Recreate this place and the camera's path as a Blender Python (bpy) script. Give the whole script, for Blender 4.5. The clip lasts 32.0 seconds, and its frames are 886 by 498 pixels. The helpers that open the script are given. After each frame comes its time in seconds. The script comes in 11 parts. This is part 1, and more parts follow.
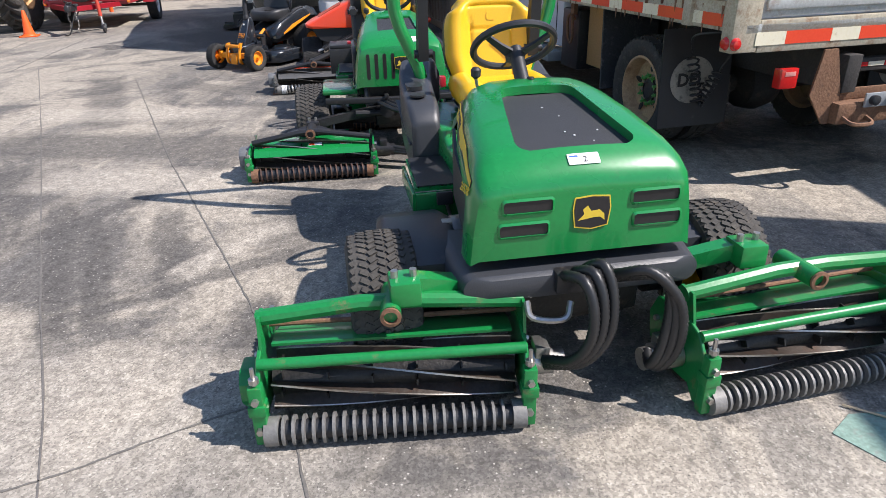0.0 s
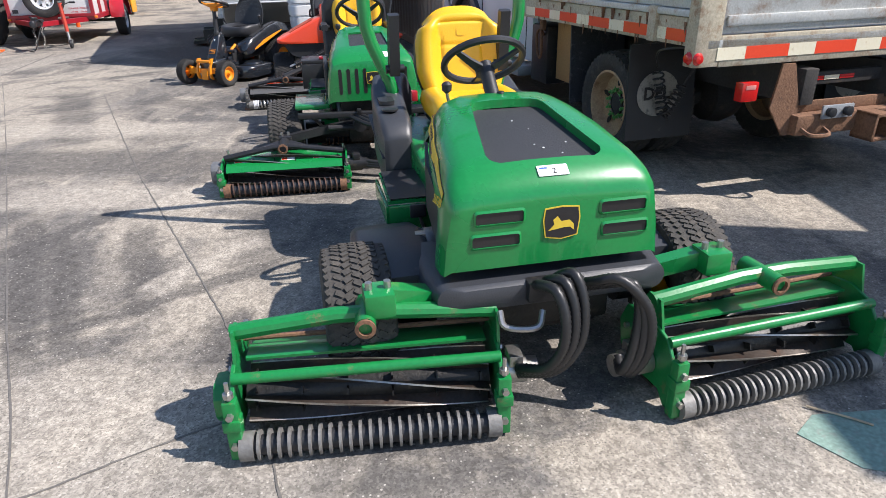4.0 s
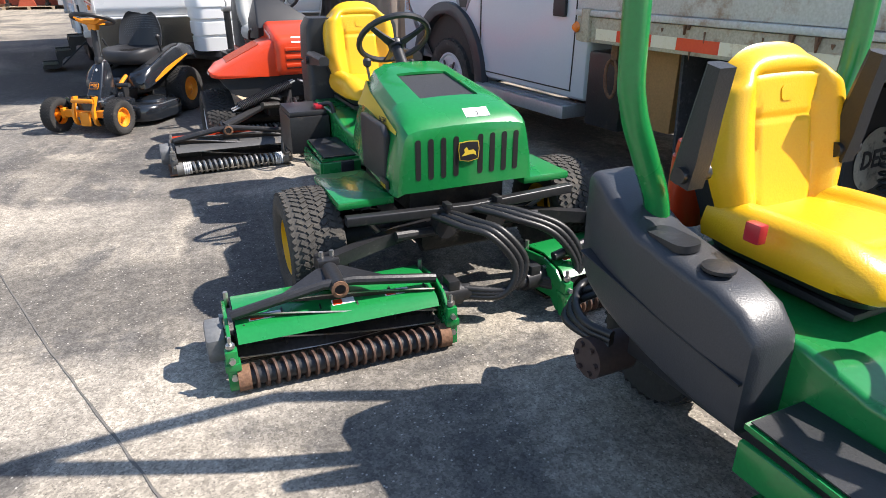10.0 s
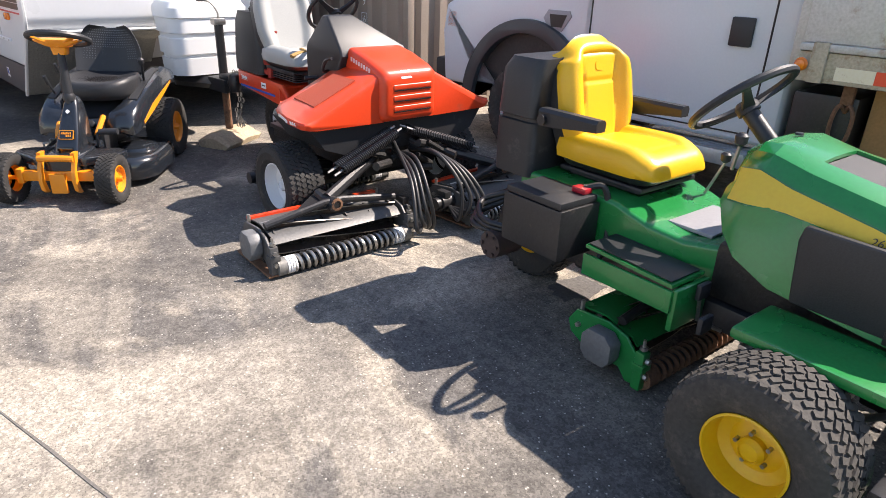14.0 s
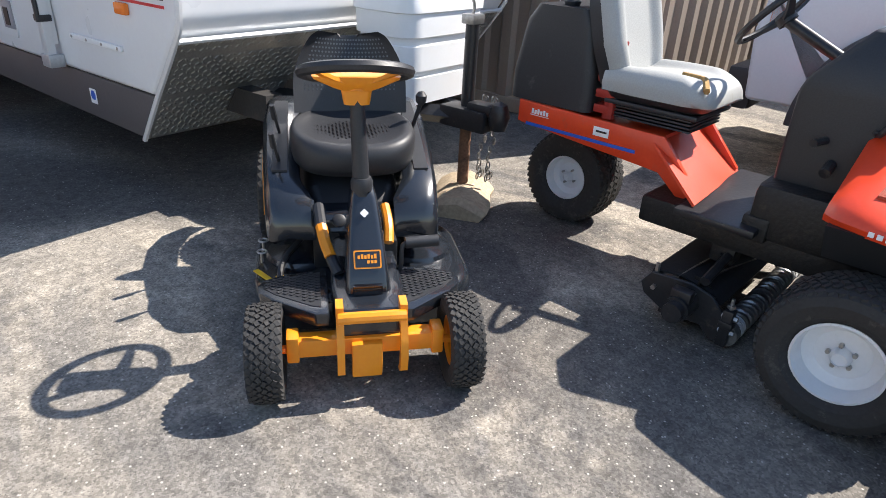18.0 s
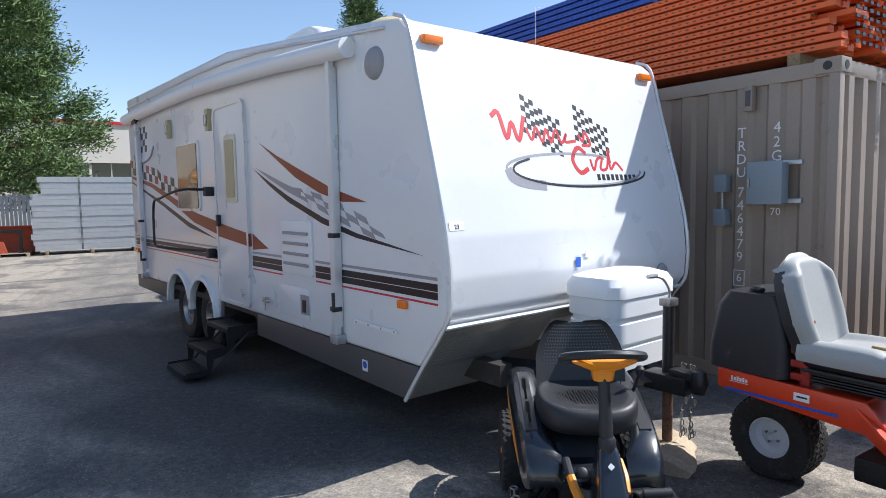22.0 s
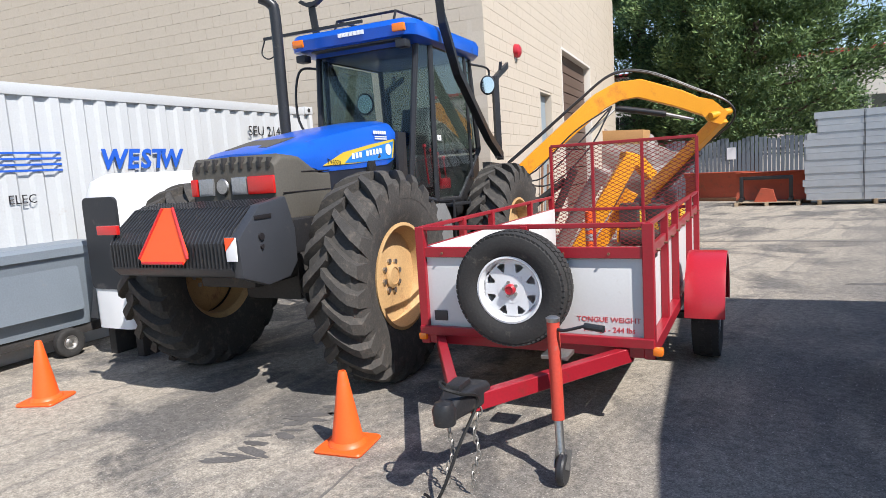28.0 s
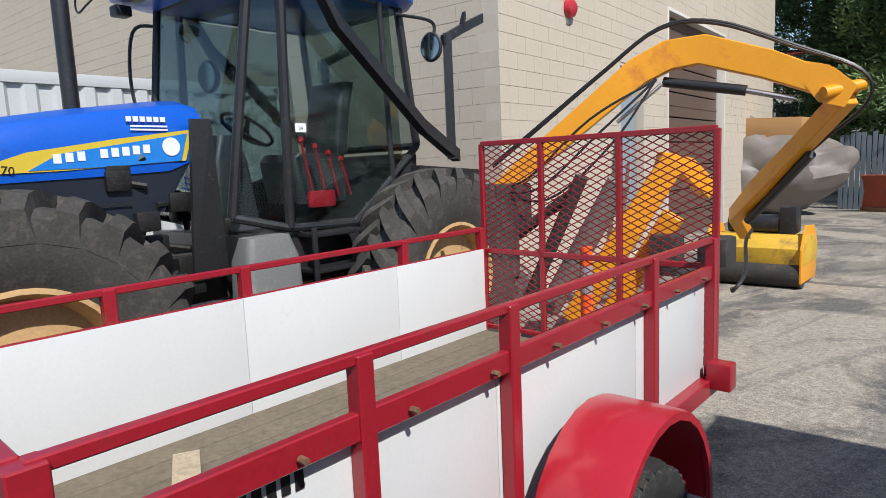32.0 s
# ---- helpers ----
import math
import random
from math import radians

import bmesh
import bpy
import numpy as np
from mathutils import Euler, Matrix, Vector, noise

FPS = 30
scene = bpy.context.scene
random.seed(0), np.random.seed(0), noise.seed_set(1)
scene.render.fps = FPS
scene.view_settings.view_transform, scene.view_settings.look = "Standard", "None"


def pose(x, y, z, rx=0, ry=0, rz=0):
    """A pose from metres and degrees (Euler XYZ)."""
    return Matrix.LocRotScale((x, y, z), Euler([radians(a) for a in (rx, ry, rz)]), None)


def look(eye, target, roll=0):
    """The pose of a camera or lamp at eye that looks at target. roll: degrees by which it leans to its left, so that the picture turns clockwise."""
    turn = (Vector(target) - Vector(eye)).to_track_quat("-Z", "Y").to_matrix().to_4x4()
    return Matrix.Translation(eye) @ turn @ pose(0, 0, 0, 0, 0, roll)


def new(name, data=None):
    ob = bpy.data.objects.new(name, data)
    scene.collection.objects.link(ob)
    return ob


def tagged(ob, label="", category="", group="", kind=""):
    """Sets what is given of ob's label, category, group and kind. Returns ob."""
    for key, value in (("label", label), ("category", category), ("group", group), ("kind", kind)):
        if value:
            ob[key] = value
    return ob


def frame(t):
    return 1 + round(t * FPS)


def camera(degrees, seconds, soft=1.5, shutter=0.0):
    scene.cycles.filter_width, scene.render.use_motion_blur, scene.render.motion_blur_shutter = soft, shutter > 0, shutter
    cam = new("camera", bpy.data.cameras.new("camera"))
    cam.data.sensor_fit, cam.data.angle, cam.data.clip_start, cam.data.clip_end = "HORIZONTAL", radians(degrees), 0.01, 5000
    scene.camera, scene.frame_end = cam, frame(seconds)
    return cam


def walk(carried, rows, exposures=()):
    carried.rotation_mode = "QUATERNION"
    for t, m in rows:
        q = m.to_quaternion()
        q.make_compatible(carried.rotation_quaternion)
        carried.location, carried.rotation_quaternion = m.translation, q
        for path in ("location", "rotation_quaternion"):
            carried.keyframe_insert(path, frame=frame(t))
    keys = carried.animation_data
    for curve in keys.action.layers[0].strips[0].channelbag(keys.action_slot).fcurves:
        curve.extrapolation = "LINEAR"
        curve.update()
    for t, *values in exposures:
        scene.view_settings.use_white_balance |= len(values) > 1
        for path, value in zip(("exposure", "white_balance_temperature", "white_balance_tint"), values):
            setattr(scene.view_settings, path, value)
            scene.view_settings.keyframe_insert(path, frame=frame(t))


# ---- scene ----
cam = camera(70.1, 32.0, soft=0.8)
PATH = [
    (0, (0.822, -2.56, 1.451), (0.76, -0.763, 0.576), -1.6),
    (0.5, (0.835, -2.57, 1.454), (0.81, -0.754, 0.616), -1.7),
    (1, (0.851, -2.567, 1.452), (0.877, -0.751, 0.614), -1.5),
    (1.5, (0.865, -2.571, 1.458), (0.928, -0.754, 0.622), -1.6),
    (2, (0.861, -2.582, 1.458), (0.931, -0.765, 0.625), -1.7),
    (2.5, (0.849, -2.592, 1.456), (0.892, -0.773, 0.627), -1.1),
    (3, (0.83, -2.589, 1.457), (0.858, -0.764, 0.638), -0.6),
    (3.5, (0.825, -2.588, 1.455), (0.844, -0.773, 0.615), -1.0),
    (5.5, (0.835, -2.585, 1.458), (0.862, -0.764, 0.633), -1.8),
    (6, (0.832, -2.584, 1.453), (0.846, -0.766, 0.621), -1.5),
    (6.5, (0.832, -2.57, 1.445), (0.919, -0.764, 0.592), -0.1),
    (7, (0.812, -2.546, 1.457), (0.975, -0.717, 0.665), 0.2),
    (7.5, (0.792, -2.391, 1.394), (1.008, -0.671, 0.396), 0.3),
    (7.9, (0.755, -2.213, 1.404), (0.872, -0.467, 0.436), -0.9),
    (8, (0.719, -2.112, 1.401), (0.826, -0.357, 0.447), -1.0),
    (8.5, (0.461, -1.788, 1.388), (0.623, -0.002, 0.503), -0.4),
    (9, (0.195, -1.393, 1.389), (0.395, 0.437, 0.606), -0.2),
    (9.5, (-0.072, -0.93, 1.386), (0.209, 0.878, 0.577), 1.5),
    (10, (-0.336, -0.538, 1.405), (0.105, 1.236, 0.593), -0.0),
    (10.5, (-0.501, -0.104, 1.411), (0.035, 1.645, 0.602), -1.2),
    (11, (-0.741, 0.116, 1.417), (-0.033, 1.762, 0.528), -2.1),
    (11.5, (-0.857, 0.329, 1.412), (0.045, 1.866, 0.504), -2.1),
    (12, (-0.933, 0.448, 1.421), (0.085, 1.964, 0.605), -0.6),
    (12.5, (-1.141, 0.436, 1.428), (-0.001, 1.842, 0.578), 1.6),
    (13, (-1.342, 0.564, 1.42), (-0.282, 2.001, 0.52), 4.2),
    (13.5, (-1.556, 0.949, 1.444), (-0.754, 2.588, 0.627), 1.3),
    (15.5, (-2.283, 2.537, 1.502), (-1.049, 3.907, 0.727), 4.2),
    (16, (-2.307, 2.957, 1.475), (-1.148, 4.411, 0.737), 0.2),
    (16.5, (-2.378, 3.357, 1.436), (-1.187, 4.779, 0.689), 2.0),
    (17, (-2.589, 3.722, 1.412), (-1.535, 5.184, 0.544), 2.4),
    (17.5, (-2.716, 4.138, 1.407), (-1.754, 5.647, 0.513), 2.1),
    (18, (-2.942, 4.401, 1.398), (-1.886, 5.842, 0.499), 3.2),
    (18.5, (-3.181, 4.633, 1.413), (-2.132, 6.074, 0.506), 4.3),
    (18.7, (-3.22, 4.766, 1.457), (-2.229, 6.307, 0.656), 0.8),
    (19, (-3.369, 4.848, 1.505), (-2.437, 6.519, 0.924), 1.3),
    (19.5, (-3.557, 4.707, 1.561), (-2.714, 6.445, 1.043), 0.5),
    (20, (-3.569, 4.521, 1.633), (-2.705, 6.282, 1.245), -0.1),
    (20.5, (-3.46, 4.392, 1.647), (-2.698, 6.226, 1.41), 1.7),
    (21, (-3.443, 4.285, 1.677), (-2.662, 6.119, 1.525), -0.9),
    (21.5, (-3.549, 4.114, 1.687), (-2.785, 5.957, 1.535), -2.1),
    (22, (-3.611, 3.997, 1.686), (-2.87, 5.848, 1.52), -1.0),
    (22.5, (-3.62, 4.005, 1.694), (-2.901, 5.867, 1.559), -0.8),
    (23, (-3.621, 4.017, 1.708), (-2.92, 5.887, 1.597), -1.4),
    (23.5, (-3.621, 4.032, 1.706), (-2.947, 5.908, 1.539), -2.9),
    (23.8, (-3.613, 4.115, 1.7), (-3.04, 6.014, 1.447), -3.1),
    (24, (-3.619, 4.208, 1.684), (-3.165, 6.139, 1.427), -3.3),
    (24.5, (-3.713, 4.506, 1.71), (-3.687, 6.495, 1.504), -3.3),
    (25, (-3.842, 4.843, 1.708), (-4.023, 6.818, 1.448), -6.5),
    (25.5, (-3.93, 5.276, 1.701), (-4.395, 7.209, 1.483), -4.4),
    (26, (-4.034, 5.696, 1.712), (-4.656, 7.587, 1.524), -3.9),
    (26.5, (-4.159, 6.12, 1.7), (-4.837, 7.983, 1.438), -5.0),
    (28.5, (-4.677, 8.139, 1.662), (-6.054, 9.57, 1.425), -3.4),
    (29, (-4.756, 8.576, 1.68), (-6.111, 10.027, 1.44), -4.6),
    (29.5, (-4.779, 9.011, 1.677), (-6.264, 10.313, 1.361), -3.5),
    (30, (-4.842, 9.42, 1.698), (-6.317, 10.738, 1.399), -3.8),
    (30.5, (-4.823, 9.847, 1.702), (-6.431, 11.012, 1.467), -1.1),
    (31, (-4.824, 10.272, 1.713), (-6.451, 11.408, 1.471), -3.3),
    (31.5, (-4.711, 10.788, 1.631), (-6.342, 11.936, 1.482), -4.1),
    (32, (-4.886, 11.249, 1.705), (-6.522, 12.368, 1.441), -2.5),
]
EXPOS = [(0, 0.58, 6350, 16), (6, 0.60, 6350, 14), (7, 0.64, 6350, 13), (9, 0.76, 6400, 12), (12, 1.12, 7000, 18), (15, 1.02, 6900, 17), (17, 0.94, 6600, 14), (19, 1.05, 6450, 12), (22, 0.48, 6000, 12), (24, 0.52, 6000, 12), (25, 0.75, 6050, 13), (26.5, 0.72, 6150, 13), (29, 0.3, 6300, 12), (31, 0.16, 6150, 10), (32, 0.1, 6150, 10)]
walk(cam, [(t, look(eye, target, roll)) for t, eye, target, roll in PATH], EXPOS)

from mathutils.bvhtree import BVHTree

# ---- sun and sky ----
SUN = Vector((0.887, -0.172, 1.0)).normalized()
world = bpy.data.worlds.new("sky")
scene.world = world
world.use_nodes = True
_n = world.node_tree.nodes
_sky = _n.new("ShaderNodeTexSky")
_sky.sky_type = "NISHITA"
_sky.sun_disc = False
_sky.sun_elevation = radians(47.9)
_sky.sun_rotation = radians(101)
_sky.air_density = 1.1
_sky.dust_density = 0.3
_sky.ozone_density = 1.2
_n["Background"].inputs["Strength"].default_value = 0.12
world.node_tree.links.new(_sky.outputs["Color"], _n["Background"].inputs["Color"])
sun = new("sun", bpy.data.lights.new("sun", "SUN"))
sun.data.energy = 5.0
sun.data.angle = radians(0.53)
sun.data.color = (1.0, 0.95, 0.87)
sun.matrix_world = look(SUN * 40, (0, 0, 0))


# ---- materials ----
def mat(name, col, rough=0.5, metal=0.0, var=0.12, scale=2.5, fine=70.0, bump=0.06, dirt=None, dirty=0.0, coat=0.0, dirt_scale=5.0):
    """A worn surface: broad tone changes, fine grain with relief, and patches of dirt or rust of another colour."""
    m = bpy.data.materials.new(name)
    m.use_nodes = True
    nt = m.node_tree
    N, L = nt.nodes, nt.links
    b = N["Principled BSDF"]
    b.inputs["Metallic"].default_value = metal
    b.inputs["Coat Weight"].default_value = coat
    geo = N.new("ShaderNodeNewGeometry")
    big = N.new("ShaderNodeTexNoise")
    big.inputs["Scale"].default_value = scale
    big.inputs["Detail"].default_value = 5
    small = N.new("ShaderNodeTexNoise")
    small.inputs["Scale"].default_value = fine
    small.inputs["Detail"].default_value = 3
    for t in (big, small):
        L.new(geo.outputs["Position"], t.inputs["Vector"])
    c = Vector(col)
    mix = N.new("ShaderNodeMix")
    mix.data_type = "RGBA"
    mix.inputs["A"].default_value = (*(c * (1 - var)), 1)
    mix.inputs["B"].default_value = (*[min(1, v) for v in c * (1 + var)], 1)
    L.new(big.outputs["Fac"], mix.inputs["Factor"])
    mix2 = N.new("ShaderNodeMix")
    mix2.data_type = "RGBA"
    mix2.blend_type = "OVERLAY"
    mix2.inputs["Factor"].default_value = min(1.0, var * 1.6)
    L.new(mix.outputs["Result"], mix2.inputs["A"])
    L.new(small.outputs["Fac"], mix2.inputs["B"])
    out = mix2.outputs["Result"]
    if dirt:
        dn = N.new("ShaderNodeTexNoise")
        dn.inputs["Scale"].default_value = dirt_scale
        dn.inputs["Detail"].default_value = 9
        dn.inputs["Roughness"].default_value = 0.72
        L.new(geo.outputs["Position"], dn.inputs["Vector"])
        ramp = N.new("ShaderNodeValToRGB")
        ramp.color_ramp.elements[0].position = 0.66 - 0.3 * dirty
        ramp.color_ramp.elements[1].position = 0.80 - 0.2 * dirty
        L.new(dn.outputs["Fac"], ramp.inputs["Fac"])
        mix3 = N.new("ShaderNodeMix")
        mix3.data_type = "RGBA"
        L.new(ramp.outputs["Color"], mix3.inputs["Factor"])
        L.new(out, mix3.inputs["A"])
        mix3.inputs["B"].default_value = (*dirt, 1)
        out = mix3.outputs["Result"]
    L.new(out, b.inputs["Base Color"])
    rr = N.new("ShaderNodeMapRange")
    rr.inputs["To Min"].default_value = max(0.03, rough - 0.1)
    rr.inputs["To Max"].default_value = min(1, rough + 0.1)
    L.new(big.outputs["Fac"], rr.inputs["Value"])
    L.new(rr.outputs["Result"], b.inputs["Roughness"])
    if bump:
        bp = N.new("ShaderNodeBump")
        bp.inputs["Strength"].default_value = bump
        bp.inputs["Distance"].default_value = 0.01
        L.new(small.outputs["Fac"], bp.inputs["Height"])
        L.new(bp.outputs["Normal"], b.inputs["Normal"])
    return m


def glass_mat(name, tint, rough=0.02, trans=1.0):
    m = bpy.data.materials.new(name)
    m.use_nodes = True
    b = m.node_tree.nodes["Principled BSDF"]
    b.inputs["Base Color"].default_value = (*tint, 1)
    b.inputs["Roughness"].default_value = rough
    b.inputs["Transmission Weight"].default_value = trans
    b.inputs["IOR"].default_value = 1.45
    return m


RUST = (0.16, 0.07, 0.03)
green = mat("green_paint", (0.005, 0.20, 0.045), 0.28, var=0.10, bump=0.015, coat=0.4, dirt=(0.05, 0.16, 0.06), dirty=0.12)
green_old = mat("worn_green_paint", (0.006, 0.19, 0.045), 0.34, var=0.15, bump=0.05, coat=0.2, dirt=(0.22, 0.12, 0.07), dirty=0.22, dirt_scale=14)
green_dark = mat("deep_green_paint", (0.004, 0.135, 0.04), 0.3, var=0.1, bump=0.02, coat=0.3, dirt=(0.05, 0.12, 0.06), dirty=0.15)
cast_grey = mat("grey_cast_cover", (0.13, 0.135, 0.14), 0.5, var=0.2, bump=0.1, dirt=(0.1, 0.08, 0.06), dirty=0.2)
yellow_vinyl = mat("yellow_vinyl", (0.78, 0.44, 0.013), 0.36, var=0.07, fine=160, bump=0.10)
yellow = mat("yellow_paint", (0.78, 0.46, 0.01), 0.35, var=0.08, bump=0.03, dirt=(0.35, 0.2, 0.05), dirty=0.1)
gold = mat("yellow_decal", (0.66, 0.47, 0.04), 0.45, var=0.06, bump=0)
black_plastic = mat("black_plastic", (0.020, 0.021, 0.024), 0.48, var=0.25, fine=180, bump=0.09, dirt=(0.10, 0.095, 0.09), dirty=0.12)
grey_plastic = mat("charcoal_plastic", (0.040, 0.043, 0.050), 0.42, var=0.15, fine=220, bump=0.10, dirt=(0.13, 0.12, 0.11), dirty=0.08)
black_metal = mat("black_painted_steel", (0.022, 0.022, 0.024), 0.38, metal=0.1, var=0.3, bump=0.08, dirt=(0.11, 0.09, 0.07), dirty=0.22, dirt_scale=11)
grime = mat("greasy_machinery", (0.016, 0.015, 0.014), 0.5, metal=0.2, var=0.5, scale=9, bump=0.25, dirt=(0.07, 0.055, 0.04), dirty=0.3, dirt_scale=12)
rubber = mat("tyre_rubber", (0.026, 0.025, 0.024), 0.78, var=0.25, scale=8, bump=0.2, dirt=(0.12, 0.105, 0.09), dirty=0.28, dirt_scale=10)
rubber_dusty = mat("dusty_tyre_rubber", (0.050, 0.046, 0.041), 0.85, var=0.3, scale=6, bump=0.25, dirt=(0.115, 0.098, 0.080), dirty=0.45, dirt_scale=14)
hose = mat("rubber_hose", (0.018, 0.018, 0.019), 0.42, var=0.2, bump=0.05)
steel = mat("bare_steel", (0.42, 0.41, 0.39), 0.38, metal=0.9, var=0.2, bump=0.06, dirt=RUST, dirty=0.15, dirt_scale=9)
blade_edge = mat("bright_worn_blade_edge", (0.42, 0.39, 0.35), 0.35, metal=0.9, var=0.3, scale=10, bump=0.05, dirt=(0.2, 0.10, 0.05), dirty=0.3, dirt_scale=9)
blade = mat("ground_reel_blade", (0.05, 0.038, 0.031), 0.5, metal=0.4, var=0.35, scale=12, bump=0.12, dirt=(0.07, 0.035, 0.02), dirty=0.45, dirt_scale=16)
rusty = mat("rusty_steel", (0.20, 0.105, 0.06), 0.8, metal=0.15, var=0.35, scale=10, bump=0.3, dirt=(0.07, 0.04, 0.03), dirty=0.4, dirt_scale=20)
roller_grey = mat("worn_roller_ring", (0.19, 0.185, 0.175), 0.6, metal=0.3, var=0.25, scale=20, bump=0.15, dirt=(0.13, 0.08, 0.05), dirty=0.2)
orange_red = mat("orange_red_paint", (0.72, 0.055, 0.012), 0.36, var=0.10, bump=0.03, coat=0.25, dirt=(0.5, 0.09, 0.05), dirty=0.2)
orange = mat("orange_paint", (0.80, 0.27, 0.012), 0.38, var=0.08, bump=0.03)
white_rim = mat("white_rim_paint", (0.72, 0.73, 0.74), 0.4, var=0.08, bump=0.04, dirt=(0.35, 0.30, 0.25), dirty=0.14, dirt_scale=12)
seat_grey = mat("grey_vinyl", (0.37, 0.375, 0.36), 0.5, var=0.1, fine=160, bump=0.12, dirt=(0.25, 0.22, 0.18), dirty=0.12)
foam = mat("torn_foam", (0.36, 0.22, 0.08), 0.95, var=0.3, fine=120, bump=0.4)
white_gel = mat("white_fibreglass", (0.71, 0.72, 0.73), 0.30, var=0.04, fine=40, bump=0.01, coat=0.3, dirt=(0.62, 0.62, 0.60), dirty=0.08)
white_panel = mat("white_painted_board", (0.63, 0.635, 0.63), 0.45, var=0.05, bump=0.03, dirt=(0.5, 0.47, 0.42), dirty=0.14, dirt_scale=4)
white_plastic = mat("white_plastic", (0.78, 0.79, 0.79), 0.38, var=0.05, bump=0.02, dirt=(0.55, 0.53, 0.5), dirty=0.1)
skirt_grey = mat("grey_skirt_paint", (0.085, 0.078, 0.080), 0.5, var=0.1, bump=0.03, dirt=(0.16, 0.14, 0.12), dirty=0.15)
trim_white = mat("white_aluminium_trim", (0.68, 0.69, 0.70), 0.3, metal=0.25, var=0.06, bump=0.02)
decal_brown = mat("rust_brown_decal", (0.24, 0.05, 0.02), 0.4, var=0.1, bump=0)
decal_black = mat("black_decal", (0.018, 0.016, 0.017), 0.4, var=0.2, bump=0)
decal_grey = mat("grey_decal", (0.30, 0.30, 0.32), 0.4, var=0.1, bump=0)
decal_red = mat("red_decal", (0.55, 0.03, 0.035), 0.42, var=0.1, bump=0)
decal_white = mat("white_decal", (0.80, 0.80, 0.80), 0.45, var=0.03, bump=0)
decal_blue = mat("blue_decal", (0.02, 0.10, 0.50), 0.4, var=0.1, bump=0)
paper = mat("white_paper_label", (0.84, 0.84, 0.84), 0.6, var=0.03, bump=0)
amber = mat("amber_lens", (0.85, 0.20, 0.01), 0.22, var=0.08, bump=0.01, coat=0.5)
red_lens = mat("red_lens", (0.55, 0.015, 0.012), 0.22, var=0.1, bump=0.01, coat=0.5)
clear_lens = mat("clear_lens", (0.30, 0.31, 0.32), 0.12, metal=0.5, var=0.2, bump=0.02, coat=0.6)
beige_steel = mat("beige_container_paint", (0.31, 0.255, 0.205), 0.5, var=0.08, scale=1.3, bump=0.03, dirt=(0.20, 0.13, 0.09), dirty=0.12, dirt_scale=3)
white_steel = mat("white_container_paint", (0.48, 0.49, 0.49), 0.5, var=0.06, scale=1.3, bump=0.03, dirt=(0.38, 0.30, 0.24), dirty=0.12, dirt_scale=3)
elec_grey = mat("grey_enclosure_paint", (0.24, 0.29, 0.32), 0.45, var=0.06, bump=0.03)
truck_white = mat("dull_white_truck_paint", (0.62, 0.65, 0.69), 0.34, var=0.05, scale=1.5, bump=0.015, coat=0.3, dirt=(0.55, 0.38, 0.36), dirty=0.08, dirt_scale=2)
bed_steel = mat("weathered_bed_steel", (0.52, 0.53, 0.51), 0.5, metal=0.25, var=0.2, scale=3, bump=0.1, dirt=(0.25, 0.14, 0.07), dirty=0.42, dirt_scale=5)
bed_rust = mat("rust_streaked_rail", (0.46, 0.41, 0.31), 0.65, metal=0.1, var=0.25, scale=5, bump=0.15, dirt=(0.24, 0.115, 0.05), dirty=0.45, dirt_scale=11)
frame_dark = mat("dark_chassis", (0.035, 0.032, 0.030), 0.7, var=0.35, scale=5, bump=0.2, dirt=(0.10, 0.075, 0.055), dirty=0.35)
wheel_tan = mat("rust_stained_rim", (0.52, 0.35, 0.20), 0.6, metal=0.1, var=0.2, scale=7, bump=0.12, dirt=(0.26, 0.13, 0.06), dirty=0.5, dirt_scale=7)
bright_green = mat("green_lug_cap", (0.10, 0.36, 0.09), 0.4, var=0.1, bump=0)
wood = mat("weathered_wood", (0.27, 0.19, 0.11), 0.8, var=0.3, scale=6, fine=40, bump=0.3, dirt=(0.12, 0.08, 0.05), dirty=0.25)
pale_wood = mat("pale_cut_wood", (0.43, 0.34, 0.23), 0.8, var=0.25, scale=9, fine=50, bump=0.35, dirt=(0.2, 0.14, 0.08), dirty=0.25)
chequer = mat("chequer_plate_aluminium", (0.40, 0.39, 0.36), 0.38, metal=0.8, var=0.15, bump=0.1)
rack_orange = mat("orange_rack_beam", (0.72, 0.13, 0.025), 0.45, var=0.12, bump=0.03, dirt=(0.4, 0.09, 0.04), dirty=0.2)
rack_blue = mat("blue_rack_beam", (0.02, 0.07, 0.36), 0.45, var=0.12, bump=0.03)
galv = mat("galvanised_steel", (0.46, 0.48, 0.50), 0.42, metal=0.55, var=0.12, scale=8, bump=0.04)
trailer_red = mat("dark_red_trailer_paint", (0.30, 0.012, 0.022), 0.36, var=0.12, bump=0.04, coat=0.2, dirt=(0.17, 0.03, 0.025), dirty=0.22, dirt_scale=9)
fender_red = mat("bright_red_fender_paint", (0.42, 0.016, 0.028), 0.32, var=0.08, bump=0.02, coat=0.3, dirt=(0.6, 0.2, 0.2), dirty=0.08)
tractor_blue = mat("tractor_blue_paint", (0.005, 0.090, 0.50), 0.33, var=0.10, scale=2, bump=0.02, coat=0.25, dirt=(0.02, 0.04, 0.13), dirty=0.22, dirt_scale=3)
bare_grey = mat("weathered_grey_panel", (0.085, 0.077, 0.062), 0.7, var=0.15, bump=0.1, dirt=(0.07, 0.06, 0.05), dirty=0.25)
rim_ochre = mat("faded_ochre_rim", (0.52, 0.33, 0.15), 0.6, var=0.15, scale=5, bump=0.1, dirt=(0.22, 0.10, 0.05), dirty=0.35, dirt_scale=6)
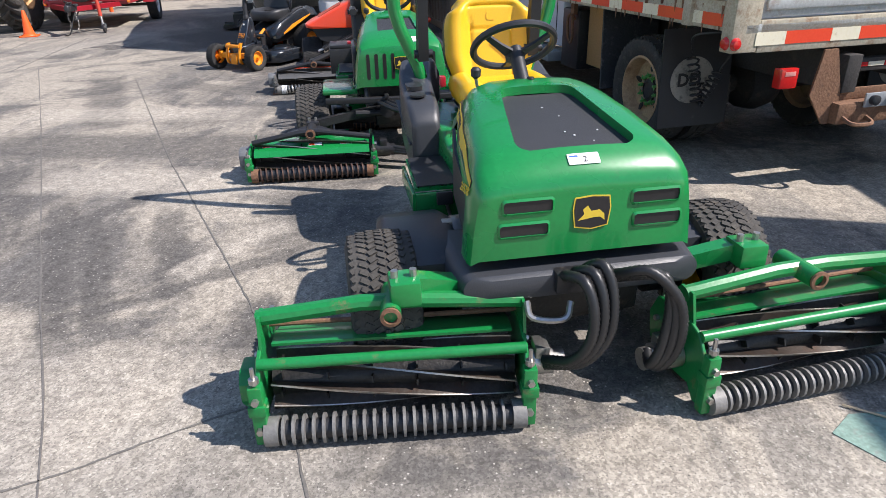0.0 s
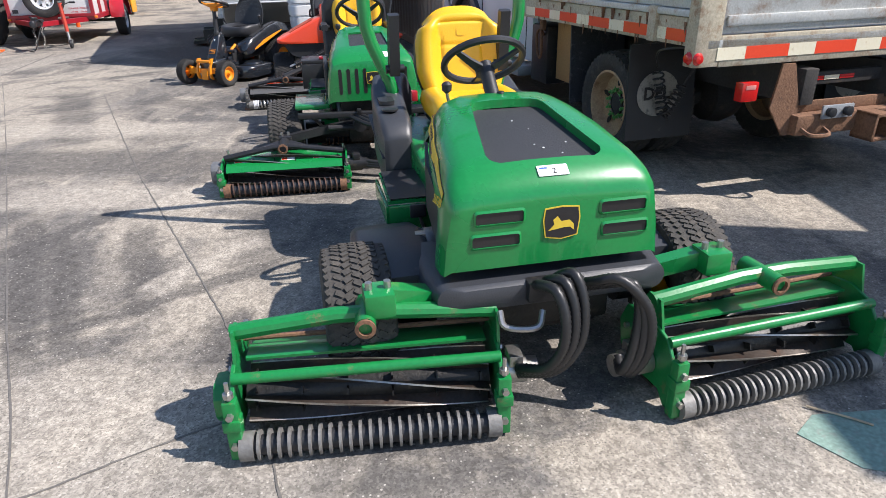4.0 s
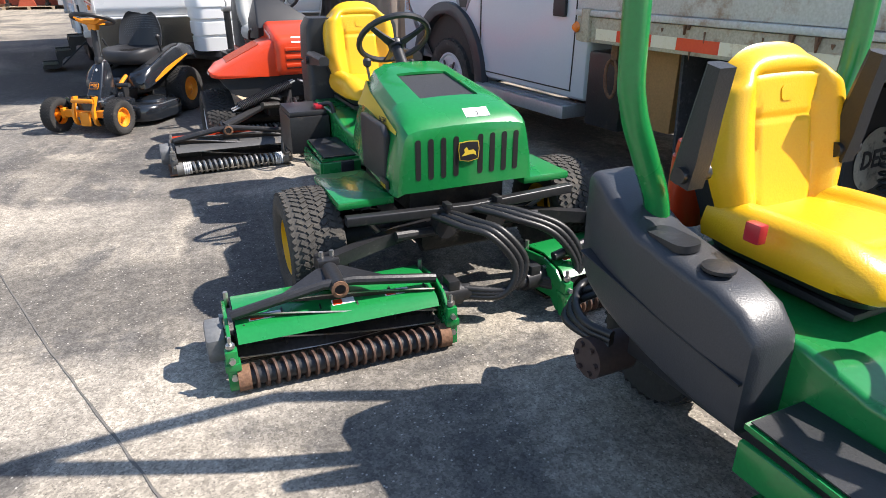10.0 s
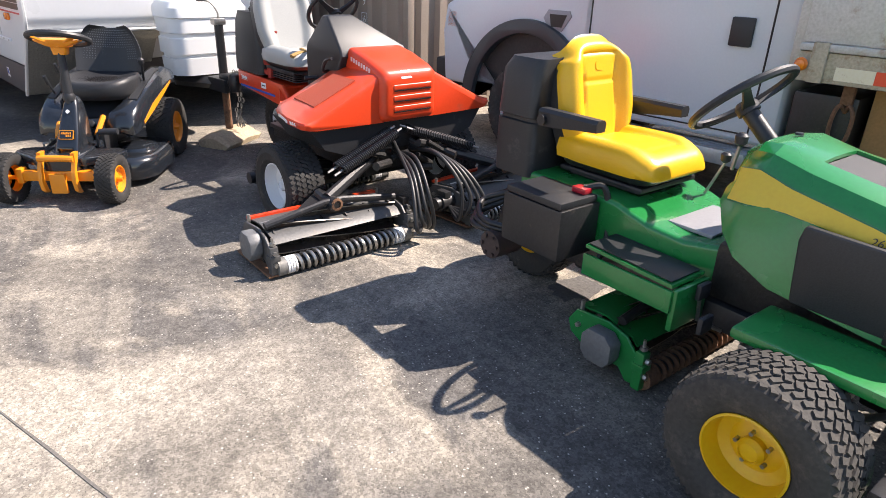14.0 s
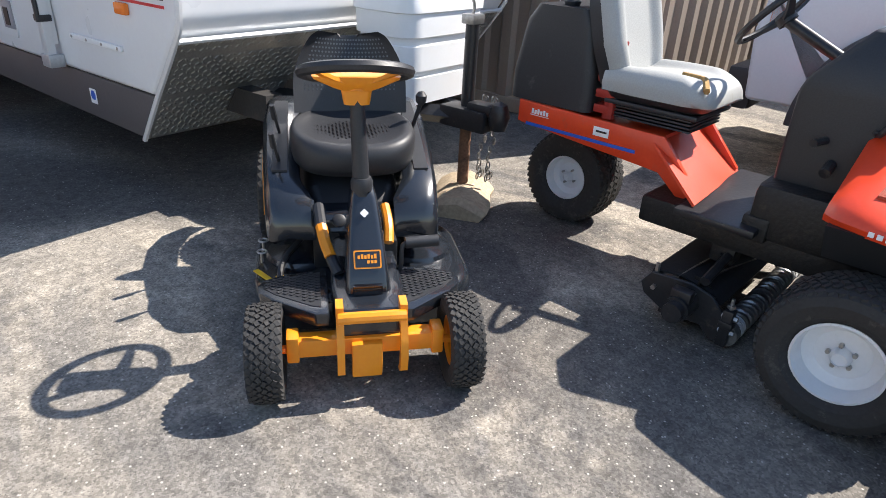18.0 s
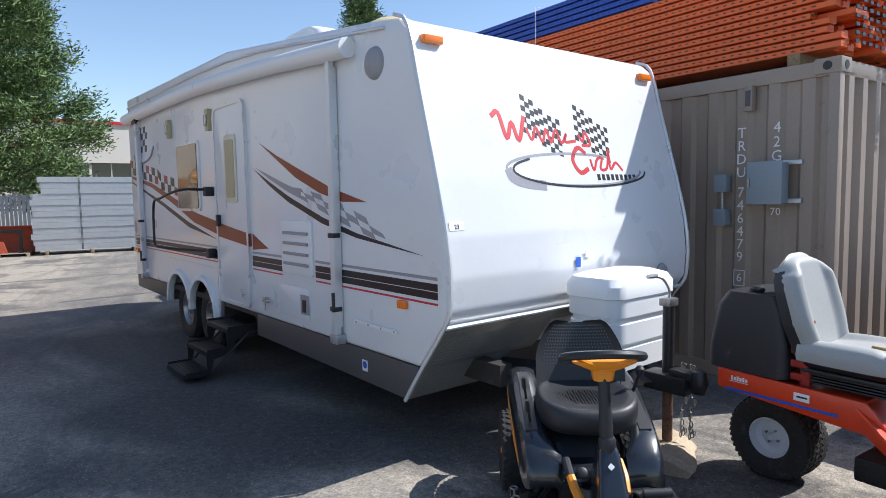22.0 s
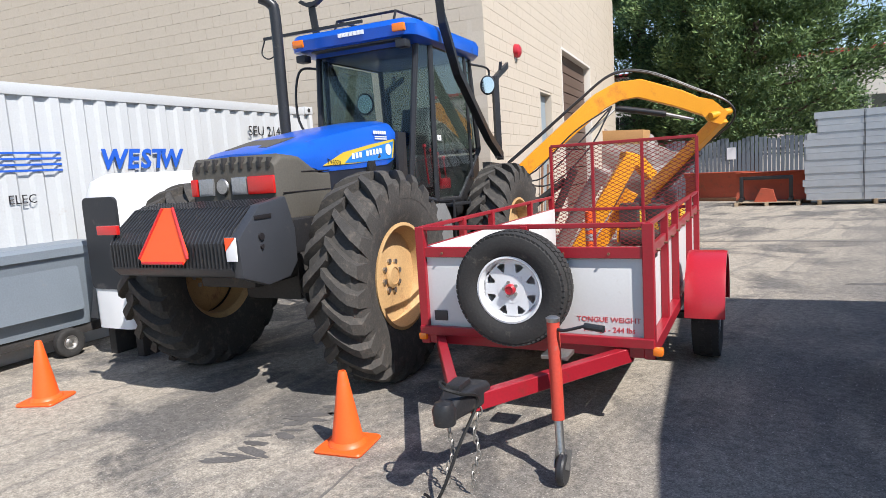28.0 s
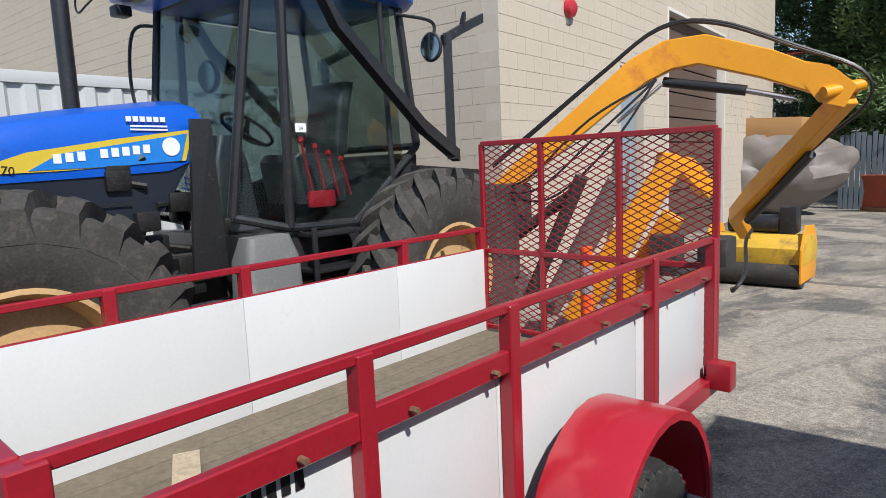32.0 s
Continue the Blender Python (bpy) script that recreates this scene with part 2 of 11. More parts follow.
boom_yellow = mat("boom_yellow_paint", (0.80, 0.33, 0.010), 0.4, var=0.1, bump=0.03, dirt=(0.55, 0.16, 0.02), dirty=0.35, dirt_scale=2.5)
cone_orange = mat("cone_orange_plastic", (0.90, 0.115, 0.015), 0.45, var=0.08, bump=0.03, dirt=(0.5, 0.12, 0.05), dirty=0.15)
smv_orange = mat("slow_vehicle_orange", (0.95, 0.10, 0.02), 0.5, var=0.05, bump=0)
block_cream = mat("cream_painted_block", (0.50, 0.432, 0.345), 0.8, var=0.05, scale=0.8, fine=25, bump=0.10, dirt=(0.46, 0.39, 0.31), dirty=0.15, dirt_scale=1.5)
mortar = mat("painted_mortar", (0.53, 0.465, 0.38), 0.9, var=0.08, bump=0.15)
door_brown = mat("brown_roller_door", (0.115, 0.075, 0.055), 0.55, var=0.1, bump=0.03)
far_white = mat("far_white_wall", (0.62, 0.58, 0.52), 0.7, var=0.06, scale=0.6, bump=0.02)
fence_slat = mat("grey_fence_slat", (0.16, 0.19, 0.22), 0.5, metal=0.2, var=0.15, bump=0.05)
tarp = mat("brown_tarpaulin", (0.20, 0.17, 0.15), 0.55, var=0.25, scale=3, bump=0.15)
plow_red = mat("faded_red_plough", (0.40, 0.075, 0.035), 0.6, var=0.2, scale=3, bump=0.1, dirt=(0.16, 0.07, 0.04), dirty=0.35)
bin_grey = mat("grey_bin_plastic", (0.17, 0.20, 0.23), 0.5, var=0.08, bump=0.05, dirt=(0.25, 0.24, 0.22), dirty=0.15)
bark = mat("bark", (0.09, 0.06, 0.045), 0.9, var=0.4, scale=6, bump=0.5)
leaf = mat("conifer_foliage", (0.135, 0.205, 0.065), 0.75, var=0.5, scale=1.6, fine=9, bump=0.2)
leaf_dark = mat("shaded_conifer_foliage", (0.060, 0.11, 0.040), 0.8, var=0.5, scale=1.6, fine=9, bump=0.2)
dark_glass = mat("dark_window_glass", (0.012, 0.014, 0.017), 0.06, var=0.1, bump=0, coat=0.5)
frosted = mat("frosted_yellowed_pane", (0.40, 0.36, 0.23), 0.35, var=0.2, scale=5, bump=0.02)
mirror_glass = mat("mirror_glass", (0.75, 0.78, 0.80), 0.04, metal=1.0, var=0.02, bump=0)
cab_glass = glass_mat("clear_cab_glass", (0.36, 0.44, 0.43))
tar = mat("tar_joint", (0.135, 0.125, 0.112), 0.8, var=0.3, scale=8, bump=0.2)
tan_box = mat("plywood_sheet", (0.42, 0.23, 0.09), 0.7, var=0.15, bump=0.1)
mesh_red = mat("red_expanded_mesh", (0.22, 0.018, 0.022), 0.5, var=0.2, bump=0.04)
wire_black = mat("black_wire", (0.012, 0.012, 0.012), 0.5, var=0.2, bump=0)
chain_steel = mat("galvanised_chain", (0.30, 0.29, 0.27), 0.45, metal=0.7, var=0.25, bump=0.1, dirt=RUST, dirty=0.3, dirt_scale=20)


# dark tyre tracks, sealed strips and painted caravan shade, and pale worn stretches of the asphalt: from, to, half
# width, strength
TRACKS_AND_SHADE = (((-3.3, 2.5), (-0.3, 2.35), 0.42, 0.75), ((-2.4, 3.0), (-3.7, 5.6), 0.22, 0.6), ((-0.9, 2.0), (-1.6, 0.55), 0.10, 0.7), ((-1.75, 1.2), (-0.82, -0.55), 0.085, 0.75), ((-1.42, 0.95), (-0.72, -0.35), 0.075, 0.7),
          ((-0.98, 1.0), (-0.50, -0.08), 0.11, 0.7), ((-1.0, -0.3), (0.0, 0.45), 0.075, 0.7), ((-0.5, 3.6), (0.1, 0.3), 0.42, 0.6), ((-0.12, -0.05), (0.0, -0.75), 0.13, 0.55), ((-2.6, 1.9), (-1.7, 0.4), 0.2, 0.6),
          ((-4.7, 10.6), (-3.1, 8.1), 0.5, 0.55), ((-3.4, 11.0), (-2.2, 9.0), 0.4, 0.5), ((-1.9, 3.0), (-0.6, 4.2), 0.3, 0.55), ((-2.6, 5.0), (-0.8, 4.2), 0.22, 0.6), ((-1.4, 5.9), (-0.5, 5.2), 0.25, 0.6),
          # streaks widened into broad bands that paint the caravan's shade darker
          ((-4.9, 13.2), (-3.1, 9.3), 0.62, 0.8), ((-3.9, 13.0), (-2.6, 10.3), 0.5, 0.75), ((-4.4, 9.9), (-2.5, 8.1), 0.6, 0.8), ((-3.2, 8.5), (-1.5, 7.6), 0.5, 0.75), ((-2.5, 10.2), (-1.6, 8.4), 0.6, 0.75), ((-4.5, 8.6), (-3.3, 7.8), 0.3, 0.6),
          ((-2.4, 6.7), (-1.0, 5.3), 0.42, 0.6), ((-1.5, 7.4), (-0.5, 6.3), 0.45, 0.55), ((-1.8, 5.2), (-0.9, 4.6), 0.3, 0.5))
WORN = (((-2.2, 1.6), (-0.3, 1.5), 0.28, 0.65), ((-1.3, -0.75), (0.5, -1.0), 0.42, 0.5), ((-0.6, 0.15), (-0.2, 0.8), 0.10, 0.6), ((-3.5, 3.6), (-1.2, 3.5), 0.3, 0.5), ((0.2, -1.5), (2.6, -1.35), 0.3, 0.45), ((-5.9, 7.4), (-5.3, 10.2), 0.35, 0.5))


def asphalt_mat():
    """Aged yard asphalt: pale worn aggregate, darker sealed patches, sweeping tyre marks and shade painted in by the
    caravan, speckled with stones.
    """
    m = bpy.data.materials.new("aged_asphalt")
    m.use_nodes = True
    nt = m.node_tree
    N, L = nt.nodes, nt.links
    b = N["Principled BSDF"]
    geo = N.new("ShaderNodeNewGeometry")

    def noise_at(scale, detail, rough=0.55, dist=0.0, stretch=None):
        src = geo.outputs["Position"]
        if stretch:
            mp = N.new("ShaderNodeMapping")
            mp.inputs["Rotation"].default_value = (0, 0, radians(stretch[0]))
            mp.inputs["Scale"].default_value = (stretch[1], stretch[2], 1)
            L.new(src, mp.inputs["Vector"])
            src = mp.outputs["Vector"]
        t = N.new("ShaderNodeTexNoise")
        t.inputs["Scale"].default_value = scale
        t.inputs["Detail"].default_value = detail
        t.inputs["Roughness"].default_value = rough
        t.inputs["Distortion"].default_value = dist
        L.new(src, t.inputs["Vector"])
        return t.outputs["Fac"]

    def ramp(fac, *stops):
        r = N.new("ShaderNodeValToRGB")
        r.color_ramp.elements[0].position, r.color_ramp.elements[0].color = stops[0][0], (*[stops[0][1]] * 3, 1)
        r.color_ramp.elements[1].position, r.color_ramp.elements[1].color = stops[-1][0], (*[stops[-1][1]] * 3, 1)
        L.new(fac, r.inputs["Fac"])
        return r.outputs["Color"]

    def blend(kind, fac, a, c):
        x = N.new("ShaderNodeMix")
        x.data_type = "RGBA"
        x.blend_type = kind
        for key, v in (("Factor", fac), ("A", a), ("B", c)):
            if isinstance(v, (int, float)):
                x.inputs[key].default_value = v
            elif isinstance(v, tuple):
                x.inputs[key].default_value = (*v, 1)
            else:
                L.new(v, x.inputs[key])
        return x.outputs["Result"]

    def sums(kind, a, c):
        x = N.new("ShaderNodeMath")
        x.operation = kind
        for i, v in enumerate((a, c)):
            if isinstance(v, float):
                x.inputs[i].default_value = v
            else:
                L.new(v, x.inputs[i])
        return x.outputs["Value"]

    def band(p, q, half, strength):
        """A worn tyre track, sealed strip or painted band of shade from p to q, with ragged edges."""
        p, q = Vector((*p, 0)), Vector((*q, 0))
        d = (q - p)
        ln = d.length
        mp = N.new("ShaderNodeMapping")
        mp.vector_type = "TEXTURE"
        mp.inputs["Location"].default_value = (p + q) / 2
        mp.inputs["Rotation"].default_value = (0, 0, math.atan2(d.y, d.x))
        mp.inputs["Scale"].default_value = (ln / 2, half, 1)
        L.new(wobbled, mp.inputs["Vector"])
        sp = N.new("ShaderNodeSeparateXYZ")
        L.new(mp.outputs["Vector"], sp.inputs["Vector"])
        out = None
        for ax, soft in (("X", 0.85), ("Y", 0.6)):
            ab = N.new("ShaderNodeMath")
            ab.operation = "ABSOLUTE"
            L.new(sp.outputs[ax], ab.inputs[0])
            mr = N.new("ShaderNodeMapRange")
            mr.inputs["From Min"].default_value = soft
            mr.inputs["From Max"].default_value = 1.1
            mr.inputs["To Min"].default_value = strength if ax == "X" else 1.0
            mr.inputs["To Max"].default_value = 0.0
            L.new(ab.outputs["Value"], mr.inputs["Value"])
            out = mr.outputs["Result"] if out is None else sums("MULTIPLY", out, mr.outputs["Result"])
        return out

    jit = N.new("ShaderNodeTexNoise")
    jit.inputs["Scale"].default_value = 5.0
    jit.inputs["Detail"].default_value = 6
    jit.inputs["Roughness"].default_value = 0.7
    L.new(geo.outputs["Position"], jit.inputs["Vector"])
    shift = N.new("ShaderNodeVectorMath")
    shift.operation = "MULTIPLY_ADD"
    L.new(jit.outputs["Color"], shift.inputs[0])
    shift.inputs[1].default_value = (0.22, 0.22, 0)
    L.new(geo.outputs["Position"], shift.inputs[2])
    back = N.new("ShaderNodeVectorMath")
    back.operation = "SUBTRACT"
    L.new(shift.outputs["Vector"], back.inputs[0])
    back.inputs[1].default_value = (0.11, 0.11, 0)
    wobbled = back.outputs["Vector"]

    patches = ramp(noise_at(0.62, 9, 0.66, 0.6), (0.47, 0.0), (0.54, 1.0))
    sweeps = ramp(noise_at(1.3, 6, 0.65, 0.9, (62, 1.0, 0.33)), (0.47, 0.0), (0.56, 1.0))
    tyre_marks = ramp(noise_at(1.1, 5, 0.62, 1.1, (-55, 2.2, 0.30)), (0.50, 0.0), (0.58, 1.0))
    wear = noise_at(17, 8, 0.7)
    col = blend("MIX", patches, (0.325, 0.290, 0.238), (0.128, 0.119, 0.108))
    col = blend("MIX", blend("MULTIPLY", 1.0, sweeps, (0.45, 0.45, 0.45)), col, (0.350, 0.312, 0.255))
    col = blend("MIX", blend("MULTIPLY", 1.0, tyre_marks, (0.42, 0.42, 0.42)), col, (0.135, 0.130, 0.124))
    # the sealed yard beyond the mower row is darker
    sep = N.new("ShaderNodeSeparateXYZ")
    L.new(geo.outputs["Position"], sep.inputs["Vector"])
    wob = N.new("ShaderNodeMath")
    wob.operation = "MULTIPLY_ADD"
    L.new(noise_at(0.5, 3), wob.inputs[0])
    wob.inputs[1].default_value = 2.6
    L.new(sep.outputs["Y"], wob.inputs[2])
    yard = N.new("ShaderNodeMapRange")
    yard.inputs["From Min"].default_value = 8.6
    yard.inputs["From Max"].default_value = 9.8
    L.new(wob.outputs["Value"], yard.inputs["Value"])
    side = N.new("ShaderNodeMapRange")
    side.inputs["From Min"].default_value = -6.6
    side.inputs["From Max"].default_value = -5.6
    L.new(sep.outputs["X"], side.inputs["Value"])
    both = N.new("ShaderNodeMath")
    both.operation = "MULTIPLY"
    L.new(yard.outputs["Result"], both.inputs[0])
    L.new(side.outputs["Result"], both.inputs[1])
    sealed = blend("MIX", ramp(noise_at(0.9, 6, 0.62, 0.9, (20, 1.0, 0.45)), (0.42, 0.0), (0.60, 1.0)), (0.245, 0.223, 0.190), (0.140, 0.132, 0.123))
    col = blend("MIX", both.outputs["Value"], col, sealed)
    for bands, tone in ((TRACKS_AND_SHADE, (0.093, 0.087, 0.080)), (WORN, (0.40, 0.36, 0.30))):
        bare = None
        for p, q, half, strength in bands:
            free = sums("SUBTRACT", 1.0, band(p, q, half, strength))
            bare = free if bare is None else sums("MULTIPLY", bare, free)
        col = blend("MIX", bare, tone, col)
    stones = N.new("ShaderNodeTexVoronoi")
    stones.inputs["Scale"].default_value = 115
    L.new(geo.outputs["Position"], stones.inputs["Vector"])
    speck = N.new("ShaderNodeTexNoise")
    speck.inputs["Scale"].default_value = 140
    speck.inputs["Detail"].default_value = 2
    L.new(geo.outputs["Position"], speck.inputs["Vector"])
    grey = N.new("ShaderNodeRGBToBW")
    L.new(stones.outputs["Color"], grey.inputs["Color"])
    col = blend("OVERLAY", 0.55, col, ramp(wear, (0.32, 0.22), (0.68, 0.78)))
    col = blend("OVERLAY", 0.42, col, ramp(grey.outputs["Val"], (0.2, 0.2), (0.85, 0.84)))
    col = blend("MIX", ramp(speck.outputs["Fac"], (0.28, 0.8), (0.40, 0.0)), col, (0.06, 0.057, 0.053))
    pale = N.new("ShaderNodeTexVoronoi")
    pale.inputs["Scale"].default_value = 46
    L.new(geo.outputs["Position"], pale.inputs["Vector"])
    pick = N.new("ShaderNodeRGBToBW")
    L.new(pale.outputs["Color"], pick.inputs["Color"])
    chips = blend("MULTIPLY", 1.0, ramp(pale.outputs["Distance"], (0.13, 0.7), (0.2, 0.0)), ramp(pick.outputs["Val"], (0.52, 0.0), (0.60, 1.0)))
    col = blend("MIX", chips, col, (0.56, 0.52, 0.46))
    L.new(col, b.inputs["Base Color"])
    b.inputs["Roughness"].default_value = 0.86
    b.inputs["Specular IOR Level"].default_value = 0.25
    bp = N.new("ShaderNodeBump")
    bp.inputs["Strength"].default_value = 0.6
    bp.inputs["Distance"].default_value = 0.004
    L.new(speck.outputs["Fac"], bp.inputs["Height"])
    L.new(bp.outputs["Normal"], b.inputs["Normal"])
    return m


asphalt = asphalt_mat()


# ---- mesh helpers ----
def thing(name, m, label, category, group="", kind=""):
    """A thing's empty at its base."""
    ob = new(name)
    ob.empty_display_size = 0.1
    ob.matrix_world = m
    return tagged(ob, label, category, group, kind)


def finish(bm, name, material, smooth=0.6):
    bmesh.ops.recalc_face_normals(bm, faces=bm.faces)
    me = bpy.data.meshes.new(name)
    bm.to_mesh(me)
    bm.free()
    me.materials.append(material)
    if smooth and len(me.polygons):
        me.polygons.foreach_set("use_smooth", [True] * len(me.polygons))
        me.set_sharp_from_angle(angle=smooth)
    return me


def part(name, bm, material, parent, label="", smooth=0.6):
    ob = new(name, finish(bm, name, material, smooth))
    ob.parent = parent
    return tagged(ob, label) if label else ob


def pieces(name, bm, material, parent, label="", smooth=0.6):
    """Links each separate shell of bm as a part of its own; returns the largest."""
    seen, made = set(), []
    bm.verts.ensure_lookup_table()
    for v0 in bm.verts:
        if v0 in seen:
            continue
        todo, shell = [v0], [v0]
        seen.add(v0)
        while todo:
            for e in todo.pop().link_edges:
                for v in e.verts:
                    if v not in seen:
                        seen.add(v)
                        todo.append(v)
                        shell.append(v)
        one = bmesh.new()
        at = {v: one.verts.new(v.co) for v in shell}
        for f in {f for v in shell for f in v.link_faces}:
            one.faces.new([at[v] for v in f.verts])
        made.append((len(shell), part(name, one, material, parent, label, smooth)))
    bm.free()
    return max(made, key=lambda q: q[0])[1]


def whole(name, bm, material, label, category="", kind="", group="", m=None, smooth=0.6):
    ob = new(name, finish(bm, name, material, smooth))
    if m is not None:
        ob.matrix_world = m
    return tagged(ob, label, category, group, kind)


def B():
    return bmesh.new()


def box(bm, x0, x1, y0, y1, z0, z1, bev=0.0, seg=2, m=None):
    v = [bm.verts.new((x, y, z)) for x in (x0, x1) for y in (y0, y1) for z in (z0, z1)]
    f = [bm.faces.new([v[i] for i in q]) for q in ((0, 1, 3, 2), (4, 6, 7, 5), (0, 4, 5, 1), (2, 3, 7, 6), (0, 2, 6, 4), (1, 5, 7, 3))]
    if m is not None:
        bmesh.ops.transform(bm, matrix=m, verts=v)
    if bev:
        edges = {e for q in f for e in q.edges}
        bmesh.ops.bevel(bm, geom=list(edges), offset=bev, segments=seg, profile=0.6, affect="EDGES")
    return bm


def ring(c, u, v, r, n):
    return [c + (u * math.cos(2 * math.pi * k / n) + v * math.sin(2 * math.pi * k / n)) * r for k in range(n)]


def loft(bm, rings, caps=True, closed=False):
    """Skin between loops of equal length; closed joins the last loop to the first."""
    vs = [[bm.verts.new(p) for p in r] for r in rings]
    n = len(vs[0])
    pairs = list(zip(vs, vs[1:])) + ([(vs[-1], vs[0])] if closed else [])
    for a, b in pairs:
        for k in range(n):
            bm.faces.new((a[k], a[(k + 1) % n], b[(k + 1) % n], b[k]))
    if caps and not closed:
        bm.faces.new(list(reversed(vs[0])))
        bm.faces.new(vs[-1])
    return bm


def axes_of(d):
    d = d.normalized()
    a = Vector((0, 0, 1)) if abs(d.z) < 0.9 else Vector((1, 0, 0))
    u = d.cross(a).normalized()
    return u, d.cross(u).normalized()


def rod(bm, p, q, r, n=10, r2=None):
    p, q = Vector(p), Vector(q)
    u, v = axes_of(q - p)
    return loft(bm, [ring(p, u, v, r, n), ring(q, u, v, r if r2 is None else r2, n)])


def spline(pts, steps=6):
    """Catmull-Rom points through pts."""
    P = [Vector(p) for p in pts]
    P = [2 * P[0] - P[1]] + P + [2 * P[-1] - P[-2]]
    out = []
    for i in range(1, len(P) - 2):
        for s in range(steps):
            t = s / steps
            a, b, c, d = P[i - 1], P[i], P[i + 1], P[i + 2]
            out.append(0.5 * (2 * b + (c - a) * t + (2 * a - 5 * b + 4 * c - d) * t * t + (3 * b - a - 3 * c + d) * t**3))
    return out + [P[-2]]


def tube(bm, pts, r, n=8, steps=6, ribs=0.0):
    """A pipe through pts; ribs: how much every other loop swells (corrugated hose)."""
    P = spline(pts, steps) if steps > 1 else [Vector(p) for p in pts]
    rings, u = [], None
    for i, p in enumerate(P):
        d = (P[min(i + 1, len(P) - 1)] - P[max(i - 1, 0)]).normalized()
        if u is None:
            u, v = axes_of(d)
        else:
            u = (u - d * u.dot(d)).normalized()
            v = d.cross(u)
        rings.append(ring(p, u, v, r * (1 + (ribs if i % 2 else 0)), n))
    return loft(bm, rings)


def lathe(bm, prof, n=28, m=None, closed=False):
    """Turns a profile of (radius, height) about local z."""
    rings = [[Vector((r * math.cos(2 * math.pi * k / n), r * math.sin(2 * math.pi * k / n), z)) for k in range(n)] for r, z in prof]
    if m is not None:
        rings = [[m @ p for p in r] for r in rings]
    return loft(bm, rings, caps=not closed, closed=closed)


def prism(bm, poly, h0, h1, m=None, bev=0.0, seg=2):
    """A plate with the outline poly (x, y) from z = h0 to h1."""
    a = [bm.verts.new((x, y, h0)) for x, y in poly]
    b = [bm.verts.new((x, y, h1)) for x, y in poly]
    n = len(poly)
    f = [bm.faces.new(list(reversed(a))), bm.faces.new(b)]
    f += [bm.faces.new((a[k], a[(k + 1) % n], b[(k + 1) % n], b[k])) for k in range(n)]
    if m is not None:
        bmesh.ops.transform(bm, matrix=m, verts=a + b)
    if bev:
        edges = {e for q in f for e in q.edges}
        bmesh.ops.bevel(bm, geom=list(edges), offset=bev, segments=seg, profile=0.6, affect="EDGES")
    return bm


def rrect(w, h, r, n=4):
    """A rounded rectangle about the origin."""
    out = []
    for cx, cy, a in ((w / 2 - r, h / 2 - r, 0), (-w / 2 + r, h / 2 - r, 90), (-w / 2 + r, -h / 2 + r, 180), (w / 2 - r, -h / 2 + r, 270)):
        out += [(cx + r * math.cos(radians(a + 90 * k / n)), cy + r * math.sin(radians(a + 90 * k / n))) for k in range(n + 1)]
    return out


def section(x, y0, y1, z0, z1, r=0.03, n=4):
    """A rounded rectangular loop in the plane x."""
    return [Vector((x, (y0 + y1) / 2 + a, (z0 + z1) / 2 + b)) for a, b in rrect(y1 - y0, z1 - z0, min(r, (y1 - y0) / 2.01, (z1 - z0) / 2.01), n)]


def section_y(y, x0, x1, z0, z1, r=0.03, n=4):
    return [Vector(((x0 + x1) / 2 + a, y, (z0 + z1) / 2 + b)) for a, b in rrect(x1 - x0, z1 - z0, min(r, (x1 - x0) / 2.01, (z1 - z0) / 2.01), n)]


def section_z(z, x0, x1, y0, y1, r=0.03, n=4):
    return [Vector(((x0 + x1) / 2 + a, (y0 + y1) / 2 + b, z)) for a, b in rrect(x1 - x0, y1 - y0, min(r, (x1 - x0) / 2.01, (y1 - y0) / 2.01), n)]


def plate(bm, quad, thick):
    """A thin plate over a planar polygon of points, thickened along its normal."""
    P = [Vector(p) for p in quad]
    nrm = (P[1] - P[0]).cross(P[-1] - P[0]).normalized() * thick
    return loft(bm, [P, [p + nrm for p in P]])


def helix(bm, p, q, r, turns, wire, n=5, per=14):
    p, q = Vector(p), Vector(q)
    u, v = axes_of(q - p)
    k = int(turns * per)
    pts = [p.lerp(q, i / k) + (u * math.cos(2 * math.pi * i / per) + v * math.sin(2 * math.pi * i / per)) * r for i in range(k + 1)]
    return tube(bm, pts, wire, n, 1)


def text_mesh(body, size, material, name="lettering", extrude=0.001, shear=0.0, bold=0.0):
    """Built-in lettering as a mesh, centred, in its own xy plane."""
    cu = bpy.data.curves.new(name, "FONT")
    cu.body, cu.size, cu.extrude, cu.shear = body, size, extrude, shear
    cu.offset = size * bold
    cu.align_x, cu.align_y = "CENTER", "CENTER"
    cu.resolution_u = 2
    ob = bpy.data.objects.new(name, cu)
    scene.collection.objects.link(ob)
    me = bpy.data.meshes.new_from_object(ob.evaluated_get(bpy.context.evaluated_depsgraph_get()))
    bpy.data.objects.remove(ob)
    me.materials.clear()
    me.materials.append(material)
    return me


def lettering(body, size, material, parent, m, label="", extrude=0.001, shear=0.0, name="lettering", bold=0.0):
    ob = new(name, text_mesh(body, size, material, name, extrude, shear, bold))
    ob.parent = parent
    ob.matrix_basis = m
    return tagged(ob, label) if label else ob


def facing(p, normal, up=(0, 0, 1)):
    """A pose at p whose z looks along normal and whose y points up."""
    z = Vector(normal).normalized()
    x = Vector(up).cross(z).normalized()
    y = z.cross(x)
    return Matrix(((x.x, y.x, z.x, p[0]), (x.y, y.y, z.y, p[1]), (x.z, y.z, z.z, p[2]), (0, 0, 0, 1)))


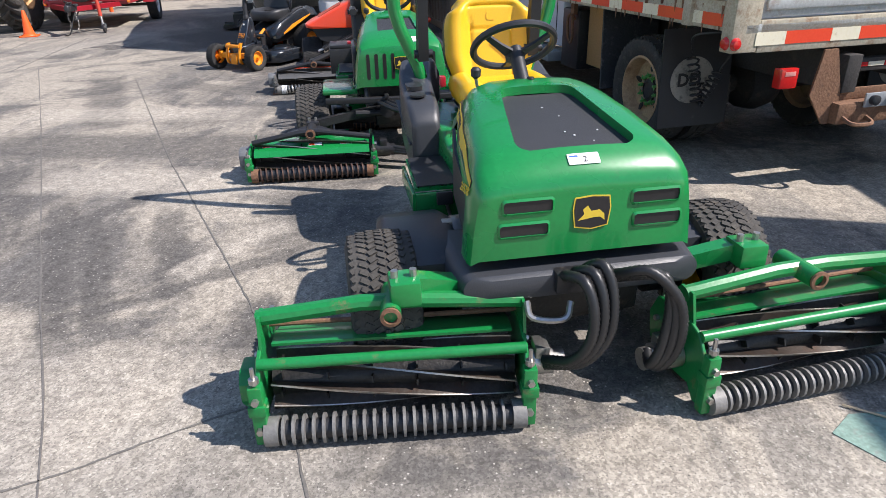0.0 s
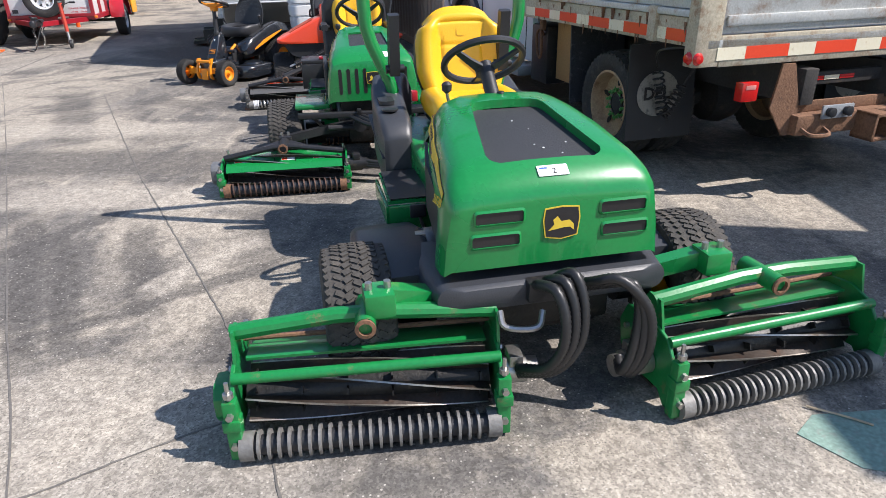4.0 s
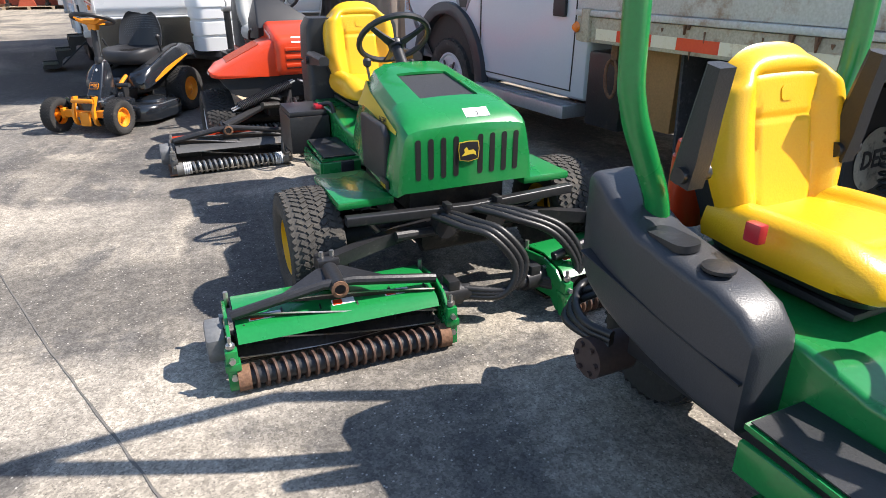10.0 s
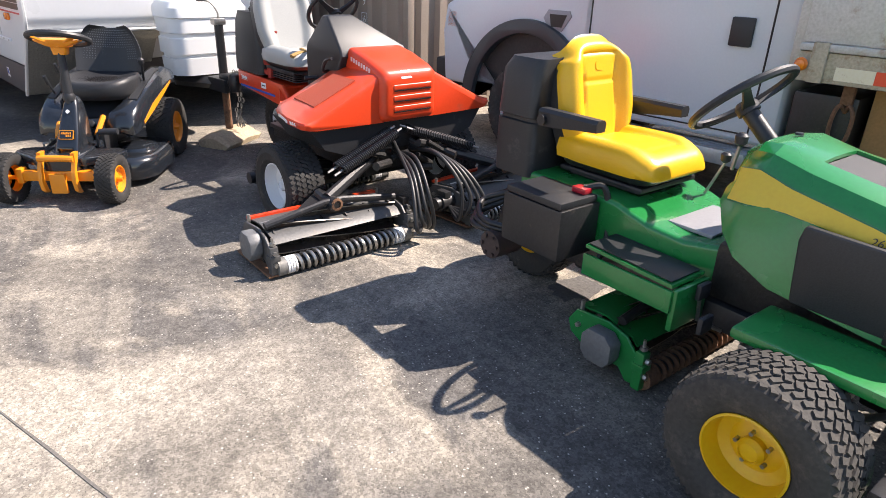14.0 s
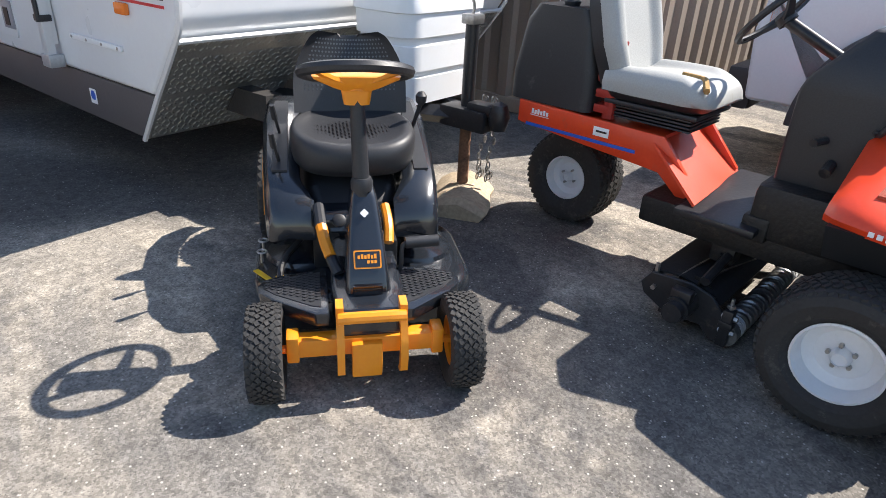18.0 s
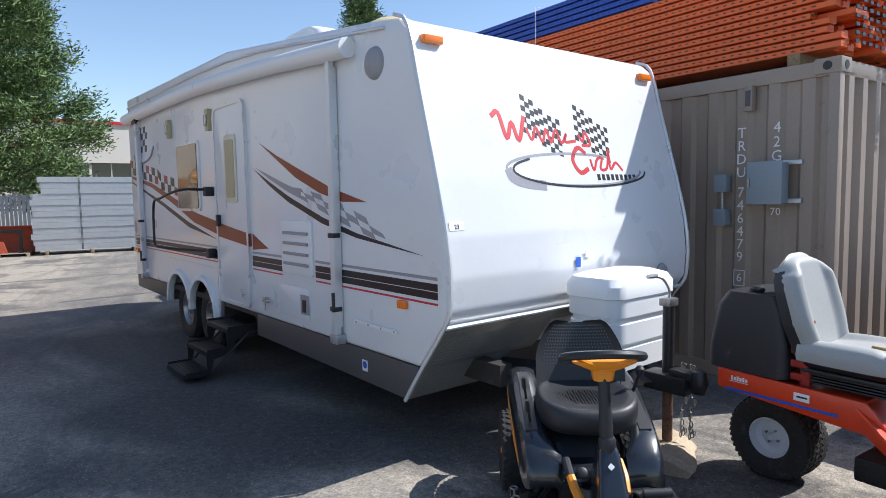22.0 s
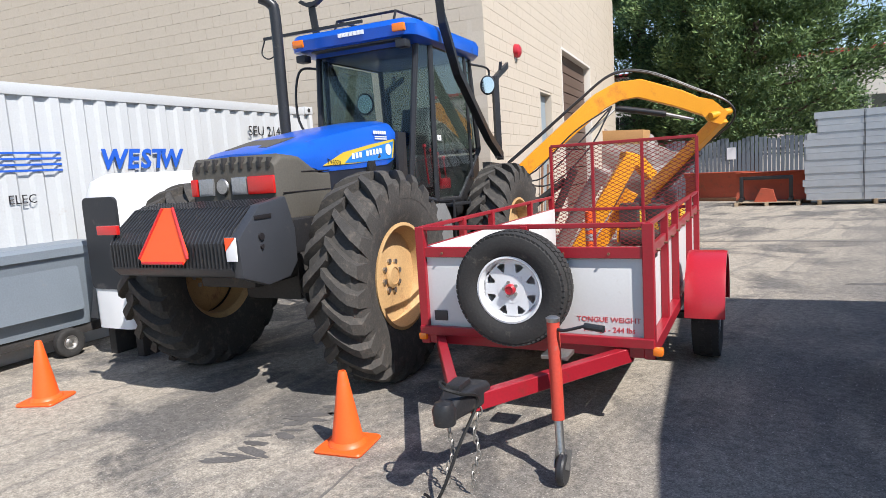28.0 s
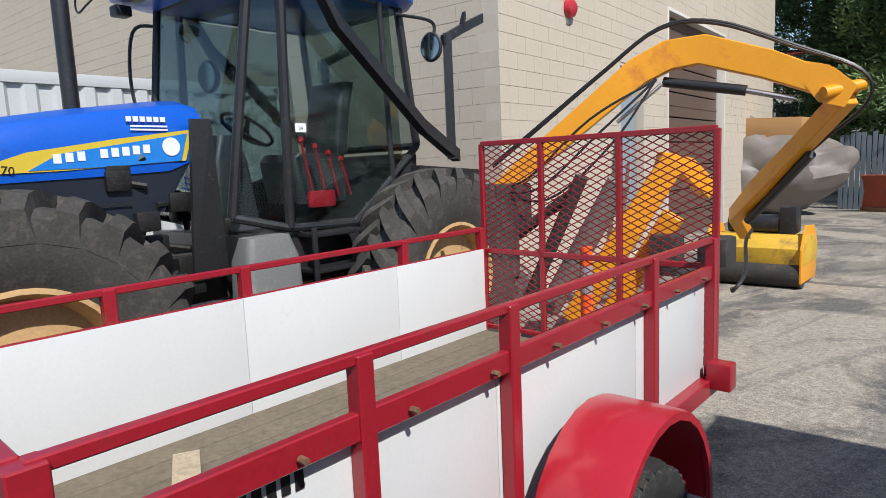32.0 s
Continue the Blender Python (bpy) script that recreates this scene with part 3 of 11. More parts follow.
AX = Matrix.Rotation(radians(90), 4, "Y")  # turns a lathe's axis onto x


def wheel(parent, c, R, W, rim_r, tyre_mat, rim_mat, side=-1, tread="turf", dish=0.05, hub_r=0.05, holes=0, bolts=4, name="wheel", axis=None, hub_mat=None, tread_n=44):
    """A wheel at c whose outer face looks to side along x: hub, with tyre and rim under it."""
    m = Matrix.Translation(c) @ (axis if axis is not None else Matrix.Identity(4)) @ AX @ Matrix.Diagonal((1, 1, side, 1))
    h = W / 2
    bm = B()
    lathe(bm, [(hub_r, h - dish - 0.03), (hub_r, h - dish + 0.02), (hub_r * 0.7, h - dish + 0.035), (hub_r * 0.7, h - dish - 0.03)], 16, m, closed=True)
    lathe(bm, [(0.001, h - dish + 0.03), (hub_r * 0.72, h - dish + 0.028), (hub_r * 0.72, h - dish)], 14, m)
    hub = part(name, bm, hub_mat or rim_mat, parent)
    # tyre carcass
    bm = B()
    s = (R - rim_r)
    prof = [(rim_r, h * 0.72), (rim_r + s * 0.25, h * 0.93), (rim_r + s * 0.6, h), (R - s * 0.16, h * 0.93), (R - s * 0.05, h * 0.78), (R - s * 0.01, h * 0.4), (R, 0)]
    prof = prof + [(r, -z) for r, z in reversed(prof[:-1])]
    loft(bm, [[m @ Vector((r * math.cos(2 * math.pi * k / 40), r * math.sin(2 * math.pi * k / 40), z)) for k in range(40)] for r, z in prof], caps=False)
    tyre = part("tyre", bm, tyre_mat, hub, smooth=0.5)
    bm = B()
    if tread == "turf":
        for row, z0 in enumerate((-0.78, -0.52, -0.26, 0.0, 0.26, 0.52, 0.78)):
            for k in range(tread_n):
                a = 2 * math.pi * (k + 0.5 * (row % 2)) / tread_n
                t = Matrix.Rotation(a, 4, "Z") @ Matrix.Translation((R - 0.002 - s * (0.10 if abs(z0) > 0.7 else 0.03 if abs(z0) > 0.5 else 0.0), 0, z0 * h)) @ Matrix.Rotation(radians(30 if row % 2 else -30), 4, "X")
                bl = 2 * math.pi * R / tread_n
                box(bm, -0.008, 0.008, -bl * 0.30, bl * 0.30, -h * 0.118, h * 0.118, m=m @ t)
    elif tread == "road":
        for z0 in (-0.70, -0.235, 0.235, 0.70):
            for k in range(tread_n):
                a = 2 * math.pi * (k + (0.5 if z0 > 0 else 0)) / tread_n
                bl = 2 * math.pi * R / tread_n
                box(bm, -0.01, 0.0035, -bl * 0.40, bl * 0.40, -h * 0.20, h * 0.20, m=m @ Matrix.Rotation(a, 4, "Z") @ Matrix.Translation((R - (0.012 if abs(z0) > 0.5 else 0.0), 0, z0 * h)) @ Matrix.Rotation(radians(12), 4, "X"))
    elif tread == "lug":
        for sgn in (-1, 1):
            for k in range(tread_n):
                a0 = 2 * math.pi * (k + (0.5 if sgn > 0 else 0)) / tread_n
                rows = []
                for f in range(6):
                    u = f / 5
                    z = sgn * h * (-0.08 + 1.08 * u)
                    a = a0 + 0.27 * u**0.9
                    drop = 0.0 if u < 0.75 else (u - 0.75) * s * 0.9
                    wid = 0.040 + 0.020 * u
                    o, i_ = R + 0.062 - drop, R - 0.06 - drop * 1.3
                    sec = []
                    for rr, dy in ((i_, -wid * 1.25), (o, -wid * 0.75), (o, wid * 0.75), (i_, wid * 1.25)):
                        sec.append(m @ (Matrix.Rotation(a, 4, "Z") @ Vector((rr, dy, z))))
                    rows.append(sec)
                loft(bm, rows)
    if bm.verts:
        tagged(part("tread", bm, tyre_mat, hub, smooth=0.5), kind="stuff")
    # rim
    bm = B()
    n = 40
    lip = [(rim_r * 1.02, h * 0.70), (rim_r * 1.03, h * 0.80), (rim_r * 0.97, h * 0.82), (rim_r * 0.93, h * 0.66), (rim_r * 0.88, h - dish * 1.0), (rim_r * 0.62, h - dish - 0.012)]
    if holes:
        inner = [(hub_r, h - dish + 0.004)]
        loft(bm, [[m @ Vector((r * math.cos(2 * math.pi * k / n), r * math.sin(2 * math.pi * k / n), z)) for k in range(n)] for r, z in lip[:5]], caps=False)
        zo = h - dish
        span = 2 * math.pi / holes
        for k in range(holes):
            a = k * span
            arcs = []
            for r, wide in ((rim_r * 0.89, 0.52), (rim_r * 0.82, 0.50), (rim_r * 0.79, 0.26), (rim_r * 0.57, 0.40), (rim_r * 0.54, 0.50), (rim_r * 0.42, 0.50)):
                arcs.append([m @ Vector((r * math.cos(a + span * w), r * math.sin(a + span * w), zo + d)) for w, d in ((-wide, 0), (0, 0), (wide, 0), (wide, -0.012), (0, -0.012), (-wide, -0.012))])
            loft(bm, arcs)
        lathe(bm, [(hub_r * 0.5, zo + 0.004), (rim_r * 0.43, zo + 0.002), (rim_r * 0.43, zo - 0.012), (hub_r * 0.5, zo - 0.012)], n, m, closed=True)
    else:
        loft(bm, [[m @ Vector((r * math.cos(2 * math.pi * k / n), r * math.sin(2 * math.pi * k / n), z)) for k in range(n)] for r, z in lip + [(rim_r * 0.45, h - dish - 0.004), (hub_r * 0.9, h - dish), (0.002, h - dish)]], caps=False)
    loft(bm, [[m @ Vector((r * math.cos(2 * math.pi * k / n), r * math.sin(2 * math.pi * k / n), z)) for k in range(n)] for r, z in [(rim_r * 1.02, -h * 0.7), (rim_r * 0.9, -h * 0.5), (rim_r * 0.9, h - dish - 0.02)]], caps=False)
    part("rim", bm, rim_mat, hub)
    if bolts:
        br = hub_r * 1.25 if hub_r > 0.03 else rim_r * 0.35
        for k in range(bolts):
            a = 2 * math.pi * (k + 0.3) / bolts
            bm = B()
            rod(bm, m @ Vector((br * math.cos(a), br * math.sin(a), h - dish - 0.01)), m @ Vector((br * math.cos(a), br * math.sin(a), h - dish + 0.016)), rim_r * 0.055, 6)
            part("lug_nut", bm, steel, hub)
    return hub

# ---- the setting ----
bm = B()
bmesh.ops.create_grid(bm, x_segments=8, y_segments=8, size=600)
whole("ground", bm, asphalt, "aged grey asphalt yard with pale worn patches, tyre marks and painted shade by the caravan", "ground", "structure")


def joint(pts, w):
    """A crooked tar-filled joint in the asphalt."""
    bm = B()
    P = spline([(x, y, 0.0) for x, y in pts], 14)
    rng = random.Random(len(pts) * 7 + int(abs(pts[0][0]) * 10))
    rows = []
    for i, p in enumerate(P):
        d = (P[min(i + 1, len(P) - 1)] - P[max(i - 1, 0)]).normalized()
        n = Vector((-d.y, d.x, 0))
        ww = w * rng.uniform(0.55, 1.25)
        off = n * rng.uniform(-0.3, 0.3) * w
        rows.append([p + n * ww / 2 + off, p - n * ww / 2 + off, p - n * ww / 2 + off + Vector((0, 0, 0.0025)), p + n * ww / 2 + off + Vector((0, 0, 0.0025))])
    loft(bm, rows)
    whole("tar_joint", bm, tar, "thin cracked tar-filled joint in the asphalt", "joint", "structure", "asphalt joints", smooth=0)


joint([(-3.27, 5.45), (-1.61, 2.4), (-0.95, 1.26), (-0.41, 0.34), (-0.11, -0.18), (0.15, -0.7), (0.5, -1.6)], 0.009)
joint([(-5.12, 6.43), (-3.0, 3.0), (-1.25, 0.11), (-0.55, -1.04), (0.1, -2.3)], 0.008)
joint([(-0.6, -1.22), (-0.4, -1.12), (-0.16, -0.96), (0.2, -0.75)], 0.008)
joint([(-5.35, 6.2), (-5.75, 8.0), (-6.1, 9.6)], 0.02)
joint([(-6.3, 6.4), (-6.75, 8.3), (-7.25, 9.9)], 0.015)
joint([(-11.5, 19.0), (-7.5, 20.0), (-3.9, 20.8), (2.0, 22.2)], 0.16)


def stain(x, y, w, h, rot, material, seed):
    """A flat oil or water stain with a ragged rim."""
    rng = random.Random(seed)
    bm = B()
    n = 26
    rim = []
    for k in range(n):
        a = 2 * math.pi * k / n
        r = rng.uniform(0.7, 1.05)
        rim.append((w / 2 * r * math.cos(a), h / 2 * r * math.sin(a)))
    prism(bm, rim, 0.001, 0.003)
    whole("stain", bm, material, "dark ragged oil stain soaked into the asphalt", "stain", "structure", "asphalt stains", pose(x, y, 0, 0, 0, rot), smooth=0)


oil = mat("oil_stain", (0.105, 0.098, 0.092), 0.75, var=0.4, scale=7, bump=0.25)
rng = random.Random(5)
for k in range(12):
    stain(-8.03 + rng.uniform(-0.1, 0.1), 9.5 + 0.085 * k, rng.uniform(0.16, 0.38), rng.uniform(0.04, 0.10), rng.uniform(-5, 40), oil, k)
stain(0.18, 3.55, 0.36, 0.26, 12, oil, 31)
stain(-5.2, 8.9, 0.5, 0.16, 70, oil, 32)
stain(-5.0, 16.6, 1.6, 0.2, 20, oil, 33)
rng = random.Random(8)
for k in range(9):
    stain(-5.25 + 0.075 * k, 8.5 - 0.05 * k + rng.uniform(-0.05, 0.05), rng.uniform(0.05, 0.09), rng.uniform(0.35, 0.75), rng.uniform(-58, -40), oil, 40 + k)
green_wash = mat("dull_green_ground", (0.20, 0.30, 0.25), 0.85, var=0.3, scale=20, bump=0.2, dirt=(0.24, 0.24, 0.22), dirty=0.45, dirt_scale=16)
# flat patch of mottled grey-green on the asphalt
bm = B()
prism(bm, [(2.0, -0.97), (2.1, -0.88), (2.4, -0.86), (2.75, -0.98), (2.8, -1.2), (2.45, -1.22), (2.12, -1.13)], 0.0012, 0.003)
whole("green_patch", bm, green_wash, "flat dull green patch on the asphalt", "stain", "structure", smooth=0)
bm = B()
tube(bm, [(2.10, -0.84, 0.008), (2.2, -0.90, 0.010), (2.27, -0.945, 0.007)], 0.004, 5, 3)
whole("twig", bm, pale_wood, "thin dry twig lying on asphalt", "twig")


# beige container, with the boxes on its long side
def corrugated(bm, length, height, depth=0.035, pitch=0.27, m=None):
    """A ribbed steel sheet along x, standing up in z, its ribs towards -y."""
    prof = []
    x = 0.0
    while x < length - 0.01:
        for dx, d in ((0.0, 0.0), (0.07, 0.0), (0.105, depth), (0.20, depth), (0.235, 0.0)):
            prof.append((min(x + dx * pitch / 0.27, length), d))
        x += pitch
    prof.append((length, 0.0))
    out = [(a, -d) for a, d in prof] + [(a, -d + 0.012) for a, d in reversed(prof)]
    lo = [bm.verts.new((a, d, 0)) for a, d in out]
    hi = [bm.verts.new((a, d, height)) for a, d in out]
    n, k = len(out), len(prof)
    for i in range(n):
        bm.faces.new((lo[i], lo[(i + 1) % n], hi[(i + 1) % n], hi[i]))
    for s in (lo, hi):
        for i in range(k - 1):
            bm.faces.new((s[i], s[i + 1], s[n - 2 - i], s[n - 1 - i]))
    if m is not None:
        bmesh.ops.transform(bm, matrix=m, verts=lo + hi)
    return bm


def container(name, m, length, width, height, material, label):
    """A shipping container: x across its near end, y along its length."""
    c = thing(name, m, label, "container")
    bm = B()
    for x in (0, width):
        for y in (0, length):
            box(bm, x - 0.08 if x else 0, x if x else 0.08, y - 0.08 if y else 0, y if y else 0.08, 0, height, 0.008)
    pieces("corner_post", bm, material, c)
    bm = B()
    for z in (0.08, height - 0.06):
        for x in (0.01, width - 0.07):
            box(bm, x, x + 0.06, 0.08, length - 0.08, z - 0.07, z + 0.05, 0.006)
        for y in (0.01, length - 0.07):
            box(bm, 0.08, width - 0.08, y, y + 0.06, z - 0.07, z + 0.05, 0.006)
    pieces("rail", bm, material, c)
    for x, rz, name2 in ((0.055, 90, "side_panel"), (width - 0.055, -90, "side_panel")):
        bm = B()
        mm = pose(x, 0.08, 0.12, 0, 0, rz) if rz > 0 else pose(x, length - 0.08, 0.12, 0, 0, rz)
        mm = mm @ Matrix.Diagonal((1, -1, 1, 1)) if rz > 0 else mm @ Matrix.Diagonal((1, -1, 1, 1))
        corrugated(bm, length - 0.16, height - 0.22, m=mm)
        part(name2, bm, material, c, smooth=0)
    bm = B()
    corrugated(bm, width - 0.16, height - 0.22, 0.05, 0.25, m=pose(0.08, 0.06, 0.12))
    part("end_panel", bm, material, c, smooth=0)
    bm = B()
    corrugated(bm, width - 0.16, height - 0.22, 0.05, 0.25, m=pose(0.08, length - 0.06, 0.12))
    part("end_panel", bm, material, c, smooth=0)
    bm = B()
    box(bm, 0.02, width - 0.02, 0.02, length - 0.02, height - 0.05, height - 0.02)
    part("roof", bm, material, c)
    for x in (0, width):
        for y in (0, length):
            for z in (0, height):
                bm = B()
                cx, cy, cz = (0.08 if x == 0 else width - 0.08), (0.09 if y == 0 else length - 0.09), (0.06 if z == 0 else height - 0.055)
                box(bm, cx - 0.09, cx + 0.09, cy - 0.1, cy + 0.1, cz - 0.06, cz + 0.06, 0.012)
                cast = part("corner_casting", bm, material, c)
                bm = B()
                for sx in (-1, 1):
                    lathe(bm, [(0.001, 0), (0.035, 0), (0.035, 0.002), (0.001, 0.002)], 12, Matrix.Translation((cx + sx * 0.091, cy, cz)) @ AX)
                for sy in (-1, 1):
                    lathe(bm, [(0.001, 0), (0.035, 0), (0.035, 0.002), (0.001, 0.002)], 12, Matrix.Translation((cx, cy + sy * 0.101, cz)) @ Matrix.Rotation(radians(90), 4, "X"))
                pieces("casting_hole", bm, decal_black, cast)
    return c


CB = pose(1.0, 7.38, 0, 0, 0, 13.4)
beige = container("shipping_container", CB, 12.19, 2.44, 2.69, beige_steel, "beige ribbed steel shipping container carrying stacked rack beams on its roof")
for k, ch in enumerate("TRDU746479"):
    lettering(ch, 0.125, decal_white, beige, facing((0.011, 0.77, 2.18 - 0.112 * k - (0.06 if k > 3 else 0)), (-1, 0, 0)), name="code_letter")
lettering("6", 0.11, decal_white, beige, facing((0.011, 0.77, 0.93), (-1, 0, 0)), name="code_letter")
bm = B()
for a, b, c0, d in ((-0.05, -0.044, -0.07, 0.07), (0.044, 0.05, -0.07, 0.07), (-0.05, 0.05, -0.07, -0.064), (-0.05, 0.05, 0.064, 0.07)):
    box(bm, 0.008, 0.012, 0.77 + a, 0.77 + b, 0.93 + c0, 0.93 + d)
part("code_frame", bm, decal_white, beige)
for k, ch in enumerate("42G"):
    lettering(ch, 0.125, decal_white, beige, facing((0.011, 0.47, 2.20 - 0.115 * k), (-1, 0, 0)), name="code_letter")
lettering("70", 0.09, decal_white, beige, facing((0.011, 0.47, 1.51), (-1, 0, 0)), name="code_letter")


def place_on_beige(y, z):
    return CB @ pose(0, y, z)


eb = thing("electric_enclosure", place_on_beige(0.345, 1.585), "grey steel electrical enclosure bolted to the beige container", "electric box")
bm = B()
box(bm, -0.13, -0.012, 0.01, 0.28, 0.0, 0.33, 0.01)
body = part("body", bm, elec_grey, eb)
bm = B()
box(bm, -0.145, -0.132, 0.0, 0.29, -0.01, 0.34, 0.006)
lid = part("door", bm, elec_grey, eb)
bm = B()
box(bm, -0.16, -0.146, 0.26, 0.28, 0.13, 0.20, 0.004)
part("latch", bm, steel, lid)
for z in (0.0, 0.31):
    bm = B()
    box(bm, -0.012, 0.05, -0.09, 0.36, z, z + 0.035, 0.004)
    part("mounting_strut", bm, galv, eb)
for z, h in ((1.685, 0.145), (1.39, 0.14)):
    sb = thing("junction_box", place_on_beige(0.86, z), "small grey electrical junction box on the beige container", "electric box", "junction boxes")
    bm = B()
    box(bm, -0.07, 0.02, 0.0, 0.105, 0, h, 0.008)
    part("body", bm, elec_grey, sb)
    bm = B()
    box(bm, -0.08, -0.071, -0.004, 0.109, -0.004, h + 0.004, 0.004)
    part("cover", bm, elec_grey, sb)
cd = thing("conduit", place_on_beige(0.915, 1.52), "short grey electrical conduit between two junction boxes", "conduit")
bm = B()
rod(bm, (-0.03, 0.0, 0), (-0.03, 0.0, 0.2), 0.013)
part("pipe", bm, galv, cd)
bm = B()
lathe(bm, [(0.018, 0.0), (0.02, 0.02), (0.018, 0.04)], 12, Matrix.Translation((-0.03, 0.0, 0.16)))
part("coupling", bm, steel, cd)

vb = thing("container_vent", place_on_beige(0.665, 2.36), "small beige vent cover on the container wall", "vent")
bm = B()
box(bm, -0.03, 0.03, 0.0, 0.075, 0.0, 0.21, 0.008)
part("cover", bm, beige_steel, vb)
bm = B()
box(bm, -0.034, -0.029, 0.015, 0.06, 0.04, 0.17, 0.002)
part("grille", bm, skirt_grey, vb)

# rack beams on the container's roof
rk = random.Random(3)


def beam_bundle(name, m, length, cols, rows, material, label, w=0.075, h=0.13, holes=True):
    t = thing(name, m, label, "rack beams", "stacked rack beams")
    for r in range(rows):
        for c in range(cols):
            bm = B()
            o = rk.uniform(-0.18, 0.18)
            y0, y1 = o, length + o
            x0, z0 = c * (w + 0.006), r * (h + 0.004)
            sec = [(0, 0), (w, 0), (w, h), (w * 0.55, h), (w * 0.55, h * 0.72), (0, h * 0.72)]
            loft(bm, [[Vector((x0 + a, y, z0 + b)) for a, b in sec] for y in (y0, y1)])
            part("beam", bm, material, t, smooth=0)
    bm = B()
    for r in range(rows):
        for i in range(int(length / 0.075)):
            y = 0.1 + 0.075 * i
            box(bm, -0.002, 0.0005, y, y + 0.03, r * (h + 0.004) + h * 0.30, r * (h + 0.004) + h * 0.46)
        for c in range(cols):
            box(bm, c * (w + 0.006) + w * 0.2, c * (w + 0.006) + w * 0.75, -0.19, -0.181, r * (h + 0.004) + h * 0.15, r * (h + 0.004) + h * 0.6)
    tagged(part("beam_slot", bm, decal_black, t, smooth=0), kind="stuff")
    return t


bm = B()
for y in (0.35, 2.9, 5.4, 8.0):
    box(bm, 0.1, 2.35, y, y + 0.1, 2.692, 2.79, 0.006)
    box(bm, 0.5, 1.1, y + 0.5, y + 0.6, 2.692, 2.75, 0.006)
dun = thing("timber_dunnage", CB, "weathered timber bearers under the rack beams on the container", "timber")
pieces("bearer", bm, wood, dun)
beam_bundle("orange_rack_beams", CB @ pose(0.12, 0.15, 2.79), 8.0, 9, 12, rack_orange, "bundle of orange steel pallet rack beams on the container", w=0.11, h=0.06)
beam_bundle("orange_rack_beams", CB @ pose(1.3, -0.1, 2.79), 8.0, 9, 13, rack_orange, "bundle of orange steel pallet rack beams on the container", w=0.11, h=0.06)
beam_bundle("blue_rack_beams", CB @ pose(0.12, 1.9, 3.56), 6.5, 8, 5, rack_blue, "bundle of blue steel pallet rack beams atop orange ones", w=0.11, h=0.06)
st = thing("strapping", CB, "thin pale straps tied round the rack beams", "strap")
for y in (3.4, 6.4):
    bm = B()
    tube(bm, [(0.1, y, 2.79), (0.1, y, 3.9), (0.16, y, 3.905)], 0.006, 5, 1)
    part("strap", bm, decal_white, st)

# white container behind the tractor
CW = pose(-10.62, 4.2, 0, 0, 0, 13.2)
westc = container("white_shipping_container", CW @ Matrix.Translation((-2.44, 0, 0)), 10.5, 2.44, 2.80, white_steel, "white ribbed steel shipping container with blue markings, behind the tractor")
for k, (ch, w) in enumerate(zip("WESTW", (0.3, 0.24, 0.24, 0.24, 0.3))):
    lettering(ch, 0.31, decal_blue, westc, facing((2.436, 6.80 + sum((0.25, 0.175, 0.175, 0.19, 0.3)[:k]), 2.0), (1, 0, 0)), name="painted_letter", shear=0.2, bold=0.035)
bm = B()
for z in (1.90, 1.96, 2.02, 2.08):
    box(bm, 2.43, 2.437, 3.9, 6.2, z, z + 0.02)
part("painted_stripe", bm, decal_blue, westc)
lettering("ELEC", 0.13, decal_black, westc, facing((2.436, 5.75, 1.62), (1, 0, 0)), name="painted_letter")
lettering("SEU 21440", 0.2, decal_black, westc, facing((2.436, 9.45, 2.38), (1, 0, 0)), name="painted_letter")

# block building
WB = pose(-10.66, 16.1, 0, 0, 0, 17.4)
BH, BL = 7.45, 15.2
bw = new("wall_east")
bw.matrix_world = WB
tagged(bw, "cream painted concrete block wall with a roller door", "wall", kind="structure")
D0, D1z, D1y = 5.75, 4.4, 9.75  # door start, head, end along the wall
bm = B()
for y0, y1, z0, z1 in ((0, 3.55, 0, BH), (3.55, 4.55, 0, 0.05), (3.55, 4.55, 3.15, BH), (4.55, D0, 0, BH), (D0, D1y, D1z, BH), (D1y, BL, 0, BH)):
    box(bm, -0.28, -0.012, y0, y1, z0, z1)
part("wall_core", bm, mortar, bw, smooth=0)
bn = new("wall_north")
bn.matrix_world = WB
tagged(bn, "cream painted concrete block wall of the building's long side", "wall", kind="structure")
bm = B()
box(bm, -30, -0.28, 0.012, 0.28, 0, BH)
part("wall_core", bm, mortar, bn, smooth=0)
bm = B()
box(bm, -30, 0.02, 0.0, BL, BH + 0.1, BH + 0.2)
part("roof_slab", bm, mortar, bn)
bm = B()
box(bm, -30.05, 0.03, -0.03, BL + 0.03, BH, BH + 0.1, 0.01)
part("coping", bm, far_white, bn)
bm = B()
box(bm, -30, -0.28, BL - 0.28, BL, 0, BH)
box(bm, -30, -29.7, 0.28, BL - 0.28, 0, BH)
part("wall_core", bm, block_cream, bn, smooth=0)
bm = B()
for k in range(9):
    z0 = k * 0.49
    box(bm, -0.21, -0.17, D0 + 0.03, D1y - 0.03, z0 + 0.01, z0 + 0.475, 0.012)
    box(bm, -0.17, -0.16, D0 + 0.03, D1y - 0.03, z0 + 0.22, z0 + 0.26)
whole("roller_door", bm, door_brown, "closed dark brown sectional garage door in a block wall", "garage door", "structure", m=WB, smooth=0)
bm = B()
for y in (D0, D1y - 0.05):
    box(bm, -0.22, 0.015, y, y + 0.05, 0, D1z, 0.004)
box(bm, -0.22, 0.015, D0 + 0.05, D1y - 0.05, D1z - 0.06, D1z, 0.004)
whole("door_frame_1", bm, far_white, "pale steel frame round the garage door", "door frame", "structure", m=WB)
bm = B()
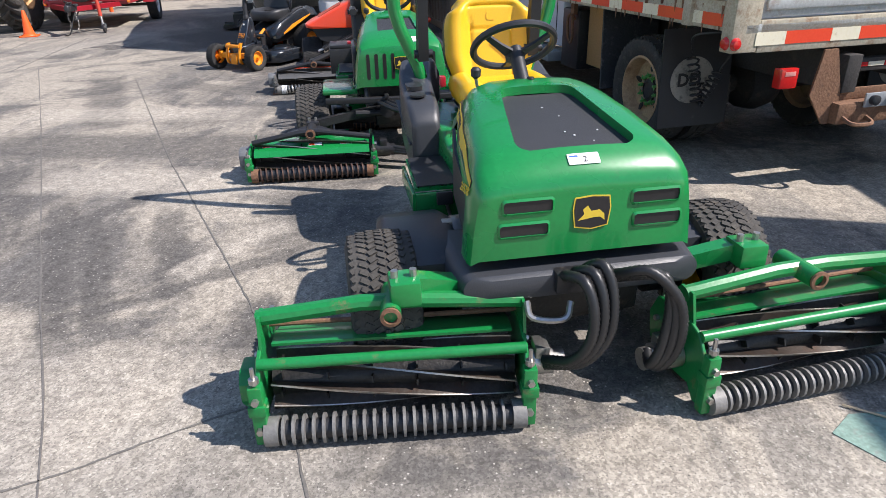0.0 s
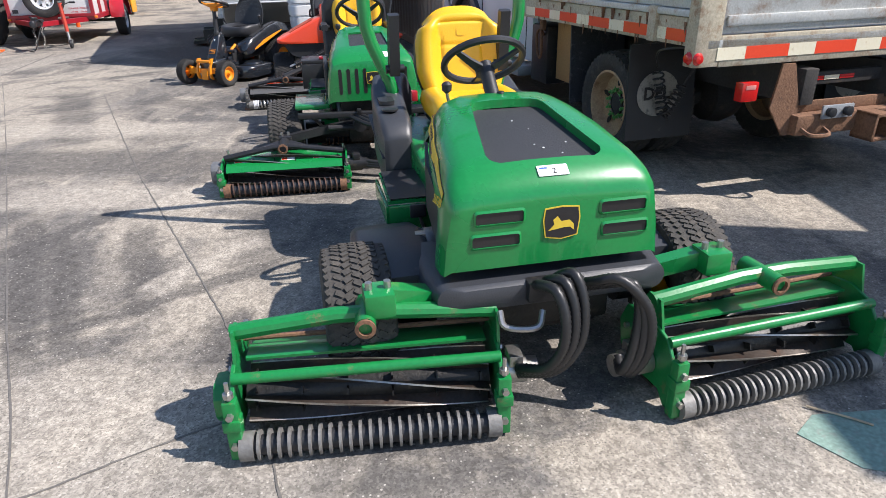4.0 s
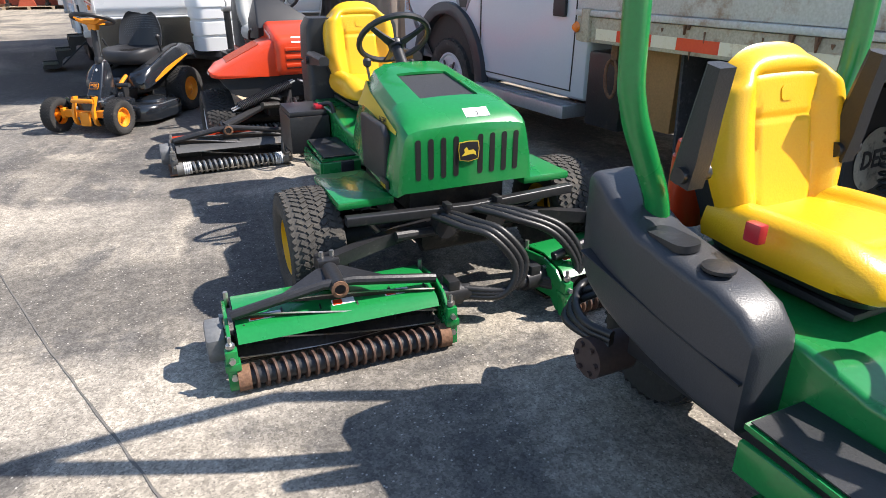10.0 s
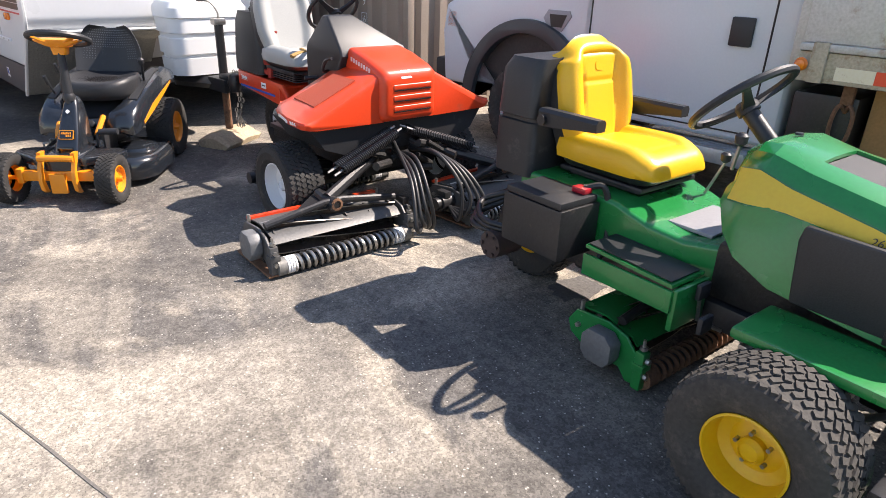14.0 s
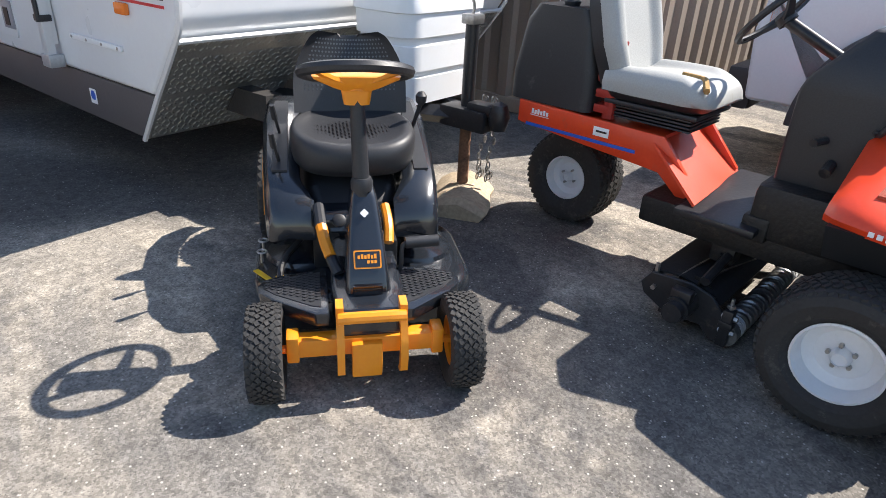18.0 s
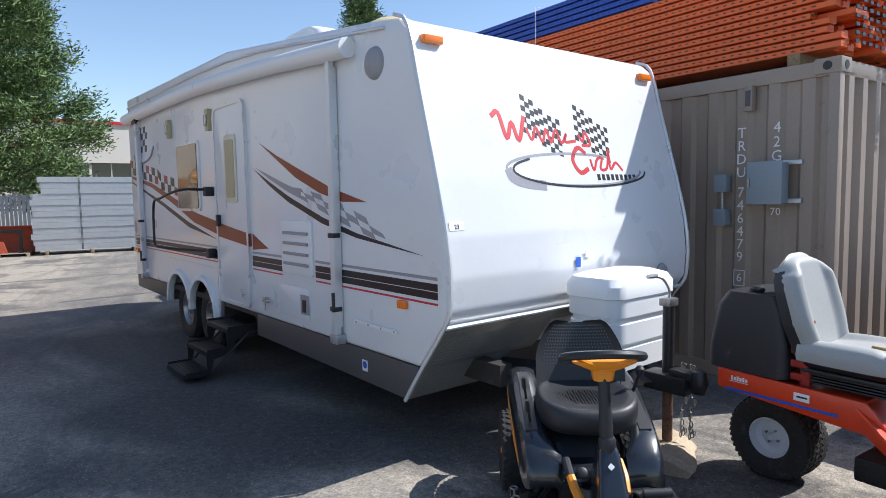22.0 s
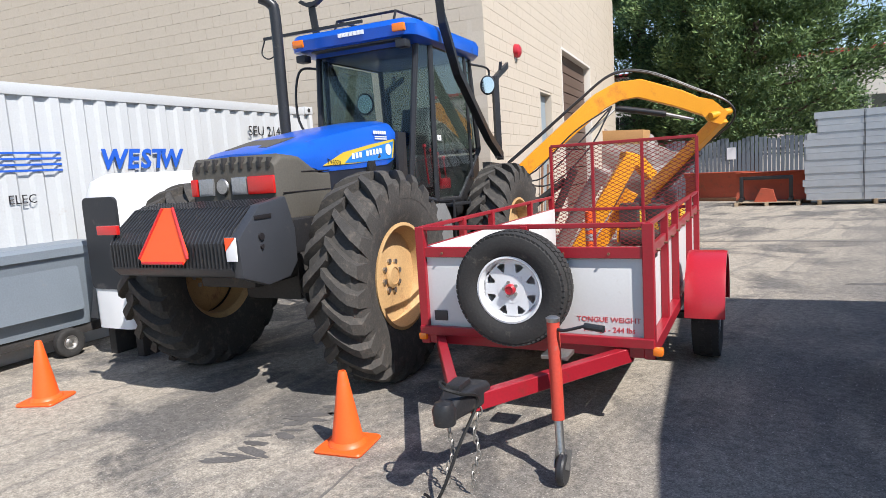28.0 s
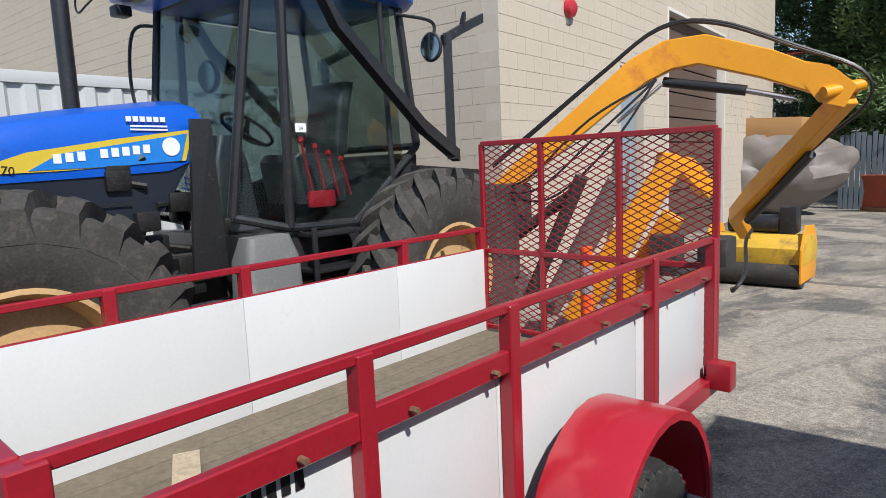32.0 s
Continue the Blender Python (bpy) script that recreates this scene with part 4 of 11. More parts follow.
box(bm, -0.2, -0.14, 3.58, 4.52, 0.05, 3.12, 0.006)
whole("door_1", bm, elec_grey, "narrow grey steel personnel door in a block wall", "door", "structure", m=WB)
# alarm bell
al = thing("alarm_bell", WB @ pose(0, 1.75, 3.72, 0, 0, 0), "red alarm bell on a cream block wall", "alarm bell")
bm = B()
lathe(bm, [(0.001, 0.12), (0.06, 0.115), (0.115, 0.08), (0.13, 0.03), (0.13, 0.005)], 22, AX)
part("gong", bm, fender_red, al)
bm = B()
box(bm, 0.0, 0.02, -0.06, 0.06, -0.2, -0.1, 0.004)
part("bracket", bm, steel, al)
bm = B()
for y, h in ((2.75, 2.15), (3.15, 1.95)):
    box(bm, 0.05, 0.09, y, y + 0.05, 0.0, h + 0.5, 0.006, m=pose(0, 0, 0, -12 if y < 3 else -14, 0, 0))
bars = whole("steel_upright", bm, rusty, "two rusty steel uprights leaning at a block wall", "steel bars", m=WB)

# block courses, cut at the openings
BHT, BLN = 0.2, 0.4
mesh_cache = {}


def block_mesh(key, sx, sy, sz, bev=0.006):
    if key not in mesh_cache:
        bm = B()
        box(bm, 0, sx, 0, sy, 0, sz, bev, 1)
        mesh_cache[key] = finish(bm, "block", block_cream, 0.6)
    return mesh_cache[key]


def blocks_east(parent):
    """The wall's blocks: those low down and near as pieces, the rest joined."""
    rest = B()
    n = 0
    for r in range(int(BH / BHT)):
        z = r * BHT
        gaps = []
        if z < D1z - 0.05:
            gaps.append((D0 - 0.01, D1y + 0.01))
        if z < 3.1:
            gaps.append((3.54, 4.56))
        y = 0.0 if r % 2 == 0 else -BLN / 2
        while y < BL:
            a, b = max(0, y) + 0.002, min(BL, y + BLN) - 0.002
            cuts = [(a, b)]
            for g0, g1 in gaps:
                cuts = [q for c0, c1 in cuts for q in ((c0, min(c1, g0)), (max(c0, g1), c1)) if q[1] - q[0] > 0.03]
            for c0, c1 in cuts:
                full = c1 - c0 > 0.38
                if full and n < 280 and c0 < 5.6 and 8 <= r:
                    ob = new("block", block_mesh("e", 0.013, BLN - 0.004, BHT - 0.004, 0.0015))
                    ob.parent = parent
                    ob.matrix_basis = pose(-0.012 + random.uniform(-0.0015, 0.0015), c0, z + 0.002)
                    n += 1
                else:
                    box(rest, -0.012, random.uniform(-0.001, 0.0025), c0, c1, z + 0.002, z + BHT - 0.002)
            y += BLN
    ob = part("block_field", rest, block_cream, parent, smooth=0)
    ob["kind"] = "stuff"


def blocks_north(parent):
    rest = B()
    n = 0
    for r in range(int(BH / BHT)):
        z = r * BHT
        x = 0.0 if r % 2 == 0 else 0.2
        while x > -18:
            a, b = max(x - BLN, -18) + 0.002, min(0, x) - 0.002
            full = b - a > 0.38
            if full and n < 280 and 13 <= r < 24 and x > -11:
                ob = new("block", block_mesh("n", BLN - 0.004, 0.013, BHT - 0.004, 0.0015))
                ob.parent = parent
                ob.matrix_basis = pose(a, -0.001 + random.uniform(-0.0015, 0.0015), z + 0.002)
                n += 1
            elif b - a > 0.02:
                box(rest, a, b, random.uniform(-0.0025, 0.001), 0.012, z + 0.002, z + BHT - 0.002)
            x -= BLN
    ob = part("block_field", rest, block_cream, parent, smooth=0)
    ob["kind"] = "stuff"


# pale wall that closes the yard on its sunny side, with a strip of soil at its foot
bm = B()
box(bm, 6.1, 6.4, 0.05, 34, 0, 3.2, 0.01)
# unseen taller end, added to throw shade beside the first mower
box(bm, 6.1, 6.4, -1.95, 0.05, 0, 4.5, 0.01)
whole("wall_yard", bm, far_white, "plain pale rendered wall along the edge of the yard, with an unseen taller end added for shade", "wall", "structure")
bm = B()
box(bm, 5.98, 6.1, -1.95, 34, -0.02, 0.16, 0.01)
whole("trim", bm, mat("pale_concrete", (0.5, 0.5, 0.48), 0.8, var=0.15, bump=0.2), "pale concrete footing along the wall", "footing", "structure")
bm = B()
rng = random.Random(8)
rows = []
for k in range(40):
    y = 2.1 + 0.5 * k
    rows.append([Vector((4.75 + 0.25 * math.sin(k * 1.7) * 0.5 + rng.uniform(-0.08, 0.08), y, -0.01)), Vector((5.0 + rng.uniform(-0.05, 0.05), y, 0.07 + rng.uniform(-0.02, 0.03))), Vector((5.5, y, 0.09 + rng.uniform(-0.03, 0.03))), Vector((5.98, y, 0.05)), Vector((5.98, y, -0.01))])
loft(bm, rows)
whole("soil_strip", bm, mat("weedy_soil", (0.10, 0.085, 0.05), 0.95, var=0.4, scale=6, fine=40, bump=0.6, dirt=(0.07, 0.11, 0.03), dirty=0.5), "strip of dark weedy soil beside the asphalt", "soil", "structure")


# far side of the yard: pale office building
FW = pose(-24.0, 47.0, 0, 0, 0, 14)
fb = thing("office_building", FW, "low white office building with ribbon windows and a red roof edge", "building")
bm = B()
box(bm, 0, 60, 0, 12, 0, 2.75)
box(bm, 0, 60, 0, 12, 4.25, 6.75)
box(bm, 0, 60, 0.4, 12, 2.75, 4.25)
part("wall", bm, far_white, fb, smooth=0)
bm = B()
box(bm, -0.1, 60.1, -0.12, 12.1, 6.75, 6.95)
part("roof_edge", bm, decal_red, fb, smooth=0)
for k in range(24):
    bm = B()
    box(bm, 0.15 + k * 2.5, 2.5 + k * 2.5, 0.22, 0.3, 2.78, 4.22)
    w = part("window", bm, dark_glass, fb, smooth=0)
    bm = B()
    box(bm, 0.0 + k * 2.5, 0.15 + k * 2.5, 0.15, 0.38, 2.78, 4.22)
    box(bm, 1.28 + k * 2.5, 1.34 + k * 2.5, 0.19, 0.22, 2.78, 4.22)
    pieces("mullion", bm, far_white, w, smooth=0)


# conifers
def conifer(name, m, height, radius, seed, label, clumps=1500, low=0.06):
    t = thing(name, m, label, "tree")
    rng = random.Random(seed)
    bm = B()
    pts = [(0, 0, 0), (0.08, 0.05, height * 0.35), (-0.05, 0.1, height * 0.7), (0, 0, height * 0.97)]
    P = spline(pts, 5)
    rings = [ring(p, Vector((1, 0, 0)), Vector((0, 1, 0)), 0.02 + radius * 0.10 * (1 - i / len(P)), 9) for i, p in enumerate(P)]
    loft(bm, rings)
    trunk = part("trunk", bm, bark, t)
    bm = B()
    tips = []
    for k in range(90):
        h = height * (low + (0.94 - low) * (k / 90) ** 0.9)
        prof = min(1.0, 0.62 + 2.2 * (h / height)) * (1 - (h / height) ** 1.7)
        L = radius * prof * rng.uniform(0.75, 1.08) + 0.2
        a = k * 2.399 + rng.uniform(-0.3, 0.3)
        d = Vector((math.cos(a), math.sin(a), 0))
        base = Vector((0, 0, h))
        mid = base + d * L * 0.5 + Vector((0, 0, 0.02 * L))
        tip = base + d * L + Vector((0, 0, 0.12 * L + rng.uniform(-0.2, 0.2)))
        tube(bm, [base, mid, tip], 0.02 + 0.03 * (1 - h / height), 5, 3)
        tips.append((base, mid, tip, L))
    tagged(part("branch", bm, bark, trunk), kind="stuff")
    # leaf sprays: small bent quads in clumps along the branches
    # the darker copy paints shaded foliage into the crown, scattered at random
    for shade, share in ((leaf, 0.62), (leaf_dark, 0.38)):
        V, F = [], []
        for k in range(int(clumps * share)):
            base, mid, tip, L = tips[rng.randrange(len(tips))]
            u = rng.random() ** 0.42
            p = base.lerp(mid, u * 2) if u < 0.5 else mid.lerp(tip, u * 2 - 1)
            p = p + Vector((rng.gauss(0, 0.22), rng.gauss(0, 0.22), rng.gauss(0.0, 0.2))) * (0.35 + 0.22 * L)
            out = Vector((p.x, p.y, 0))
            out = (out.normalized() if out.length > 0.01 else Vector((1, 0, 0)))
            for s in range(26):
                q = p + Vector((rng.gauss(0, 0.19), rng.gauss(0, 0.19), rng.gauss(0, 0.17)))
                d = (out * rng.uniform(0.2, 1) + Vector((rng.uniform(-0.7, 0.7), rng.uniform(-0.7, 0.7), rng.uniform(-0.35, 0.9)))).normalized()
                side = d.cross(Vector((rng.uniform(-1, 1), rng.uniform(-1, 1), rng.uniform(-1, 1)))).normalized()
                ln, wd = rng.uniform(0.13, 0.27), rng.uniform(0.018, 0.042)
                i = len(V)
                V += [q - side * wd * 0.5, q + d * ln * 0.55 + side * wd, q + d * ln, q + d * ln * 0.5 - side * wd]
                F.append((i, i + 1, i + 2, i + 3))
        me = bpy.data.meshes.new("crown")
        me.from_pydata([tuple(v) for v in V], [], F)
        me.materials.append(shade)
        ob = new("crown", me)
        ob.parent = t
    return t


conifer("conifer", pose(-11.7, 35.0, 0), 16.0, 5.3, 12, "broad dense green conifer at the back of the yard", 8500, 0.10)
conifer("conifer", pose(-17.2, 37.5, 0), 19.0, 4.6, 13, "tall dark green conifer behind the block building", 5000)
conifer("conifer", pose(5.5, 38.0, 0), 13.2, 2.6, 14, "distant conifer top behind the stacked rack beams", 1500)

# ---- travel trailer ----
RVM = pose(-2.33, 7.697, 0, 0, 0, 17)
SIDE = Matrix(((0, 0, 1, 0), (1, 0, 0, 0), (0, 1, 0, 0), (0, 0, 0, 1)))  # (y, z) outlines extruded along x


def travel_trailer():
    t = thing("travel_trailer", RVM, "white fibreglass travel trailer with brown and chequered swoosh graphics, parked", "caravan")
    prof = [(0.10, 2.79), (0.01, 2.71), (-0.10, 2.3), (-0.24, 1.8), (-0.32, 1.45), (-0.345, 1.2), (-0.33, 1.0), (-0.265, 0.90), (-0.03, 0.62), (3.55, 0.62), (3.55, 0.95), (5.25, 0.95), (5.25, 0.62), (7.0, 0.62), (7.0, 3.16), (3.0, 3.12), (0.4, 2.835)]
    bm = B()
    prism(bm, prof, 0.0, 2.58, SIDE, 0.03, 3)
    body = part("body", bm, white_gel, t)
    for run in ([(-0.02, 0.614), (0.135, 0.375), (2.53, 0.41), (2.53, 0.614)], [(3.42, 0.614), (3.42, 0.42), (3.5, 0.42), (3.5, 0.614)], [(5.3, 0.614), (5.3, 0.42), (6.98, 0.44), (6.98, 0.614)]):
        bm = B()
        prism(bm, run, 0.012, 2.568, SIDE, 0.006)
        part("skirt", bm, skirt_grey, t)
    # chequer plate under the nose
    bm = B()
    nose = [(-0.285, 0.895), (-0.235, 0.82), (-0.05, 0.60), (0.13, 0.37)]
    spans = (((0.02, 2.56),), ((0.02, 1.02), (1.56, 2.56)), ((0.02, 0.80), (1.78, 2.56)))
    for (a, z0), (b, z1), cols in zip(nose, nose[1:], spans):
        ln = math.hypot(b - a, z1 - z0)
        ang = math.atan2(z1 - z0, b - a)
        for x0, x1 in cols:
            loft(bm, [[Vector((x0, y, z)), Vector((x1, y, z)), Vector((x1, y + 0.02, z - 0.01)), Vector((x0, y + 0.02, z - 0.01))] for y, z in ((a, z0), (b, z1))])
            for i in range(int(ln / 0.032)):
                y, z = a + math.cos(ang) * (i + 0.5) * 0.032, z0 + math.sin(ang) * (i + 0.5) * 0.032
                for j in range(int((x1 - x0 - 0.03) / 0.032)):
                    box(bm, -0.010, 0.010, -0.003, 0.003, -0.004, 0.0015, m=Matrix.Translation((x0 + 0.03 + j * 0.032, y, z)) @ Matrix.Rotation(ang, 4, "X") @ Matrix.Rotation(radians(45 if (i + j) % 2 else -45), 4, "Z"))
    part("nose_plate", bm, chequer, t, "worn chequer plate stone guard", smooth=0)
    for x in (-0.004, 2.564):
        bm = B()
        tube(bm, [(x + 0.01, a - 0.005, z) for a, z in [(0.16, 2.82), (0.02, 2.73), (-0.10, 2.3), (-0.24, 1.8), (-0.325, 1.45), (-0.35, 1.2), (-0.335, 1.0), (-0.28, 0.90), (-0.045, 0.605), (0.135, 0.365)]], 0.014, 6, 3)
        part("corner_trim", bm, trim_white, t)
    bm = B()
    rod(bm, (0.01, -0.30, 0.905), (2.57, -0.30, 0.905), 0.014, 6)
    part("nose_trim", bm, trim_white, t)
    # awning: case along the roof edge and two legs
    bm = B()
    tube(bm, [(-0.06, 0.62, 2.70), (-0.06, 2.2, 2.80), (-0.06, 4.2, 2.87), (-0.06, 6.9, 2.86)], 0.07, 12, 4)
    part("awning_roll", bm, white_plastic, t)
    bm = B()
    tube(bm, [(-0.012, 0.25, 2.76), (-0.012, 3.0, 3.02), (-0.012, 6.95, 3.03)], 0.012, 6, 4)
    part("gutter_rail", bm, trim_white, t)
    for y, zt in ((0.90, 2.72), (6.35, 2.80)):
        bm = B()
        box(bm, -0.075, -0.03, y - 0.03, y + 0.03, 0.68, zt - 0.04, 0.008)
        box(bm, -0.035, -0.005, y - 0.022, y + 0.022, 0.74, zt - 0.1, 0.005)
        leg = part("awning_leg", bm, trim_white, t)
        bm = B()
        box(bm, -0.085, 0.0, y - 0.05, y + 0.05, 0.62, 0.69, 0.01)
        part("foot_bracket", bm, galv, leg)
        bm = B()
        for z in (1.40, 0.86):
            box(bm, -0.085, -0.02, y - 0.037, y + 0.037, z, z + 0.035, 0.006)
        rod(bm, (-0.085, y - 0.02, 0.86), (-0.085, y - 0.02, 1.0), 0.012, 6)
        rod(bm, (-0.07, y + 0.06, zt - 0.03), (-0.07, y - 0.12, zt), 0.03, 10)
        pieces("clamp", bm, black_plastic, leg)
    # entry door
    bm = B()
    prism(bm, [(2.57 + 0.415 + a, 1.64 + b) for a, b in rrect(0.83, 1.98, 0.11)], -0.022, 0.004, SIDE, 0.008)
    door = part("entry_door", bm, white_gel, t)
    bm = B()
    o, i_ = rrect(0.83, 1.98, 0.11), rrect(0.76, 1.91, 0.085)
    loft(bm, [[Vector((x, 2.985 + a, 1.64 + b)) for a, b in q] for x, q in ((-0.022, o), (-0.032, o), (-0.032, i_), (-0.022, i_))], caps=False)
    part("door_frame", bm, trim_white, door)
    bm = B()
    prism(bm, [(2.94 + a, 1.99 + b) for a, b in rrect(0.30, 0.66, 0.05)], -0.036, -0.018, SIDE, 0.006)
    dw = part("door_window_frame", bm, mat("cream_window_frame", (0.62, 0.60, 0.48), 0.4), door)
    bm = B()
    prism(bm, [(2.94 + a, 1.99 + b) for a, b in rrect(0.22, 0.56, 0.03)], -0.040, -0.030, SIDE)
    part("pane", bm, frosted, dw)
    bm = B()
    for z in (0.95, 1.3, 1.9, 2.4):
        rod(bm, (-0.034, 2.572, z), (-0.034, 2.572, z + 0.1), 0.009, 8)
    part("hinge", bm, trim_white, door)
    bm = B()
    box(bm, -0.06, -0.02, 3.28, 3.34, 1.42, 1.54, 0.01)
    part("door_latch", bm, black_plastic, door)
    bm = B()
    rod(bm, (-0.025, 2.72, 0.78), (-0.06, 2.72, 0.78), 0.008)
    rod(bm, (-0.06, 2.70, 0.74), (-0.06, 2.72, 0.84), 0.008)
    part("door_holder", bm, steel, door)
    # grab handle
    bm = B()
    tube(bm, [(-0.05, 3.55, 1.80), (-0.30, 3.65, 1.80), (-0.38, 4.1, 1.72), (-0.40, 4.3, 1.66), (-0.40, 4.35, 1.3), (-0.40, 4.33, 1.22), (-0.36, 4.2, 1.18), (-0.05, 3.57, 1.15)], 0.014, 8, 6)
    gh = part("grab_handle", bm, black_metal, t)
    bm = B()
    for z in (1.12, 1.77):
        box(bm, -0.09, 0.0, 3.51, 3.60, z - 0.04, z + 0.06, 0.01)
    pieces("handle_socket", bm, black_plastic, gh)
    # side window, mirrored and dark
    bm = B()
    prism(bm, [(4.31 + a, 1.96 + b) for a, b in rrect(0.80, 0.78, 0.06)], -0.02, 0.004, SIDE, 0.005)
    win = part("side_window_frame", bm, trim_white, t)
    for z0, z1 in ((1.60, 1.80), (1.82, 2.32)):
        bm = B()
        prism(bm, [(4.31 + a, (z0 + z1) / 2 + b) for a, b in rrect(0.70, z1 - z0, 0.03)], -0.027, -0.012, SIDE)
        part("pane", bm, dark_glass, win, "dark reflecting window pane")
    # vents, hatches and lamps
    bm = B()
    prism(bm, [(1.60 + a, 1.29 + b) for a, b in rrect(0.56, 0.44, 0.03)], -0.018, 0.002, SIDE, 0.006)
    v = part("refrigerator_vent", bm, white_plastic, t)
    for k in range(4):
        bm = B()
        box(bm, -0.034, -0.014, 1.38, 1.82, 1.14 + k * 0.085, 1.165 + k * 0.085, 0.006)
        part("louvre", bm, decal_grey, v)
    bm = B()
    prism(bm, [(1.69 + a, 0.83 + b) for a, b in rrect(0.56, 0.26, 0.025)], -0.010, 0.002, SIDE, 0.004)
    hb = part("water_heater_door", bm, white_gel, t)
    bm = B()
    box(bm, -0.02, -0.008, 1.41, 1.55, 0.75, 0.91, 0.006)
    part("grille", bm, decal_grey, hb)
    bm = B()
    box(bm, -0.024, -0.018, 1.45, 1.51, 0.77, 0.87)
    part("slot", bm, decal_black, hb)
    bm = B()
    box(bm, -0.016, 0.0, 0.18, 0.71, 0.795, 0.822, 0.006)
    sr = part("slot_rail", bm, white_plastic, t)
    bm = B()
    for k in range(4):
        rod(bm, (-0.0155, 0.21 + 0.157 * k, 0.808), (-0.019, 0.21 + 0.157 * k, 0.808), 0.008, 8)
    pieces("screw", bm, steel, sr)
    bm = B()
    rod(bm, (-0.01, 2.2, 0.80), (-0.05, 2.2, 0.80), 0.012)
    rod(bm, (-0.05, 2.12, 0.78), (-0.05, 2.24, 0.78), 0.01)
    rod(bm, (-0.05, 2.2, 0.70), (-0.05, 2.2, 0.82), 0.01)
    part("tap", bm, steel, t)
    for y, z in ((3.52, 2.52), (4.92, 2.55)):
        bm = B()
        box(bm, -0.05, 0.0, y - 0.05, y + 0.05, z - 0.11, z + 0.11, 0.01)
        lamp = part("porch_lamp", bm, mat("yellowed_plastic", (0.42, 0.38, 0.22), 0.4), t)
        bm = B()
        box(bm, -0.065, -0.05, y - 0.03, y + 0.03, z - 0.07, z + 0.05, 0.008)
        part("lens", bm, clear_lens, lamp)
    bm = B()
    lathe(bm, [(0.001, 0.035), (0.08, 0.03), (0.098, 0.02), (0.108, 0.0)], 26, Matrix.Translation((0, 0.38, 2.56)) @ AX @ Matrix.Diagonal((1, 1, -1, 1)))
    part("speaker", bm, decal_grey, t)
    bm = B()
    box(bm, -0.028, 0.0, 0.06, 0.16, 0.975, 1.03, 0.012)
    box(bm, -0.035, 0.0, 6.72, 6.82, 0.95, 1.02, 0.012)
    pieces("side_marker", bm, amber, t)
    for x in (0.16, 2.42):
        bm = B()
        box(bm, x - 0.08, x + 0.08, -0.05, 0.04, 2.625, 2.68, 0.02, 3)
        part("clearance_lamp", bm, amber, t)
    bm = B()
    lathe(bm, [(0.001, 0.03), (0.05, 0.028), (0.065, 0.01), (0.065, 0.0)], 16, facing((2.2, -0.345, 1.06), (0, -1, 0)))
    part("front_lamp", bm, decal_grey, t)
    bm = B()
    lathe(bm, [(0.001, 0.34), (0.05, 0.33), (0.07, 0.3), (0.07, 0.0)], 12, Matrix.Translation((0.7, 2.4, 2.98)))
    box(bm, 0.7, 1.35, 2.6, 3.6, 3.06, 3.33, 0.07, 3)
    part("roof_air_conditioner", bm, white_plastic, t)
    bm = B()
    lathe(bm, [(0.16, 0.0), (0.18, 0.06), (0.10, 0.13), (0.001, 0.14)], 20, Matrix.Translation((0.55, 0.95, 2.83)) @ Matrix.Diagonal((1.4, 1.4, 1, 1)))
    part("roof_vent", bm, mat("yellowed_vent", (0.6, 0.52, 0.25), 0.45), t)
    bm = B()
    tube(bm, [(0.2, 4.4, 3.1), (0.2, 4.6, 3.22), (0.2, 5.2, 3.24)], 0.012, 6)
    part("antenna", bm, white_plastic, t)
    # axles and wheels
    for y in (3.98, 4.84):
        wheel(t, (0.16, y, 0.355), 0.355, 0.21, 0.2, rubber, steel, -1, "road", 0.06, 0.05, 8, 5, hub_mat=steel, tread_n=36)
        wheel(t, (2.42, y, 0.355), 0.355, 0.21, 0.2, rubber, steel, 1, "road", 0.06, 0.05, 8, 5, hub_mat=steel, tread_n=36)
    bm = B()
    for y in (3.98, 4.84):
        rod(bm, (0.2, y, 0.355), (2.38, y, 0.355), 0.04)
    box(bm, 0.45, 0.55, -0.3, 6.9, 0.46, 0.6)
    box(bm, 1.9, 2.0, -0.3, 6.9, 0.46, 0.6)
    box(bm, 0.02, 2.56, 0.2, 6.9, 0.58, 0.64)
    part("chassis", bm, frame_dark, t)
    bm = B()
    for y in (3.98, 4.84):
        pts = []
        for k in range(13):
            a = math.pi * k / 12
            pts.append((y + 0.47 * math.cos(a), 0.42 + 0.44 * math.sin(a)))
        inner = [(y + 0.41 * math.cos(math.pi * k / 12), 0.42 + 0.38 * math.sin(math.pi * k / 12)) for k in range(13)]
        prism(bm, pts + list(reversed(inner)), -0.05, 0.02, SIDE, 0.008)
    pieces("wheel_arch", bm, white_plastic, t)
    bm = B()
    cut = [(y + 0.42 * math.cos(math.pi * k / 12), 0.42 + 0.39 * math.sin(math.pi * k / 12)) for y in (4.84, 3.98) for k in range(13)]
    prism(bm, [(3.50, 0.45), (3.50, 0.975), (5.32, 0.975), (5.32, 0.45)] + cut, -0.006, 0.03, SIDE)
    part("arch_panel", bm, white_gel, t)
    # stepwell, open to the side
    bm = B()
    box(bm, 0.34, 0.36, 2.535, 3.415, 0.40, 0.605)
    box(bm, 0.014, 0.34, 2.535, 2.55, 0.40, 0.605)
    box(bm, 0.014, 0.34, 3.40, 3.415, 0.40, 0.605)
    part("step_well", bm, frame_dark, t)
    bm = B()
    box(bm, 0.0, 0.30, 2.66, 3.36, 0.40, 0.42, 0.006)
